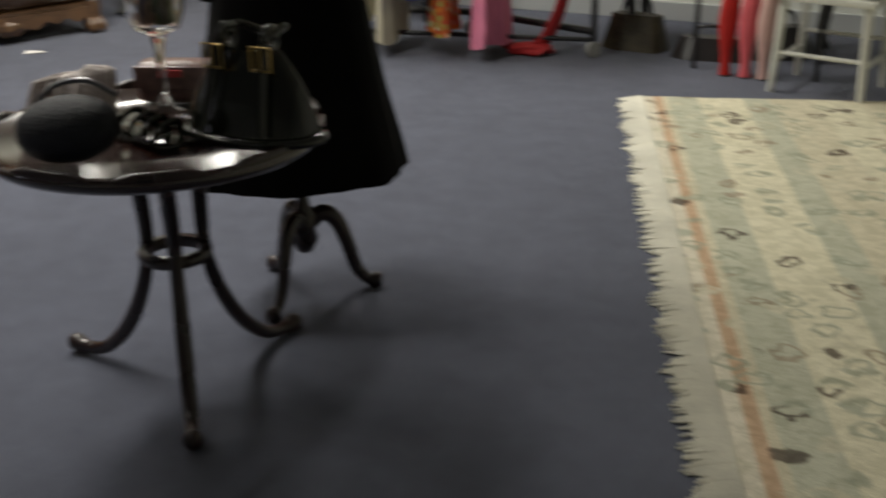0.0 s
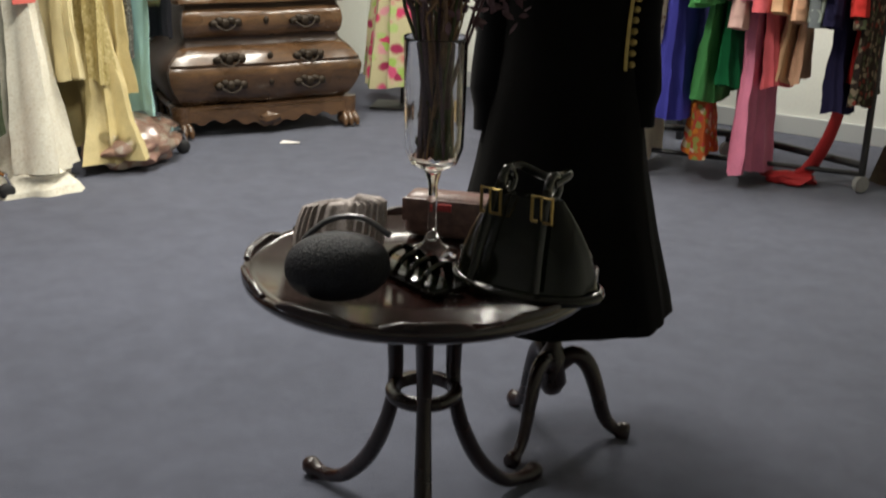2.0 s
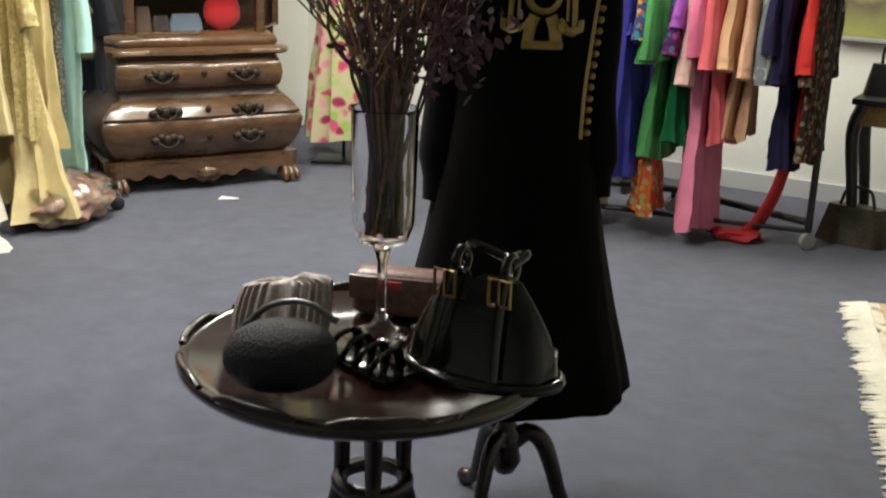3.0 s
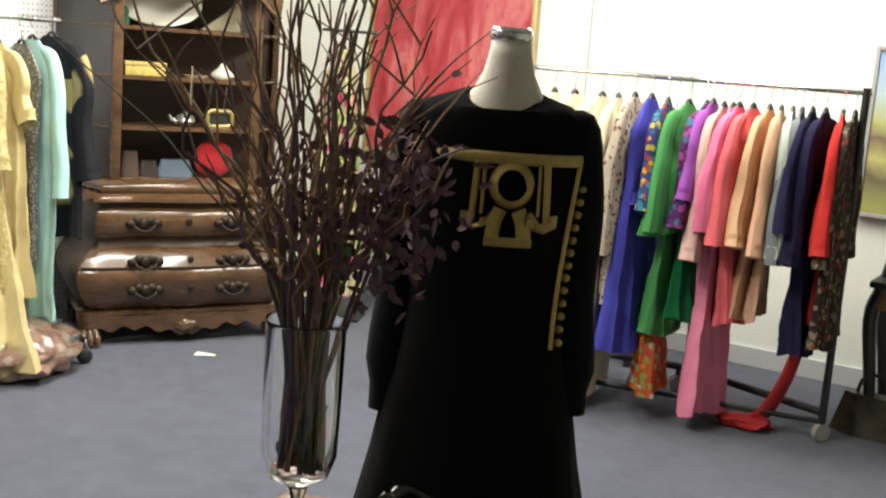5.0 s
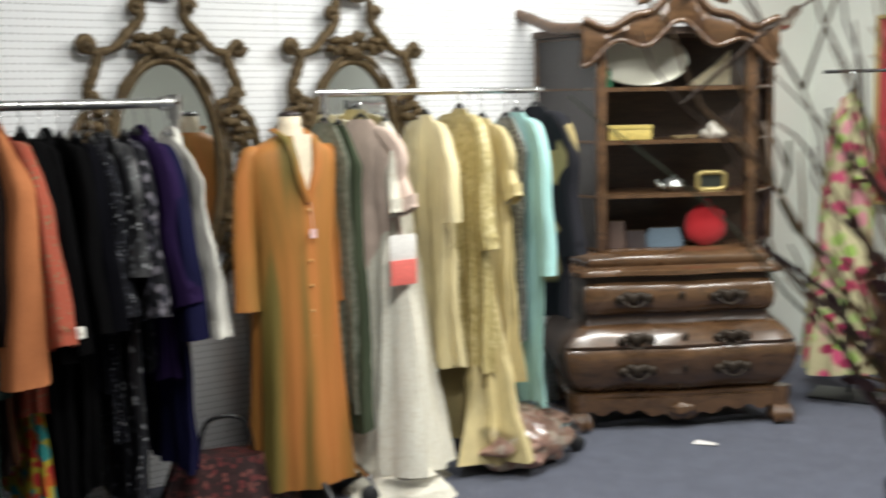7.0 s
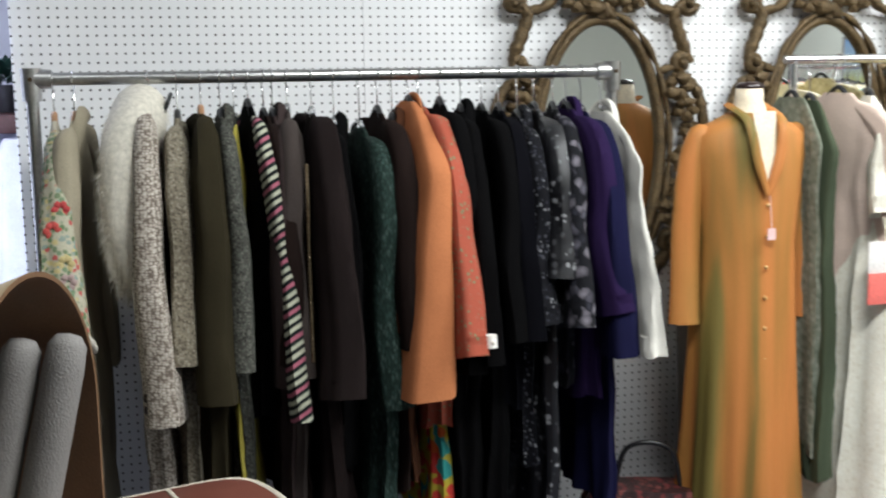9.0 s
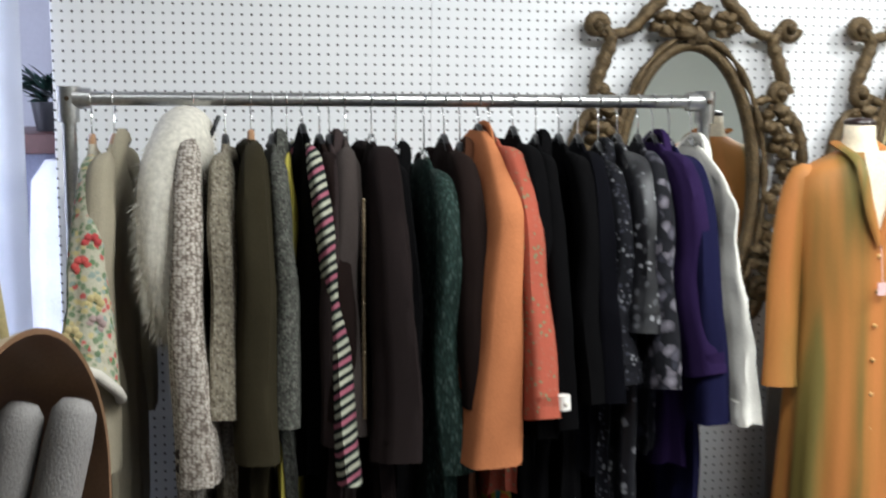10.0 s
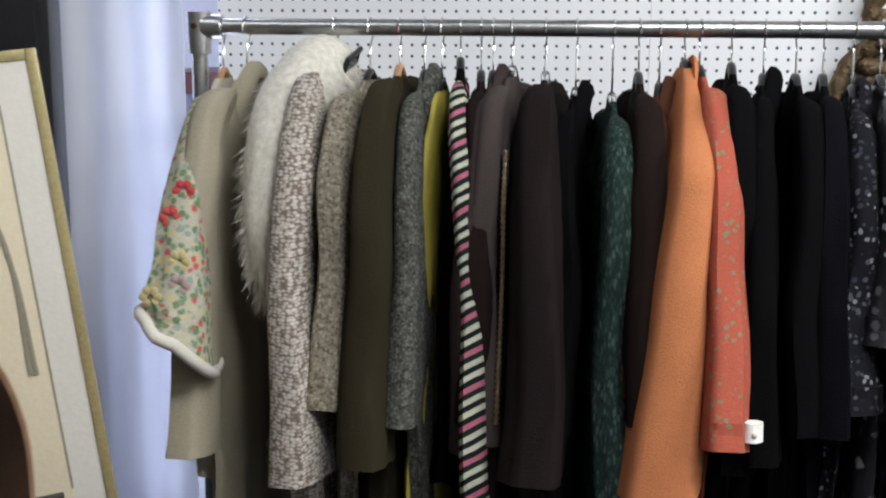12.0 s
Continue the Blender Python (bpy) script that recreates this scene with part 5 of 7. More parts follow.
for i, (s, nm, cat, drop, L, hw, ht, sl, cl, lb, fl, st) in enumerate(C1):
    COATS[nm] = hang(nm, cat, at1(s, rng.uniform(-7, 7)), drop, L, hw, ht, cl, lb, 100 + i, sl, fl, 0.14, G1, st, bell=1.22, r0=WIDE.get(nm, rng.uniform(0.056, 0.072)), out=OUTWARD.get(nm, rng.uniform(0.03, 0.1)), lean=rng.uniform(-0.02, 0.03), collar=cl if i % 3 == 0 or nm == "ivory_coat" else None)

emb = hang("embroidered_jacket", "jacket", at1(0.05, 3), 0.1, 0.78, 0.19, 0.035, fabric("cream_fleece_lining", (0.42, 0.39, 0.31)), "cream jacket with embroidered flowers and bell sleeves on the pipe rack", 301, 0.378, 1.1, 0.1, G1, 0, EMBROIDERED, None, None, 0, 1.95, r0=0.056, out=0.13, lean=0.004, tilt=-0.6, trim=fabric("white_fleece", (0.55, 0.52, 0.45)))


def front_of(g, x, z, reach=0.03):
    """The foremost point of a garment near a height and a place along the rail."""
    best = (x, 0.0, z)
    for ch in g.children:
        for v in ch.data.vertices:
            if abs(v.co.x - x) < reach and abs(v.co.z - z) < reach and v.co.y < best[1]:
                best = tuple(v.co)
    return best


for k, (dx, z, c) in enumerate(((0.01, -0.18, (0.45, 0.07, 0.07)), (0.004, -0.22, (0.45, 0.08, 0.07)), (-0.004, -0.3, (0.5, 0.42, 0.2)), (-0.02, -0.36, (0.48, 0.4, 0.2)), (0.02, -0.34, (0.4, 0.3, 0.28)))):
    bmf, fp = bmesh.new(), front_of(emb, dx, z, 0.02)
    for q in range(6):
        a = q * PI / 3
        blob((fp[0] + 0.013 * math.cos(a), fp[1], fp[2] + 0.013 * math.sin(a)), (0.0095, 0.003, 0.0095), bmf, 1, 0.1)
    part("flower_applique", bmf, fabric("applique_%s" % "abcde"[k], c), emb, "embroidered flower")

edge = []
for k in range(90):
    edge.append(front_of(COATS["taupe_jacket"], 0.03, -0.12 - 0.0055 * k, 0.016))
edge = [Vector((sum(p[0] for p in edge[max(0, k - 4):k + 5]) / len(edge[max(0, k - 4):k + 5]), sum(p[1] for p in edge[max(0, k - 4):k + 5]) / len(edge[max(0, k - 4):k + 5]), edge[k][2])) for k in range(90)]
part("beaded_edge", tube([(0.034, p.y, -0.12 - 0.0055 * k) for k, p in enumerate(edge)], [0.003 + 0.003 * (k % 2) for k in range(90)], 6), surface("bronze_bead", (0.2, 0.15, 0.09), 0.35, 0.6, 0.6, 60, 200), COATS["taupe_jacket"], "bronze beaded edging")

knit = hang("fur_collar_coat", "coat", at1(0.284, -4), 0.07, 0.98, 0.22, 0.04, KNIT_CREAM, "cream loop-knit coat with white fox fur on the pipe rack", 302, 0.66, 1.08, 0.1, G1, 1, None, None, None, 0, 1.4, r0=0.074, out=0.1, lean=0.04)
rngf = random.Random(5)
bm = bmesh.new()
FURP = smooth_path([(-0.02, 0.09, -0.05), (-0.018, 0.0, -0.005), (-0.025, -0.1, -0.03), (-0.05, -0.18, -0.1), (-0.062, -0.23, -0.22), (-0.06, -0.25, -0.33), (-0.045, -0.25, -0.42)], 26)
FURR = [0.045 + 0.04 * math.sin(PI * min(1, k / 14)) if k < 10 else 0.082 - 0.0034 * (k - 10) for k in range(26)]
tube(FURP, [r * 0.8 for r in FURR], 16, bm)
for k in range(9500):
    i = rngf.randint(0, 24)
    c, r = FURP[i].lerp(FURP[i + 1], rngf.random()), FURR[i] * 0.76
    d = Vector((rngf.gauss(0, 1), rngf.gauss(0, 1), rngf.gauss(0, 1))).normalized()
    p = c + d * r
    tip = p + d * rngf.uniform(0.006, 0.02) + Vector((rngf.gauss(0, 0.007), rngf.gauss(0, 0.007), -rngf.uniform(0.012, 0.04)))
    s_ = d.orthogonal().normalized() * 0.0013
    bm.faces.new([bm.verts.new(q) for q in (p + s_, p - s_, tip)])
part("fur_collar", bm, FUR_WHITE, knit, "long-haired white fox fur collar")
for z in (-0.675, -0.705):
    part("button", placed(lathe([(0.0, 0.0), (0.012, 0.0), (0.013, 0.004), (0.008, 0.007), (0, 0.006)], 14, None, False), pose(-0.012, -0.36, z, 90, 0, 0)), surface("dark_horn", (0.03, 0.02, 0.015), 0.3), knit, "dark horn button")
hang("striped_cardigan", "cardigan", at1(0.537, 6), 0.075, 0.8, 0.2, 0.03, INK, "black cardigan with cream and pink striped sleeves on the pipe rack", 303, 0.68, 1.05, 0.1, G1, 1, STRIPES, None, None, 0, 1.1, r0=0.044, out=0.14, lean=0.03)
CAMEL_AT = at1(0.972, 3)
hanger(CAMEL_AT, 0.2, 0.063, 1)
orange = thing("camel_coat", CAMEL_AT @ pose(0, 0, -0.07), "orange camel wool swing coat hanging on the pipe rack", "coat", G1)
rings = []
for j in range(31):
    f = j / 30
    s_ = min(1, f / 0.22) ** 0.8
    xw, yw, cx = 0.01 + 0.022 * s_ + 0.058 * f, 0.06 + 0.25 * s_ + 0.085 * f, -0.052 * f ** 1.15
    ring = []
    for k in range(56):
        a = 2 * PI * k / 56
        c, q = math.cos(a), math.sin(a)
        g = 0.05 * f * math.sin(3 * a + 0.6) + 0.05 * f * ridge(8 * a + f)
        ring.append((cx + xw * (1 + g) * math.copysign(abs(c) ** 0.36, c) + 0.006 * s_ * noise.noise(Vector((q * 2, f * 5, 8))), yw * q, -0.735 * f + 0.012 * c * f))
    rings.append(ring)
rings += [[(x * k + (1 - k) * -0.042, y * k, z + dz) for x, y, z in rings[30]] for k, dz in ((0.985, 0.0), (0.92, 0.001), (0.88, 0.05))]
part("body", loft(rings), CAMEL, orange)
part("collar", tube(smooth_path([(0.0, 0.06, -0.015), (0.016, 0.02, 0.012), (0.014, -0.05, 0.006), (0.008, -0.12, -0.04)], 16), [0.012] * 12 + [0.01, 0.008, 0.006, 0.004], 8, None, 0.5), CAMEL, orange)
hang("folk_skirt", "skirt", at1(1.0, 2), 0.5, 0.75, 0.17, 0.03, MULTI, "bright folk print skirt hanging on the pipe rack", 305, 0, 1.4, 0.12, G1, 1)
tagc = thing("price_tag", at1(1.275, 0) @ pose(-0.03, -0.265, -0.45), "small red price tag hanging from a blouse", "tag")
part("card", box(-0.001, 0.001, -0.012, 0.012, -0.05, 0, 0.0), surface("red_card", (0.6, 0.03, 0.03), 0.5), tagc)
cuff = thing("shirt_cuff", at1(1.085) @ pose(0, -0.395, -0.66), "white buttoned cuff showing below a black sleeve", "cuff")
part("band", tube([(0.0, 0, 0.016), (0.0, -0.002, -0.016)], [0.018, 0.019], 18, None, 0.8), fabric("white_cotton", (0.72, 0.7, 0.64)), cuff)
part("button", blob((0.0, -0.019, 0.0), (0.006, 0.003, 0.006), None, 1, 0.0), surface("pearl", (0.6, 0.56, 0.48), 0.3), cuff)
clip = thing("hanger_clip", at1(0.325) @ pose(0, -0.05, -0.07, 0, 25, 0), "black clip hanger frame on the pipe rack", "clip")
part("frame", tube([(0, -0.035, -0.014), (0, 0.035, 0.01), (0, 0.03, 0.034), (0, -0.04, 0.01), (0, -0.035, -0.014)], 0.006, 6), BLACK_METAL, clip)

# ---- second rack beside the cabinet ----
R2X, R2Y0, R2Y1, R2Z = 0.42, 0.32, 1.31, 1.47
rack2 = thing("chrome_clothes_rack", room(R2X, R2Y0), "chrome rolling clothes rack with gowns in front of the mirrors", "clothes rack")
L2 = R2Y1 - R2Y0
part("top_bar", tube([(0, -0.03, R2Z), (0, L2 + 0.03, R2Z)], 0.0125, 14), CHROME, rack2)
for y in (0.0, L2):
    part("post", tube([(0, y, 0.12), (0, y, R2Z - 0.008)], 0.011, 12), CHROME, rack2)
    part("foot_bar", tube(smooth_path([(-0.24, y, 0.1), (-0.1, y, 0.13), (0.1, y, 0.13), (0.24, y, 0.1)], 12), 0.011, 10), CHROME, rack2)
    for x in (-0.24, 0.24):
        cs = part("caster", placed(lathe([(0.0, -0.012), (0.028, -0.012), (0.034, -0.006), (0.034, 0.006), (0.028, 0.012), (0, 0.012)], 20, None, False), pose(x, y, 0.034, 90, 0, 70)), RUBBER, rack2, "black rubber caster")
        part("fork", tube([(x, y, 0.1), (x + 0.01, y + 0.018, 0.05)], 0.007, 8), CHROME, cs)


def at2(s, turn=0.0):
    return room(R2X, R2Y0 + s, R2Z + 0.0125 - 0.02, 90 + turn)


CREAM_LACE = printed("cream_lace", (0.82, 0.78, 0.66), [(0.86, 0.83, 0.72), (0.76, 0.71, 0.58), (0.85, 0.82, 0.7)], 70, 0.45)
GOLD_BROCADE = printed("gold_brocade", (0.56, 0.46, 0.2), [(0.72, 0.62, 0.32), (0.42, 0.32, 0.12), (0.68, 0.57, 0.28)], 55, 0.45, 0.4, 0.6)
GOLD_SATIN = fabric("pale_gold_satin", (0.62, 0.51, 0.25), 0.35, spec=0.6, relief=0.9, vary=0.35)
SAGE_PRINT = printed("sage_grey_print", (0.2, 0.22, 0.165), [(0.26, 0.28, 0.22), (0.15, 0.165, 0.12), (0.29, 0.3, 0.24)], 60, 0.45, soft=0.2)
TURQ = fabric("turquoise_silk", (0.42, 0.7, 0.67), 0.45, spec=0.4)
DUSTY = fabric("dusty_pink_chiffon", (0.64, 0.5, 0.42))
G2 = "gowns on the chrome rack"
hang("sage_gown", "gown", at2(-0.005, 6), 0.1, 1.05, 0.15, 0.03, SAGE_PRINT, "sage grey patterned gown hanging on the chrome rack", 401, 0, 1.2, 0.22, G2, 1, r0=0.05, out=0.0)
hang("sage_gown", "gown", at2(0.055, -6), 0.11, 1.1, 0.17, 0.04, fabric("moss_velvet", (0.06, 0.075, 0.045)), "dark moss green gown hanging on the chrome rack", 402, 0, 1.2, 0.14, G2, 1)
hang("dusty_pink_blouse", "blouse", at2(0.15, 10), 0.09, 0.75, 0.18, 0.034, DUSTY, "dusty pink chiffon blouse hanging on the chrome rack", 403, 0.24, 1.1, 0.22, G2, 1, r0=0.046)
lace = hang("cream_lace_gown", "gown", at2(0.255, -22), 0.1, 1.28, 0.17, 0.085, CREAM_LACE, "long cream lace gown with a ruffled hem on the chrome rack", 404, 0.24, 2.0, 0.2, G2, 1, slope=0.08, r0=0.046)
part("ruffle", placed(garment_body(0.16, 0.34, 0.21, 1.18, 0.2, 77, neck=0.31, slope=0.04, n=72), pose(0, -0.01, -1.24)), CREAM_LACE, lace, "gathered cream hem ruffle")
tagp = thing("sale_tag", at2(0.25) @ pose(-0.085, -0.24, -0.62), "white and coral sale tag hanging from the lace gown", "tag")
part("card", box(-0.055, 0.055, -0.002, 0.002, 0.0, 0.12, 0.001), surface("white_card", (0.75, 0.72, 0.68), 0.7), tagp)
part("band", box(-0.055, 0.055, -0.006, -0.0025, -0.06, 0.03, 0.001), surface("coral_card", (0.75, 0.16, 0.13), 0.6), tagp, "coral printed band")
hang("cream_suit", "suit", at2(0.44, -14), 0.08, 0.95, 0.2, 0.037, fabric("butter_cream_silk", (0.72, 0.62, 0.36), 0.5, spec=0.4), "butter cream silk dress suit hanging on the chrome rack", 405, 0.3, 1.25, 0.24, G2, 1, r0=0.055)
hang("gold_gown", "gown", at2(0.6, -12), 0.06, 1.0, 0.2, 0.042, GOLD_BROCADE, "gold brocade gown with puffed sleeves on the chrome rack", 406, 0.44, 1.35, 0.26, G2, 1, r0=0.055)
hang("gold_gown", "gown", at2(0.71, -10), 0.1, 1.02, 0.19, 0.04, GOLD_SATIN, "pale gold satin gown hanging on the chrome rack", 407, 0.22, 1.3, 0.28, G2, 1, r0=0.055)
ball = hang("gold_ball_gown", "gown", at2(0.65, -18), 0.42, 0.98, 0.15, 0.06, GOLD_SATIN, "pale gold satin ball gown trailing under the chrome rack", 408, 0, 1.9, 0.34, G2, 1, train=0.1)
hang("grey_sequin_dress", "dress", at2(0.83, -8), 0.1, 0.9, 0.15, 0.03, printed("pewter_sequin", (0.1, 0.1, 0.09), [(0.3, 0.29, 0.26), (0.16, 0.15, 0.13), (0.4, 0.39, 0.35)], 90, 0.45, 0.35, 0.7), "pewter sequin dress hanging on the chrome rack", 409, 0, 1.05, 0.1, G2, 1)
hang("turquoise_tunic", "tunic", at2(0.885, -10), 0.08, 1.24, 0.19, 0.03, TURQ, "turquoise silk tunic and trousers hanging on the chrome rack", 410, 0.55, 1.05, 0.16, G2, 1, r0=0.05, out=0.05)
hang("black_gold_gown", "gown", at2(0.985, -4), 0.06, 0.85, 0.2, 0.04, printed("black_gold_panels", (0.02, 0.02, 0.025), [(0.02, 0.02, 0.025), (0.02, 0.02, 0.025), (0.02, 0.02, 0.025), (0.4, 0.32, 0.15)], 7, 0.6), "black evening gown with gold panels on the chrome rack", 411, 0.5, 1.15, 0.14, G2, 1)
part("waistband", placed(garment_body(0.05, 0.155, 0.05, 1.02, 0.05, 91, neck=0.15, slope=0.01), pose(0, 0, -0.004)), GOLD_BROCADE, ball, "gold brocade waistband")
# wrapped bundle under the rack
bag = thing("wrapped_bundle", room(0.62, 1.02), "pink quilt bundle in clear plastic on the carpet under the rack", "bundle")
part("quilt", blob((0, 0, 0.09), (0.17, 0.22, 0.09), None, 4, 0.35, 8), printed("pink_quilt", (0.42, 0.26, 0.2), [(0.5, 0.32, 0.25), (0.36, 0.22, 0.18), (0.55, 0.45, 0.36)], 18, 0.5), bag)
part("plastic_wrap", blob((0.0, 0.03, 0.115), (0.185, 0.24, 0.113), None, 4, 0.3, 12), CLEAR_PLASTIC, bag, "crumpled clear plastic wrap")

# ---- third rack, bright dresses ----
A3, B3 = Vector((-1.62, 6.33, 0)), Vector((-0.22, 6.47, 0))
ANG3 = math.degrees(math.atan2(B3.y - A3.y, B3.x - A3.x))
R3Z, L3 = 1.425, (B3 - A3).length
RACK3 = pose(A3.x, A3.y, 0, 0, 0, ANG3)
rack3 = thing("rolling_clothes_rack", RACK3, "rolling clothes rack with a black base full of bright dresses", "clothes rack")
part("top_bar", tube([(-0.02, 0, R3Z), (L3 + 0.02, 0, R3Z)], 0.0105, 12), CHROME, rack3)
for x in (0.0, L3):
    part("post", tube([(x, 0, 0.08), (x, 0, R3Z + 0.02)], 0.016, 12), BLACK_METAL, rack3)
    cs = part("caster", placed(lathe([(0, -0.014), (0.036, -0.014), (0.04, 0), (0.036, 0.014), (0, 0.014)], 18, None, False), pose(x, 0, 0.04, 90, 0, 40)), GREY_RUBBER, rack3, "grey rubber caster")
    part("fork", tube([(x, 0, 0.1), (x, 0.012, 0.05)], 0.012, 8), CHROME, cs)
part("base_bar", tube([(L3, 0.02, 0.12), (0.75, 0.38, 0.12), (0.0, 0.38, 0.12)], 0.019, 10), BLACK_METAL, rack3)
part("lower_bar", tube([(L3, 0.0, 0.085), (0.0, 0.0, 0.085)], 0.012, 8), BLACK_METAL, rack3)
for x in (0.0, 0.75):
    cs = part("caster", placed(lathe([(0, -0.014), (0.036, -0.014), (0.04, 0), (0.036, 0.014), (0, 0.014)], 18, None, False), pose(x, 0.38, 0.04, 90, 0, 40)), GREY_RUBBER, rack3, "grey rubber caster")
    part("fork", tube([(x, 0.38, 0.11), (x, 0.385, 0.05)], 0.012, 8), BLACK_METAL, cs)


def at3(s, turn=0.0):
    return RACK3 @ pose(s, 0, R3Z + 0.0105 - 0.02, 0, 0, turn)


G3 = "dresses on the rolling rack"
BLUE, GREEN, DKGREEN = fabric("cobalt_crepe", (0.06, 0.06, 0.36)), fabric("kelly_green_wool", (0.07, 0.27, 0.085)), fabric("emerald_wool", (0.01, 0.14, 0.05))
PALEPINK, HOT, CORAL = fabric("pale_pink_knit", (0.62, 0.4, 0.36)), fabric("hot_pink_crepe", (0.72, 0.17, 0.3)), fabric("coral_pink_wool", (0.72, 0.14, 0.16))
PEACH, PEACH2, MINT = fabric("apricot_wool", (0.68, 0.42, 0.25)), fabric("peach_tweed", (0.64, 0.38, 0.25)), fabric("mint_grey", (0.4, 0.45, 0.4))
SLATE, NAVY, RED = fabric("slate_tweed", (0.17, 0.19, 0.2)), fabric("navy_wool", (0.02, 0.018, 0.05)), fabric("scarlet_crepe", (0.5, 0.035, 0.03))
C3 = [
    (0.15, "cream_dress", "dress", 0.09, 1.25, 0.19, 0.035, 0.4, fabric("cream_crepe", (0.66, 0.61, 0.46)), "long cream crepe dress hanging on the rolling rack", 1.15, None),
    (0.24, "cream_dress", "dress", 0.09, 1.2, 0.19, 0.035, 0.4, MATS["cream_crepe"], "long cream crepe dress hanging on the rolling rack", 1.15, None),
    (0.36, "ivory_jacket", "jacket", 0.09, 0.6, 0.2, 0.035, 0.45, fabric("ivory_boucle", (0.64, 0.6, 0.46)), "ivory boucle jacket hanging on the rolling rack", 1.05, None),
    (0.43, "cream_dress", "dress", 0.09, 1.26, 0.18, 0.03, 0.45, MATS["cream_crepe"], "long cream crepe dress hanging on the rolling rack", 1.1, None),
    (0.5, "leopard_coat", "coat", 0.08, 0.84, 0.2, 0.035, 0.55, printed("brown_leopard_print", (0.5, 0.42, 0.33), [(0.12, 0.06, 0.04), (0.55, 0.48, 0.4), (0.2, 0.08, 0.06)], 45, 0.4), "brown spotted print coat hanging on the rolling rack", 1.1, None),
    (0.57, "blue_gown", "dress", 0.08, 1.04, 0.19, 0.045, 0.0, BLUE, "cobalt blue crepe dress hanging on the rolling rack", 1.45, None),
    (0.64, "patterned_blouse", "blouse", 0.09, 0.45, 0.19, 0.03, 0.35, printed("peacock_print", (0.04, 0.05, 0.14), [(0.5, 0.35, 0.05), (0.03, 0.2, 0.25), (0.4, 0.05, 0.05), (0.05, 0.04, 0.2)], 40, 0.5), "peacock print blouse hanging on the rolling rack", 1.05, None),
    (0.725, "green_suit", "suit", 0.09, 0.52, 0.2, 0.045, 0.42, GREEN, "kelly green jacket and skirt hanging on the rolling rack", 1.35, (GREEN, 0.45, 0.5, 0.16, 0.045, 1.35)),
    (0.8, "emerald_suit", "suit", 0.09, 0.48, 0.19, 0.035, 0.4, printed("purple_paisley", (0.08, 0.02, 0.1), [(0.3, 0.06, 0.25), (0.05, 0.12, 0.2), (0.25, 0.03, 0.08)], 36, 0.5), "purple paisley jacket and emerald skirt on the rolling rack", 1.1, (DKGREEN, 0.42, 0.46, 0.15, 0.04, 1.2)),
    (0.825, "violet_blouse", "blouse", 0.08, 0.4, 0.18, 0.025, 0.3, fabric("violet_silk", (0.3, 0.08, 0.38), 0.5), "violet silk blouse hanging on the rolling rack", 1.05, None),
    (0.87, "pale_pink_jacket", "jacket", 0.09, 0.5, 0.2, 0.03, 0.52, PALEPINK, "pale pink knit jacket hanging on the rolling rack", 1.05, None),
    (0.93, "pink_suit", "suit", 0.085, 0.42, 0.2, 0.035, 0.4, HOT, "hot pink jacket hanging on the rolling rack", 1.15, None),
    (0.985, "coral_suit", "suit", 0.085, 0.5, 0.21, 0.045, 0.45, CORAL, "coral pink jacket and skirt hanging on the rolling rack", 1.3, (CORAL, 0.45, 0.42, 0.16, 0.045, 1.15)),
    (1.05, "apricot_suit", "suit", 0.085, 0.5, 0.2, 0.03, 0.45, PEACH, "apricot wool suit hanging on the rolling rack", 1.05, (PEACH, 0.45, 0.4, 0.15, 0.03, 1.15)),
    (1.095, "peach_suit", "suit", 0.085, 0.53, 0.2, 0.03, 0.48, PEACH2, "peach tweed suit hanging on the rolling rack", 1.05, (PEACH2, 0.48, 0.36, 0.15, 0.03, 1.15)),
    (1.14, "mint_jacket", "jacket", 0.085, 0.5, 0.19, 0.025, 0.48, MINT, "mint grey jacket hanging on the rolling rack", 1.05, None),
    (1.175, "slate_jacket", "jacket", 0.085, 0.55, 0.19, 0.025, 0.5, SLATE, "slate tweed jacket hanging on the rolling rack", 1.05, None),
    (1.215, "navy_jacket", "jacket", 0.08, 0.5, 0.2, 0.035, 0.38, NAVY, "navy wool jacket hanging on the rolling rack", 1.1, None),
    (1.265, "navy_suit", "suit", 0.08, 0.58, 0.2, 0.035, 0.5, NAVY, "navy wool jacket and skirt hanging on the rolling rack", 1.1, (NAVY, 0.5, 0.46, 0.17, 0.05, 1.15)),
    (1.33, "red_suit", "suit", 0.08, 0.52, 0.2, 0.035, 0.45, RED, "scarlet jacket and skirt hanging on the rolling rack", 1.15, (RED, 0.48, 0.36, 0.14, 0.035, 1.1)),
    (1.375, "dark_floral_dress", "dress", 0.08, 0.92, 0.19, 0.03, 0.5, printed("dark_floral", (0.035, 0.025, 0.02), [(0.2, 0.04, 0.03), (0.08, 0.09, 0.05), (0.25, 0.2, 0.14), (0.03, 0.02, 0.02)], 38, 0.5), "dark brown floral dress at the end of the rolling rack", 1.1, None),
]
for i, (s, nm, cat, drop, L, hw, ht, sl, cl, lb, fl, sk) in enumerate(C3):
    g3 = hang(nm, cat, at3(s, rng.uniform(-6, 6) - 6), drop, L, hw, ht * 1.15, cl, lb, 500 + i, sl, fl * 1.06, 0.13, G3, 1, skirt=sk, bell=1.4, r0=0.05, out=0.05)
    if nm == "blue_gown":
        part("belt", placed(garment_body(0.04, 0.2, 0.056, 1.02, 0.05, 93, neck=0.195, slope=0.01), pose(0, 0, -0.4)), cl, g3, "cobalt blue belt")
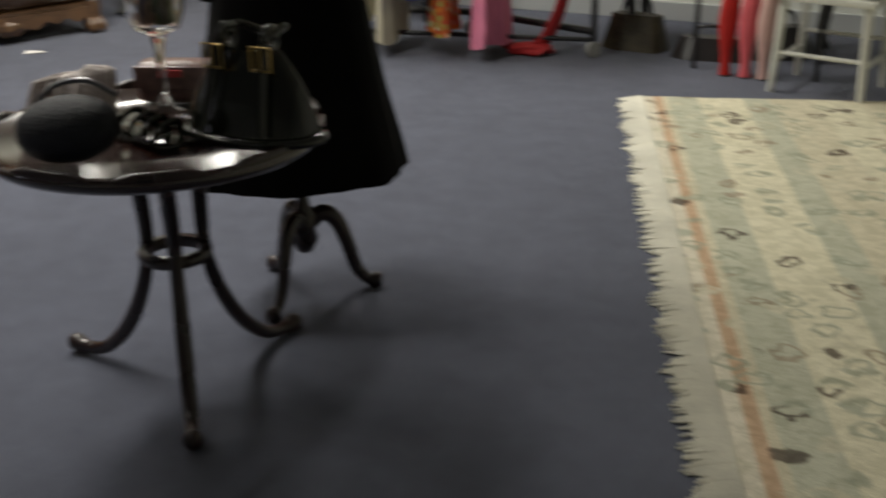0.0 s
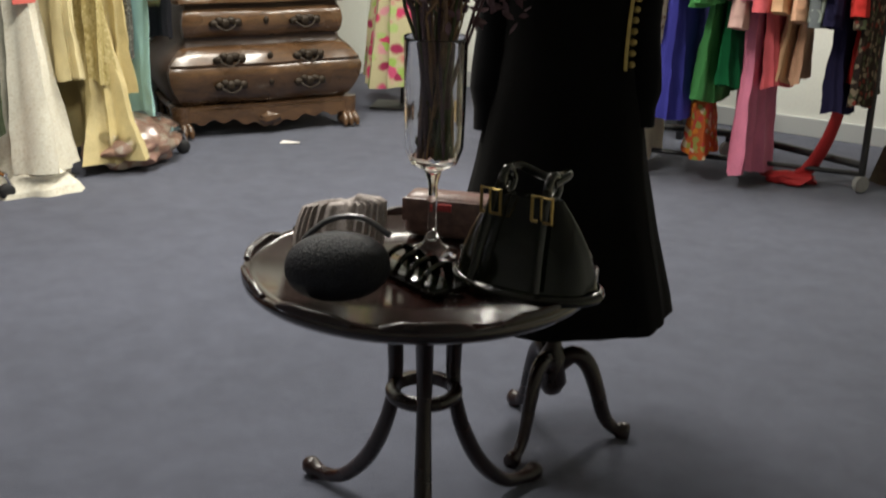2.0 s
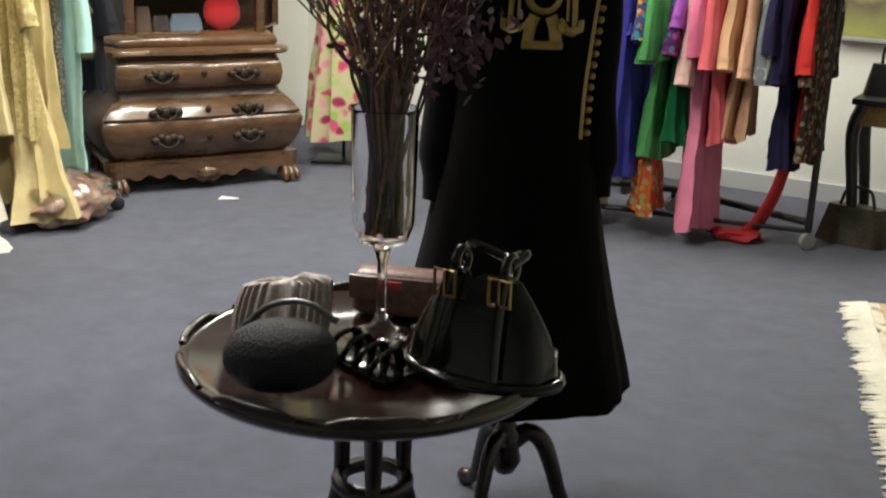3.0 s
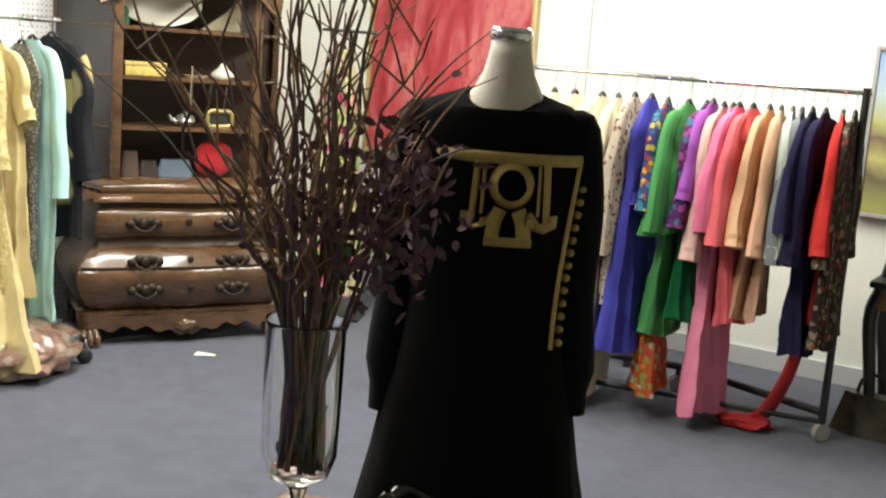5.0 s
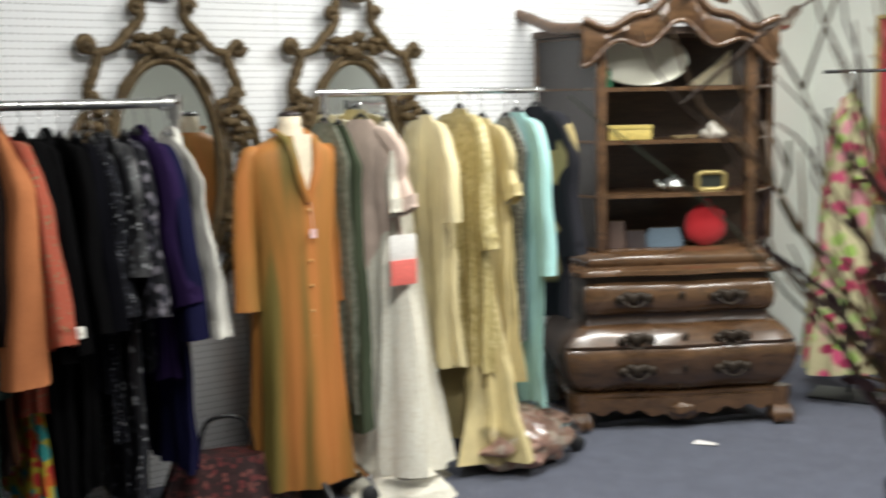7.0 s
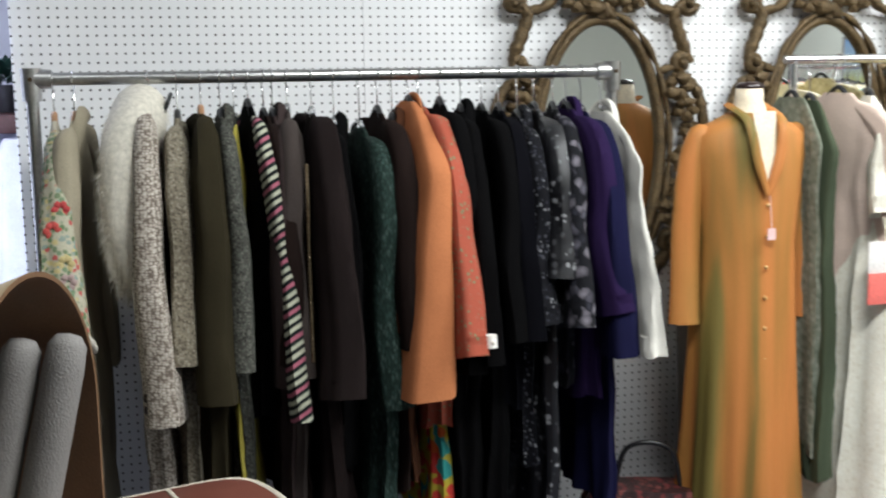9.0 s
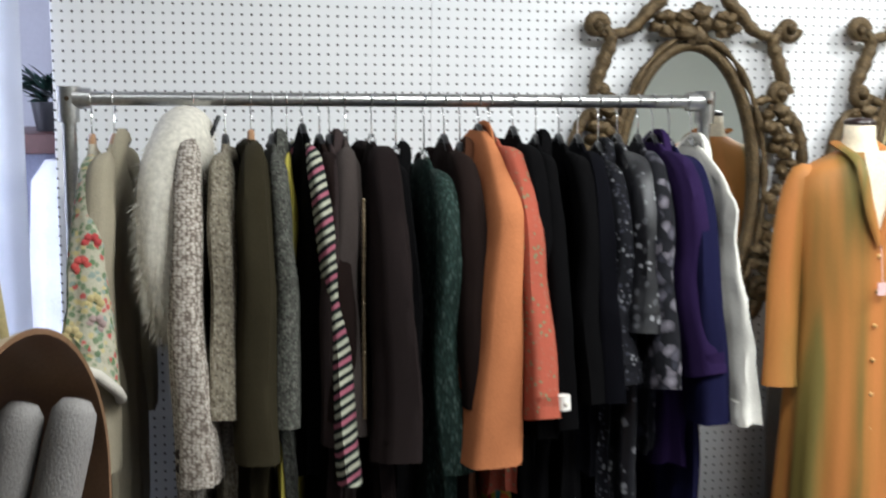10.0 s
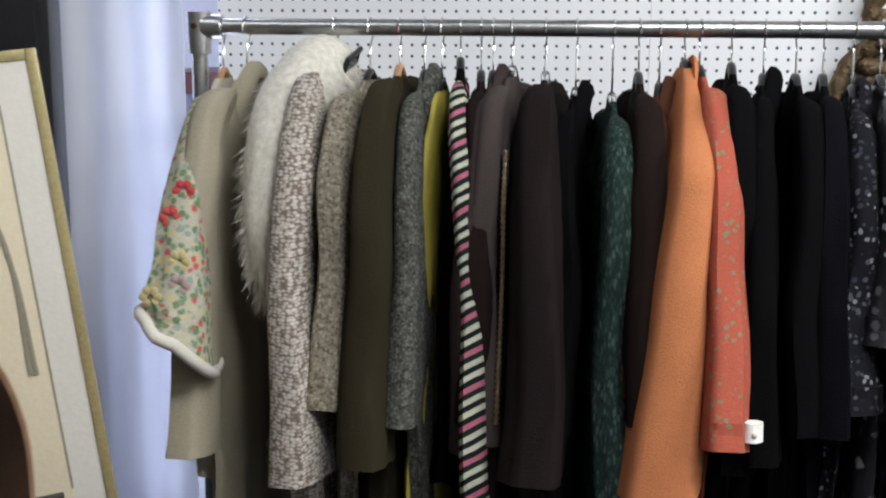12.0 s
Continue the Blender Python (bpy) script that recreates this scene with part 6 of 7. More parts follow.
rose = hang("pink_gown", "gown", at3(0.905, -8), 0.09, 1.26, 0.13, 0.04, fabric("rose_pink_satin", (0.72, 0.22, 0.34), 0.6, spec=0.3), "long rose pink gown trailing to the carpet on the rolling rack", 560, 0, 1.7, 0.2, G3, 1)
part("sash", placed(garment_body(0.045, 0.15, 0.05, 1.02, 0.05, 92, neck=0.145, slope=0.01), pose(0, 0, -0.42)), fabric("rose_sash", (0.6, 0.15, 0.26)), rose, "rose pink sash")
hang("folk_print_skirt", "skirt", at3(0.68, 5), 0.8, 0.5, 0.15, 0.05, printed("orange_folk_print", (0.45, 0.1, 0.03), [(0.62, 0.2, 0.03), (0.3, 0.3, 0.08), (0.5, 0.06, 0.05), (0.55, 0.45, 0.3)], 30, 0.5), "orange folk print skirt hanging low on the rolling rack", 561, 0, 1.3, 0.14, G3, 1)
redg = thing("red_scarf", RACK3 @ pose(1.2, 0.02, 0), "scarlet silk scarf trailing from the rack onto the carpet", "scarf")
SCARF = fabric("dark_red_silk", (0.45, 0.028, 0.03), 0.6, spec=0.3)
part("drape", tube(smooth_path([(0.11, -0.02, 0.62), (0.09, -0.02, 0.45), (0.05, -0.01, 0.25), (-0.01, 0.0, 0.1), (-0.06, 0.0, 0.04)], 18), [0.025 + 0.022 * k / 17 for k in range(18)], 14, None, 0.4), SCARF, redg)
part("pool", blob((-0.1, -0.02, 0.03), (0.12, 0.06, 0.03), None, 3, 0.4, 4), SCARF, redg)

# ---- rococo mirrors ----
MZ, MRX, MRZ = 1.19, 0.20, 0.40


def rococo_mirror(yc, label):
    """Local x out of the wall, y along it, z up."""
    g = thing("rococo_mirror", room(0.012, yc, 0), label, "mirror", "gilt mirrors")
    n = 56
    part("mirror_glass", loft([[(x, 0.0, MZ)] * n if k == 0 else [(x, MRX * 1.02 * math.cos(2 * PI * i / n), MZ + MRZ * 1.02 * math.sin(2 * PI * i / n)) for i in range(n)] for k, x in ((1, 0.0), (1, 0.012))]), MIRROR, g, smooth=False)
    el = [(0.018, (MRX + 0.012) * math.cos(2 * PI * i / n), MZ + (MRZ + 0.012) * math.sin(2 * PI * i / n)) for i in range(n + 1)]
    part("inner_frame", tube(el, 0.018, 10, None, 1.0, False), GILT, g)
    el2 = [(0.034, (MRX + 0.036) * math.cos(2 * PI * i / n), MZ + (MRZ + 0.036) * math.sin(2 * PI * i / n)) for i in range(n + 1)]
    part("outer_bead", tube(el2, [0.010 + 0.004 * math.sin(i * 1.9) for i in range(n + 1)], 8, None, 1.0, False), GILT, g)

    def scroll(pts, r, rolls=()):
        bm_ = tube(smooth_path([(0.03, y, z) for y, z in pts], 26), [0.85 * r * (0.5 + 0.5 * math.sin(PI * k / 25) + 0.13 * math.sin(k * 2.1)) for k in range(26)], 9)
        for (y, z, q, dirn) in rolls:
            sp = [(0.03 + 0.006 * k / 20, y + q * (1 - k / 26) * math.cos(dirn * k * 0.42), z + q * (1 - k / 26) * math.sin(dirn * k * 0.42)) for k in range(22)]
            tube(sp, [r * 0.75 * (1 - 0.4 * k / 22) for k in range(22)], 8, bm_)
            blob((0.045, y, z), (0.02, q * 0.55, q * 0.55), bm_, 2, 0.3, y)
        return bm_

    def leaves(spots):
        bm_ = bmesh.new()
        for k, (y, z, r) in enumerate(spots):
            for a in range(5):
                t = a * 1.257 + k
                blob((0.035 + 0.012 * (a % 2), y + r * 0.7 * math.cos(t), z + r * 0.7 * math.sin(t)), (0.018, r * 0.62, r * 0.5), bm_, 2, 0.6, k + a)
        return bm_

    for sg in (-1, 1):
        part("upper_scroll", scroll([(sg * 0.2, MZ + 0.25), (sg * 0.285, MZ + 0.285), (sg * 0.265, MZ + 0.36), (sg * 0.245, MZ + 0.43), (sg * 0.29, MZ + 0.475)], 0.026, ((sg * 0.27, MZ + 0.275, 0.03, sg), (sg * 0.29, MZ + 0.46, 0.028, -sg))), GILT, g, "carved gilt scroll")
        part("crest_arm", scroll([(sg * 0.29, MZ + 0.44), (sg * 0.2, MZ + 0.445), (sg * 0.14, MZ + 0.5), (sg * 0.085, MZ + 0.56), (sg * 0.075, MZ + 0.65), (sg * 0.02, MZ + 0.7)], 0.024, ((sg * 0.1, MZ + 0.6, 0.024, sg),)), GILT, g, "carved gilt crest arm")
        part("side_leaf", leaves([(sg * 0.262, MZ + 0.2, 0.042), (sg * 0.285, MZ + 0.13, 0.035), (sg * 0.3, MZ + 0.06, 0.03), (sg * 0.28, MZ - 0.03, 0.04), (sg * 0.27, MZ - 0.12, 0.035), (sg * 0.245, MZ - 0.2, 0.045)]), GILT, g, "carved gilt leaves")
        part("side_arc", scroll([(sg * 0.24, MZ + 0.24), (sg * 0.32, MZ + 0.2), (sg * 0.355, MZ + 0.08), (sg * 0.335, MZ - 0.05)], 0.022), GILT, g)
        part("lower_scroll", scroll([(sg * 0.26, MZ - 0.18), (sg * 0.25, MZ - 0.3), (sg * 0.18, MZ - 0.4), (sg * 0.08, MZ - 0.47), (0, MZ - 0.5)], 0.028, ((sg * 0.24, MZ - 0.3, 0.034, sg),)), GILT, g, "carved gilt scroll")
    part("crest_leaf", leaves([(0, MZ + 0.47, 0.05), (-0.09, MZ + 0.47, 0.035), (0.09, MZ + 0.47, 0.035)]), GILT, g, "carved gilt crest")
    part("crest_finial", leaves([(0, MZ + 0.7, 0.055), (-0.05, MZ + 0.75, 0.035), (0.05, MZ + 0.75, 0.035)]), GILT, g, "carved gilt finial")
    part("bottom_leaf", leaves([(0, MZ - 0.49, 0.055), (0, MZ - 0.57, 0.045), (-0.06, MZ - 0.5, 0.04), (0.06, MZ - 0.5, 0.04)]), GILT, g, "carved gilt foot leaves")
    return g


rococo_mirror(-0.125, "oval mirror in a carved gilt scroll frame beside the coat rack")
rococo_mirror(0.675, "oval mirror in a carved gilt scroll frame behind the gown rack")

# ---- orange dress on its form ----
OF = room(0.47, 0.15, 0, 90)
CREAM_PLASTIC = surface("cream_form_cover", (0.72, 0.62, 0.46), 0.6)
pieces = [(loft([oval(rx, ry, z, 28) for rx, ry, z in ((0.038, 0.038, 1.395), (0.04, 0.04, 1.36), (0.05, 0.05, 1.325), (0.075, 0.06, 1.3), (0.13, 0.07, 1.265), (0.14, 0.085, 1.15), (0.11, 0.075, 0.98), (0.14, 0.09, 0.85), (0.1, 0.08, 0.78))]), CREAM_PLASTIC),
          (lathe([(0.0, 1.41), (0.03, 1.408), (0.04, 1.398), (0.038, 1.39), (0, 1.39)], 24, None, False), MAHOGANY),
          (lathe([(0.014, 0.8), (0.014, 0.2), (0.03, 0.18), (0.03, 0.14), (0, 0.13)], 14), BLACK_METAL)]
for a in (30, 150, 270):
    a = radians(a)
    pieces.append((tube(smooth_path([(0.02 * math.cos(a), 0.02 * math.sin(a), 0.16), (0.16 * math.cos(a), 0.16 * math.sin(a), 0.1), (0.27 * math.cos(a), 0.27 * math.sin(a), 0.014)], 10), 0.013, 8), BLACK_METAL))
multi("dress_form", pieces, OF, "cream dress form on a black tripod beside the mirror", "mannequin")


def fold_shaded_orange():
    m, N, L, P = nodes_of("orange_silk_fold_shade")
    v = coords(N, L, (7, 7, 0.7))
    a = noise_of(N, L, v, 1.1, 3, 0.5, 0.4)
    f = noise_of(N, L, coords(N, L), 450, 2)
    # olive streaks put the shading of the folds into the colour
    c = ramp(N, L, a, [(0.36, (0.17, 0.13, 0.03)), (0.47, (0.38, 0.165, 0.036)), (0.6, (0.5, 0.185, 0.046))])
    L.new(mix(N, L, 0.25, c, ramp(N, L, f, [(0.3, (0.4, 0.4, 0.4)), (0.7, (1, 1, 1))]), "MULTIPLY"), P.inputs["Base Color"])
    P.inputs["Roughness"].default_value, P.inputs["Specular IOR Level"].default_value = 0.6, 0.3
    bump(N, L, P, f, 0.3, 0.003)
    return m


ORANGE = fold_shaded_orange()
od = thing("orange_coat_dress", OF, "long orange silk coat dress worn by the cream dress form", "dress")
oprof = [(0.055, 0.058, 1.325), (0.09, 0.068, 1.31), (0.14, 0.08, 1.29), (0.178, 0.088, 1.262), (0.184, 0.096, 1.2), (0.168, 0.108, 1.1), (0.155, 0.105, 0.95), (0.165, 0.11, 0.8), (0.172, 0.12, 0.6), (0.18, 0.132, 0.4), (0.192, 0.145, 0.2), (0.198, 0.15, 0.09), (0.18, 0.13, 0.092)]
part("robe", loft([oval(rx * 0.94, ry, z, 84, 7, 0.085 * max(0, 1.0 - z), 0.4, sq=0.9) for rx, ry, z in oprof], False), ORANGE, od)
for sg in (-1, 1):
    pts = smooth_path([(sg * 0.115, 0, 1.282), (sg * 0.15, 0, 1.24), (sg * 0.172, 0, 1.16), (sg * 0.187, 0.0, 1.0), (sg * 0.192, -0.01, 0.85), (sg * 0.196, -0.02, 0.725)], 16)
    part("sleeve", tube(pts, [0.012, 0.036, 0.047] + [0.046] * 5 + [0.044] * 6 + [0.046, 0.048], 20, None, 0.72), ORANGE, od)
fr = lambda x, z, o=0.006: (x, -0.108 * (1 - (abs(x) / 0.19) ** 2) ** 0.5 - o + (0.02 if z > 1.25 else 0), z)
part("inset_vee", loft([[fr(-0.036, 1.33, 0.0), fr(0.036, 1.33, 0.0)], [fr(-0.024, 1.22, 0.004), fr(0.024, 1.22, 0.004)], [fr(-0.002, 1.115, 0.008), fr(0.002, 1.115, 0.008)]], False, None, False), CREAM_PLASTIC, od)
for sg in (-1, 1):
    part("lapel", tube(smooth_path([(sg * 0.055, 0.02, 1.345), fr(sg * 0.052, 1.3, 0.012), fr(sg * 0.034, 1.2, 0.012), fr(0, 1.1, 0.012)], 14), [0.007] * 10 + [0.007, 0.006, 0.005, 0.004], 8, None, 2.2), ORANGE, od, "shawl lapel")
for k in range(11):
    z = 1.07 - 0.088 * k
    part("button", blob((0.004, -0.112 - 0.02 * max(0, (0.8 - z)) - 0.004, z), (0.0065, 0.004, 0.0065), None, 1, 0), surface("amber_button", (0.5, 0.3, 0.1), 0.3), od)
pt = thing("price_tag", OF @ pose(0.012, -0.125, 0.985), "white and red price tag on the orange dress", "tag")
part("card", box(-0.012, 0.012, -0.001, 0.001, -0.012, 0.02, 0), surface("pink_white_card", (0.75, 0.5, 0.48), 0.6), pt)
part("string", tube([(0, 0, 0.02), (-0.004, 0.01, 0.12)], 0.0012, 5), MATS["pink_white_card"], pt)
# grey sheet put where the orange dress shades the pegboard
pan = thing("grey_board", room(0.1, 0.19, 0, 0, 0, -3), "plain grey sheet standing in for the dress shadow on the pegboard", "board")
part("board", box(-0.008, 0.008, -0.05, 0.16, 0.0, 0.68, 0.003), surface("dress_shadow_grey", (0.22, 0.21, 0.2), 0.8), pan)
hb = thing("woven_handbag", room(0.42, -0.12, 0, 70), "dark red woven handbag standing on the carpet by the pegboard", "handbag")
part("body", loft([oval(0.25 * (1 - 0.3 * f), 0.13 * (1 - 0.5 * f), 0.001 + 0.22 * f, 40, 9, 0.05, 1, sq=0.7) for f in (0, 0.1, 0.3, 0.6, 0.85, 1)]), printed("red_black_weave", (0.03, 0.012, 0.012), [(0.16, 0.03, 0.03), (0.05, 0.02, 0.02), (0.2, 0.06, 0.05)], 45, 0.45, 0.4, 0.5), hb)
part("handle", tube(smooth_path([(-0.1, 0, 0.21), (-0.06, -0.01, 0.34), (0.06, -0.01, 0.34), (0.1, 0, 0.21)], 20), 0.008, 8), LEATHER_BLACK, hb)

# ---- back wall ----
paint = thing("abstract_painting", room(0.42, 3.655, 0.84), "large red abstract painting in a gilt frame on the wall", "painting")
part("canvas", box(0.025, 1.085, -0.03, -0.005, 0.02, 0.97, 0.002), painting_material("red_abstract_canvas", [(0.2, 0.03, 0.035), (0.42, 0.045, 0.06), (0.5, 0.085, 0.11), (0.6, 0.2, 0.22), (0.55, 0.24, 0.1)], 3.0, (1.6, 1, 0.5)), paint, smooth=False)
for x0, x1, z0, z1 in ((0, 0.025, 0, 0.99), (1.085, 1.11, 0, 0.99), (0.025, 1.085, 0, 0.02), (0.025, 1.085, 0.97, 0.99)):
    part("frame_rail", box(x0, x1, -0.045, -0.003, z0, z1, 0.003), surface("pale_gilt_frame", (0.55, 0.43, 0.2), 0.35, 0.4), paint)
land = thing("landscape_painting", room(3.32, 3.655, 0.84), "green and blue landscape painting hanging on the back wall", "painting")
part("canvas", box(0.02, 1.0, -0.03, -0.005, 0.02, 0.78, 0.002), landscape_material(), land, smooth=False)
for x0, x1, z0, z1 in ((0, 0.02, 0, 0.8), (1.0, 1.02, 0, 0.8), (0.02, 1.0, 0, 0.02), (0.02, 1.0, 0.78, 0.8)):
    part("frame_rail", box(x0, x1, -0.04, -0.003, z0, z1, 0.003), surface("grey_frame", (0.3, 0.3, 0.3), 0.5), land)

FLORAL = printed("pink_green_floral", (0.55, 0.5, 0.3), [(0.62, 0.07, 0.16), (0.34, 0.5, 0.12), (0.62, 0.1, 0.2), (0.42, 0.55, 0.2), (0.68, 0.3, 0.34), (0.36, 0.04, 0.1)], 15, 0.5, soft=0.12)
st = thing("garment_stand", pose(-2.86, 6.88, 0, 0, 0, 20), "slim black garment stand beside the cabinet", "stand")
part("post", tube([(0.0, 0.06, 0.0), (0.0, 0.06, 1.54)], 0.01, 10), BLACK_METAL, st)
part("arm", tube([(-0.14, 0, 1.53), (0.16, 0, 1.53)], 0.008, 8), BLACK_METAL, st)
part("link", tube([(0, 0.06, 1.53), (0, 0.0, 1.53)], 0.008, 8), BLACK_METAL, st)
part("foot", box(-0.16, 0.16, -0.1, 0.14, 0, 0.012, 0.004), BLACK_METAL, st)
hang("floral_dress", "dress", pose(-2.88, 6.88, 1.515, 0, 0, 40), 0.08, 1.28, 0.2, 0.12, FLORAL, "bright pink and green flowered dress on the garment stand", 600, 0.3, 1.3, 0.12, "", 1)
crate = thing("cardboard_box", pose(-1.95, 6.85, 0, 0, 0, 12), "open yellow-brown cardboard box on the carpet by the back wall", "box")
part("carton", box(-0.2, 0.2, -0.15, 0.15, 0, 0.24, 0.004), surface("cardboard", (0.45, 0.32, 0.14), 0.85, big=8), crate)
for sg in (-1, 1):
    part("flap", placed(box(-0.2, 0.2, 0, 0.13, 0, 0.005, 0.001), pose(0, sg * 0.15, 0.24, 40, 0, 0 if sg > 0 else 180)), MATS["cardboard"], crate)
cl = thing("folded_clothes", pose(-1.95, 6.85, 0.241, 0, 0, 12), "folded orange and white clothes heaped on the box", "clothes")
part("orange_piece", blob((-0.05, 0, 0.06), (0.14, 0.11, 0.06), None, 3, 0.4, 3), printed("rust_print", (0.4, 0.1, 0.04), [(0.5, 0.16, 0.05), (0.3, 0.07, 0.04)], 40, 0.5), cl)
part("white_piece", blob((0.06, 0, 0.14), (0.11, 0.1, 0.05), None, 3, 0.4, 6), fabric("white_linen", (0.65, 0.65, 0.63)), cl)
cab = thing("low_display_shelf", pose(-1.55, 7.2, 0, 0, 0, -5), "low dark display shelf with bottles against the back wall", "shelf")
for z in (0.32, 0.66):
    part("shelf", box(-0.9, 0.35, -0.16, 0.16, z, z + 0.03, 0.004), BLACK_METAL, cab)
for x in (-0.87, 0.32):
    part("side_panel", box(x, x + 0.03, -0.16, 0.16, 0, 0.66, 0.003), BLACK_METAL, cab)
rng = random.Random(3)
for k in range(9):
    bt = thing("glass_bottle", pose(-1.55, 7.2, 0.69, 0, 0, -5) @ pose(-0.8 + 0.12 * k, rng.uniform(-0.08, 0.08), 0), "small shiny bottle on the low display shelf", "bottle", "bottles on the display shelf")
    h = rng.uniform(0.1, 0.2)
    part("flask", lathe([(0.0, 0.0005), (0.03, 0.001), (0.032, h * 0.5), (0.012, h * 0.7), (0.012, h * 0.9), (0, h * 0.9)], 16, None, False), (surface("silver_bottle", (0.6, 0.6, 0.62), 0.2, 0.8), GLASS, surface("white_ceramic", (0.7, 0.7, 0.7), 0.2))[k % 3], bt)
    part("stopper", blob((0, 0, h * 0.95), (0.013, 0.013, 0.016), None, 1, 0.1), MATS["silver_bottle"], bt)

# ---- console with bags, white chair ----
con = thing("console_table", pose(0.38, 6.82, 0, 0, 0, -5), "black and gold painted console table with curved legs", "table")
part("tabletop", box(-0.5, 0.5, -0.18, 0.18, 0.63, 0.66, 0.008), LEATHER_BLACK, con)
part("apron_rail", box(-0.46, 0.46, -0.165, -0.15, 0.54, 0.629, 0.004), surface("gold_painted_wood", (0.3, 0.2, 0.07), 0.4, 0.3, 0.5, 18, 90), con, "gold painted apron")
for x in (-0.45, 0.45):
    for y in (-0.14, 0.14):
        sg = 1 if x > 0 else -1
        part("leg", tube(smooth_path([(x, y, 0.63), (x + sg * 0.035, y, 0.5), (x + sg * 0.005, y, 0.25), (x - sg * 0.01, y, 0.08), (x + sg * 0.02, y, 0.012)], 16), [0.034 - 0.016 * k / 15 for k in range(16)], 10), BLACK_METAL, con)
for k, (x, w, h, c) in enumerate(((-0.36, 0.13, 0.14, LEATHER_BLACK), (-0.08, 0.12, 0.13, PATENT), (0.2, 0.13, 0.16, LEATHER_BLACK))):
    b_ = thing("leather_handbag", pose(0.38, 6.82, 0.66, 0, 0, -5) @ pose(x, 0, 0), "structured black leather handbag standing on the console", "handbag", "handbags on the console")
    part("body", loft([oval(w * (1 - 0.2 * f), 0.06 * (1 - 0.55 * f), 0.001 + h * f, 32, sq=0.6) for f in (0, 0.08, 0.4, 0.8, 1)]), c, b_)
    part("handle", tube(smooth_path([(-w * 0.5, 0, h * 0.95), (-w * 0.4, 0, h * 1.6), (w * 0.4, 0, h * 1.6), (w * 0.5, 0, h * 0.95)], 18), 0.007, 8), c, b_)
    part("clasp", box(-0.025, 0.025, -0.05, -0.035, h * 0.6, h * 0.75, 0.004), CHROME, b_)
for k, (x, y, w, h, c, lb) in enumerate(((-0.05, 6.72, 0.16, 0.17, surface("black_gold_brocade", (0.05, 0.04, 0.02), 0.4, 0.2, 0.8, 30, 90), "black and gold brocade handbag on the carpet"), (0.32, 6.62, 0.18, 0.1, LEATHER_BLACK, "flat black leather handbag on the carpet"), (0.62, 6.72, 0.17, 0.15, LEATHER_BLACK, "soft black leather handbag on the carpet"))):
    b_ = thing("floor_handbag", pose(x, y, 0, 0, 0, -12 + 14 * k), lb, "handbag")
    part("body", loft([oval(w * (1 - 0.25 * f), 0.09 * (1 - 0.5 * f), 0.001 + h * f, 36, 6, 0.04, k, sq=0.65) for f in (0, 0.08, 0.4, 0.8, 1)]), c, b_)
    part("handle", tube(smooth_path([(-w * 0.5, 0, h * 0.95), (-w * 0.3, 0, h * 1.45), (w * 0.3, 0, h * 1.45), (w * 0.5, 0, h * 0.95)], 18), 0.008, 8), LEATHER_BLACK, b_)
WHITE_PAINT = surface("chalky_white_paint", (0.62, 0.62, 0.56), 0.55)
ch = thing("white_chair", pose(0.85, 6.18, 0, 0, 0, -18), "white painted wooden chair with a pale seat cushion", "chair")
for x in (-0.19, 0.19):
    for y in (-0.17, 0.17):
        part("leg", tube([(x, y, 0.0), (x * 0.95, y * 0.95, 0.2), (x * 0.92, y * 0.92, 0.4 if y < 0 else 0.85)], [0.014, 0.017, 0.02], 10), WHITE_PAINT, ch)
part("seat", box(-0.21, 0.21, -0.2, 0.2, 0.395, 0.425, 0.008), WHITE_PAINT, ch)
part("cushion", box(-0.19, 0.19, -0.18, 0.17, 0.426, 0.475, 0.02, seg=4), fabric("pale_grey_linen", (0.5, 0.51, 0.47)), ch)
for z in (0.17, 0.21):
    part("stretcher", tube([(-0.18, -0.16 if z < 0.2 else 0.16, z), (0.18, -0.16 if z < 0.2 else 0.16, z)], 0.01, 8), WHITE_PAINT, ch)
for x in (-0.18, 0.18):
    part("side_stretcher", tube([(x, -0.165, 0.14), (x, 0.165, 0.14)], 0.01, 8), WHITE_PAINT, ch)
for z in (0.6, 0.72, 0.83):
    part("back_slat", box(-0.17, 0.17, 0.148, 0.165, z - 0.03, z + 0.02, 0.005), WHITE_PAINT, ch)
sc = thing("pink_drape", pose(0.46, 6.28, 0, 0, 0, -10), "red and pink fabric hanging down to the carpet beside the chair", "fabric")
for k, (x, c) in enumerate(((-0.05, RED), (0.04, CORAL), (0.12, PALEPINK))):
    part("fold", tube(smooth_path([(x, 0.08, 0.95), (x + 0.01, 0.05, 0.6), (x - 0.01, 0.03, 0.25), (x, 0.0, 0.005)], 16), [0.035 + 0.012 * math.sin(q * 0.8) for q in range(16)], 12, None, 0.7), c, sc)
rail = thing("valet_rail", pose(0.46, 6.36, 0, 0, 0, -10), "thin black valet rail standing behind the chair", "rail")
part("bar", tube([(-0.2, 0, 0.97), (0.35, 0, 0.97)], 0.012, 8), BLACK_METAL, rail)
for x in (-0.2, 0.35):
    part("post", tube([(x, 0, 0), (x, 0, 0.975)], 0.012, 8), BLACK_METAL, rail)

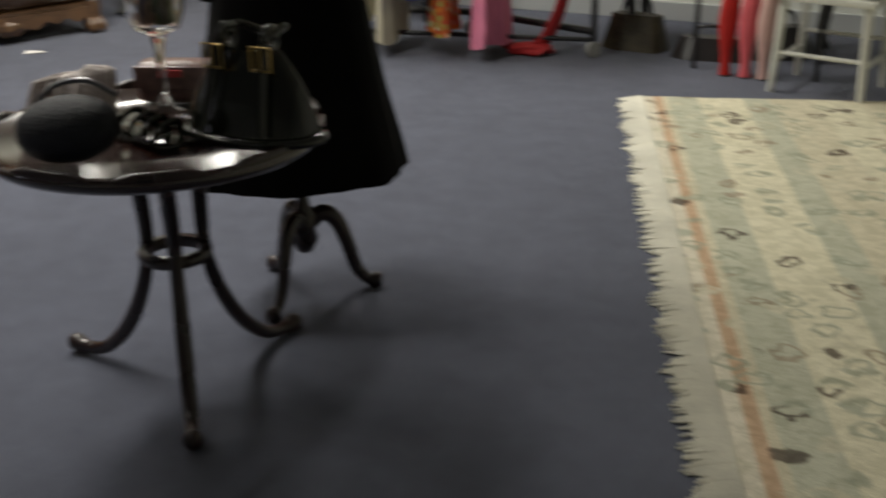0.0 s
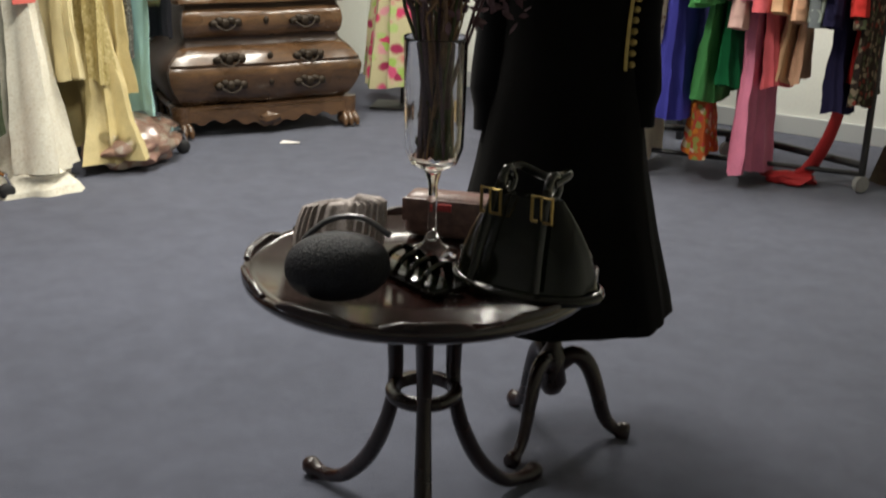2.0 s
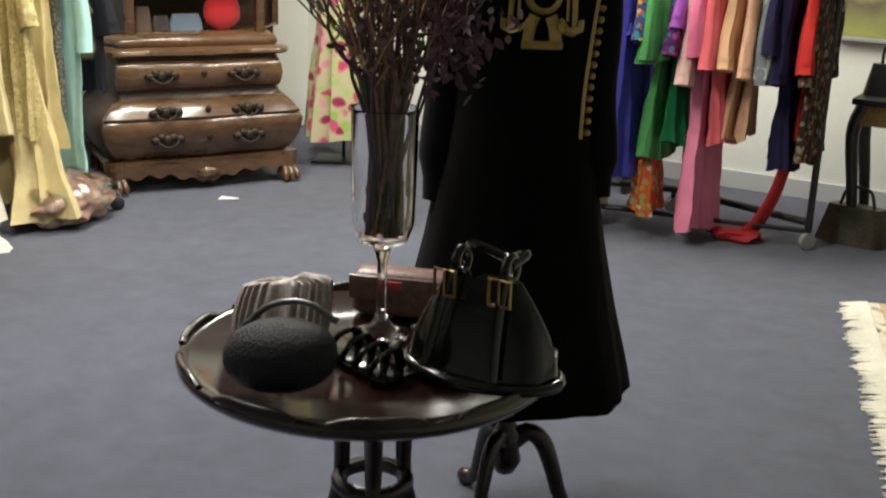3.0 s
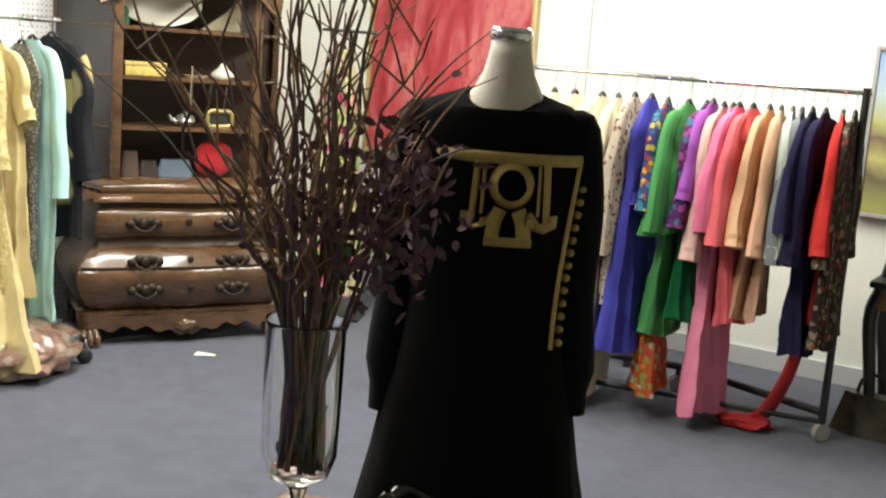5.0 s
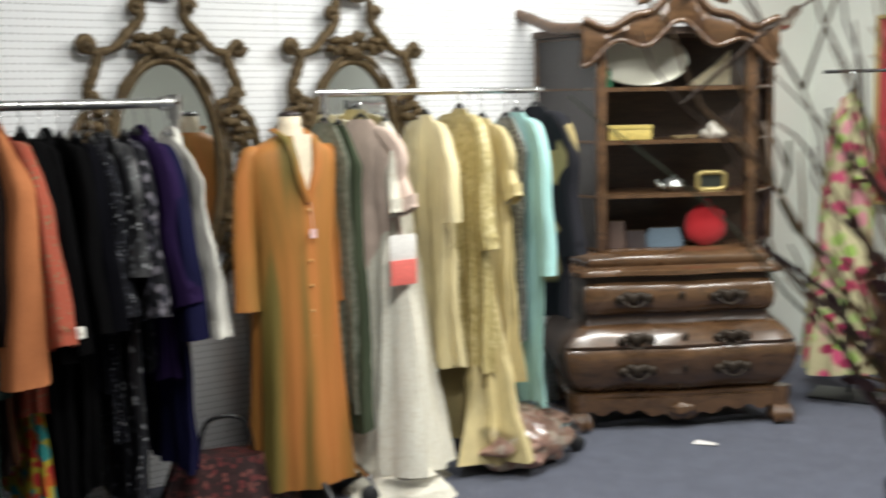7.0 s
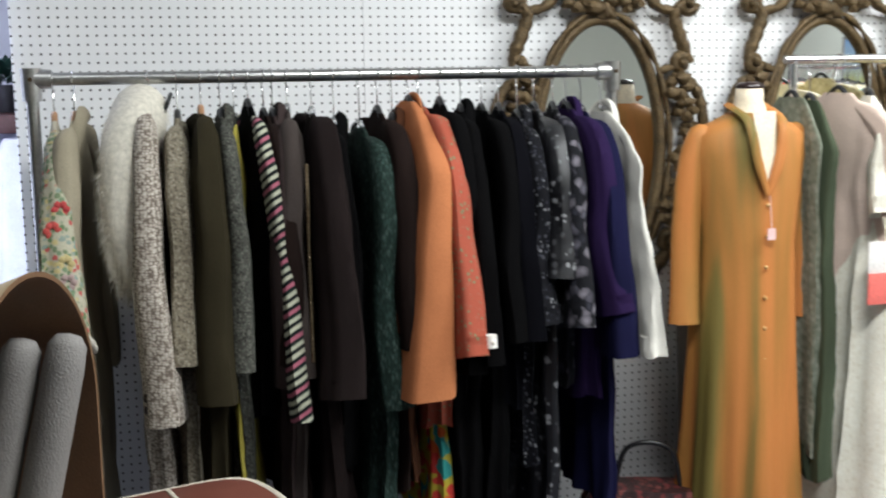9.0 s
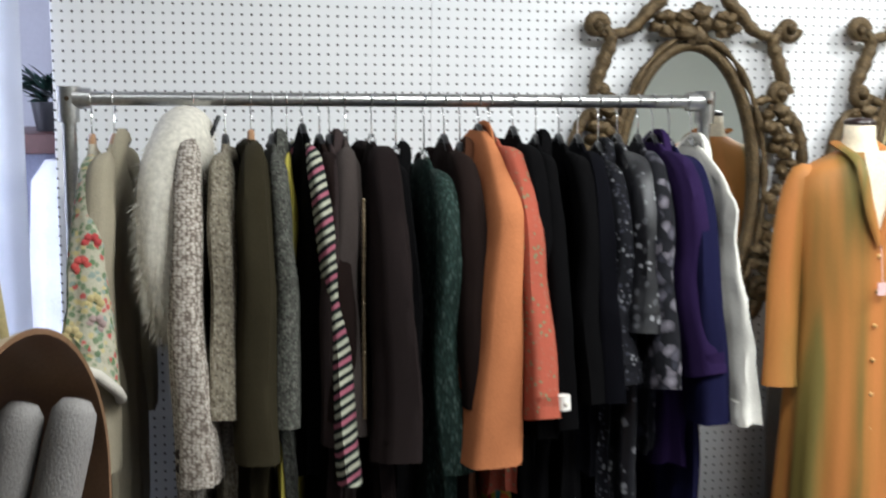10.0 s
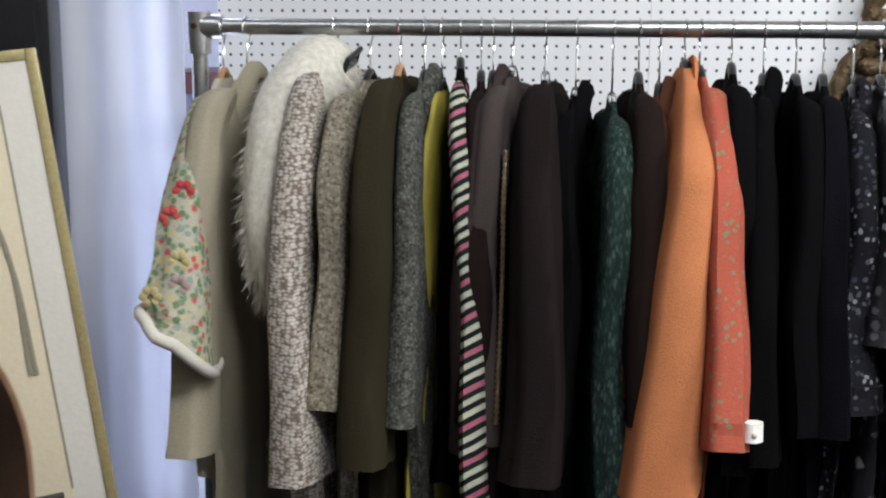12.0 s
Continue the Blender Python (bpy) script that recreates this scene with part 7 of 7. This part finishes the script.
# ---- leather stool, holder and leaning picture ----
stool = thing("leather_ottoman", pose(-2.66, 2.47, 0, 0, 0, 12), "red-brown leather ottoman with cream piping", "ottoman")
SW, SD, SZ = 0.34, 0.30, 0.6
rings = []
for f, k in ((0.0, 0.96), (0.08, 1), (0.5, 1.01), (0.85, 1), (0.96, 0.985), (1.0, 0.93)):
    rings.append([(x * k, y * k, 0.06 + (SZ - 0.06) * f) for x, y, _ in oval(SW, SD, 0, 48, sq=0.28)])
part("upholstery", loft(rings), LEATHER_RED, stool)
for z, k in ((SZ - 0.012, 0.985), (SZ - 0.1, 1.012)):
    part("piping", tube([(x * k, y * k, z) for x, y, _ in oval(SW, SD, 0, 48, sq=0.28) + oval(SW, SD, 0, 48, sq=0.28)[:1]], 0.007, 6, None, 1, False), PIPING, stool, "cream leather piping")
for y in (-0.12, 0.1):
    part("seam_piping", tube([(-SW * 0.9, y, SZ + 0.001), (SW * 0.9, y, SZ + 0.001)], 0.005, 6), PIPING, stool, "cream leather piping")
for x in (-0.27, 0.27):
    for y in (-0.23, 0.23):
        part("foot", placed(lathe([(0.02, 0.0), (0.026, 0.02), (0.03, 0.065)], 12), pose(x, y, 0)), MAHOGANY, stool)

HOLD = pose(-2.483, 2.200, SZ + 0.005, 0, 0, 64)
hold = thing("leather_carrier", HOLD, "tall arched tan leather carrier standing on the ottoman", "carrier")
AW, AH, AD = 0.22, 0.53, 0.08


def arch(off, x):
    top = AH - 0.03 + 0.38 * x
    pts = [(x, -(AW - off) * math.cos(PI * k / 24), (top - AW) + (AW - off) * 1.15 * math.sin(PI * k / 24)) for k in range(25)]
    return [(x, -(AW - off), 0.0)] + pts + [(x, AW - off, 0.0)]


oa, ob_ = arch(0, -AD), arch(0, AD)
ia, ib = arch(0.007, -AD), arch(0.007, AD)
part("outer_band", loft([oa, ob_], False, None, False), LEATHER_TAN, hold, "tan leather outside")
bm = bmesh.new()
loft([ia, ib], False, bm, False)
part("lining", bm, LEATHER_BROWN, hold, "brown leather lining")
for o, i in ((oa, ia), (ob_, ib)):
    part("edge", loft([o, i], False, None, False), LEATHER_BROWN, hold)
part("base", box(-AD, AD, -AW, AW, -0.004, 0.004, 0.001), LEATHER_BROWN, hold)
for k, (y, z, x) in enumerate(((0.15, 0.447, 0.056), (0.135, 0.442, -0.014))):
    rl = thing("felt_roll", HOLD @ pose(x - 0.055, y - 0.095, 0.006, -10, 10, 0), "rolled grey felt standing in the leather carrier", "roll", "felt rolls")
    part("roll", lathe([(0.03, 0.0), (0.033, 0.03), (0.0335, z - 0.06), (0.031, z - 0.02), (0.02, z - 0.004), (0.0, z)], 20), FELT_GREY, rl)
    part("rolled_end", tube([((0.004 + 0.0011 * q) * math.cos(q * 0.55), (0.004 + 0.0011 * q) * math.sin(q * 0.55), z - 0.004 - 0.0006 * q) for q in range(18)], 0.0022, 6), FELT_GREY, rl)
for k, y in enumerate((-0.13, -0.155)):
    sh = thing("cream_sheet", HOLD @ pose(0.0, y, 0.0045, 0, 0, 4 * k), "folded cream cloth standing in the leather carrier", "cloth")
    part("sheet", box(-0.058, 0.058, -0.004, 0.004, 0, 0.36 - 0.03 * k, 0.003), fabric("cream_linen", (0.6, 0.56, 0.46)), sh)

easel = thing("framed_picture", pose(-3.27, 2.01, 0.0, 0, 7, -70), "cream abstract drawing in a gilt frame leaning on a plinth", "picture")

PX = 0.27
part("mount", box(-PX, PX, 0.004, 0.012, 0.5, 1.36, 0.001), surface("cream_mount", (0.58, 0.55, 0.48), 0.7, vary=0.06), easel)
part("sheet", box(-PX + 0.055, PX - 0.055, 0.0122, 0.0136, 0.57, 1.29, 0.0004), surface("ivory_paper", (0.62, 0.54, 0.38), 0.7, vary=0.06), easel)
part("mount_line", tube([(PX - 0.055, 0.0138, 1.29), (-PX + 0.055, 0.0138, 1.29), (-PX + 0.055, 0.0138, 0.6)], 0.0022, 5, None, 0.5), surface("grey_crayon", (0.22, 0.2, 0.14), 0.8), easel, "thin grey border line")
for q in (0, 1):
    part("drawn_line", tube(smooth_path([(0.3 - PX, 0.0145, 1.27 - 0.02 * q), (0.21 - PX, 0.0145, 1.235 - 0.02 * q), (0.12 - PX, 0.0145, 1.15), (0.085 - PX, 0.0145, 1.02), (0.078 + 0.01 * q - PX, 0.0145, 0.82)], 24), 0.0045, 5, None, 0.5), MATS["grey_crayon"], easel, "grey drawn curve")
for x0, x1, z0, z1 in ((-PX - 0.018, -PX, 0.482, 1.378), (PX, PX + 0.018, 0.482, 1.378), (-PX, PX, 0.482, 0.5), (-PX, PX, 1.36, 1.378)):
    part("frame_rail", box(x0, x1, -0.012, 0.016, z0, z1, 0.003), surface("soft_gilt_frame", (0.5, 0.42, 0.2), 0.35, 0.5), easel)
part("stand_back", box(-0.2, 0.2, 0.02, 0.05, 0.0, 0.6, 0.004), BLACK_METAL, easel)
part("stand_ledge", box(-0.29, 0.29, -0.03, 0.05, 0.455, 0.48, 0.004), BLACK_METAL, easel)

# translucent sheet in place of the daylit white column, dark cabinet and the shelf beyond
cur = thing("window_curtain", pose(-4.1, 1.935, 0, 0, 0, 90), "thin backlit white sheet standing in for the daylit column", "curtain")
rings = []
for j in range(2):
    z = 0.02 if j == 0 else 2.6
    rings.append([(-0.23 + 0.46 * k / 60, 0.006 * math.sin(k * 0.5) - 0.05 * (abs(k - 30) / 30) ** 2, z) for k in range(61)])
bm = bmesh.new()
loft(rings, False, bm, False)
ext = bmesh.ops.extrude_face_region(bm, geom=bm.faces[:])
for v in [g for g in ext["geom"] if isinstance(g, bmesh.types.BMVert)]:
    v.co.y += 0.003
part("drape", bm, COLUMN_SHEET, cur)
part("rail", tube([(-0.24, 0.02, 2.62), (0.24, 0.02, 2.62)], 0.012, 8), CHROME, cur)
part("rail_bracket", tube([(-0.1, 0.02, 2.62), (-0.1, 0.02, CEILING)], 0.008, 8), CHROME, cur)
dk = thing("dark_cabinet", pose(-3.795, 1.59, 0, 0, 0, 0), "tall shallow black cabinet standing beside the white column sheet", "cabinet")
part("body", box(0.085, 0.15, -0.45, 0.42, 0, 2.2, 0.006), BLACK_METAL, dk)
part("door", box(0.151, 0.165, -0.43, 0.4, 0.05, 2.15, 0.004), surface("black_lacquer", (0.012, 0.012, 0.014), 0.3), dk)
bs = thing("shop_counter", pose(-4.85, 2.62, 0, 0, 0, 0), "blue-grey shop counter with a brown top beyond the partition", "counter")
part("front", box(-0.3, 0.3, -0.7, 0.4, 0, 1.27, 0.005), surface("blue_grey_panel", (0.25, 0.26, 0.36), 0.6), bs)
part("counter_top", box(-0.33, 0.33, -0.72, 0.42, 1.271, 1.33, 0.005), surface("red_brown_top", (0.11, 0.04, 0.035), 0.4), bs)
pc = thing("potted_plant", pose(-4.75, 2.2, 1.331), "dark green potted plant standing on the shop counter", "plant")
part("pot", lathe([(0.0, 0.0), (0.05, 0.0), (0.065, 0.09), (0.06, 0.09), (0.0, 0.08)], 18, None, False), surface("dark_pot", (0.03, 0.03, 0.035), 0.4), pc)
rng = random.Random(8)
bm = bmesh.new()
for k in range(110):
    a = rng.uniform(0, 2 * PI)
    leaf_into(bm, Vector((0, 0, 0.085)) + Vector((math.cos(a), math.sin(a), 0)) * rng.uniform(0, 0.06) + Vector((0, 0, rng.uniform(0, 0.07))), Vector((math.cos(a), math.sin(a), rng.uniform(0.1, 1.2))), rng.uniform(0.05, 0.1), 0.014, Vector((0.2, 0.3, 1)))
part("foliage", bm, surface("dark_green_leaf", (0.02, 0.06, 0.045), 0.45), pc)["kind"] = "stuff"
wd = thing("white_gown", pose(-4.42, 2.24, 0, 0, 0, 90), "white satin gown standing beside the white column sheet", "gown")
part("skirt", loft([oval(rx, ry, z, 48, 8, 0.09 * (1.3 - z), 0.3) for rx, ry, z in ((0.05, 0.04, 1.26), (0.09, 0.06, 1.2), (0.1, 0.08, 1.0), (0.13, 0.1, 0.6), (0.19, 0.13, 0.02))]), fabric("white_satin", (0.75, 0.75, 0.78), 0.45, spec=0.4), wd)
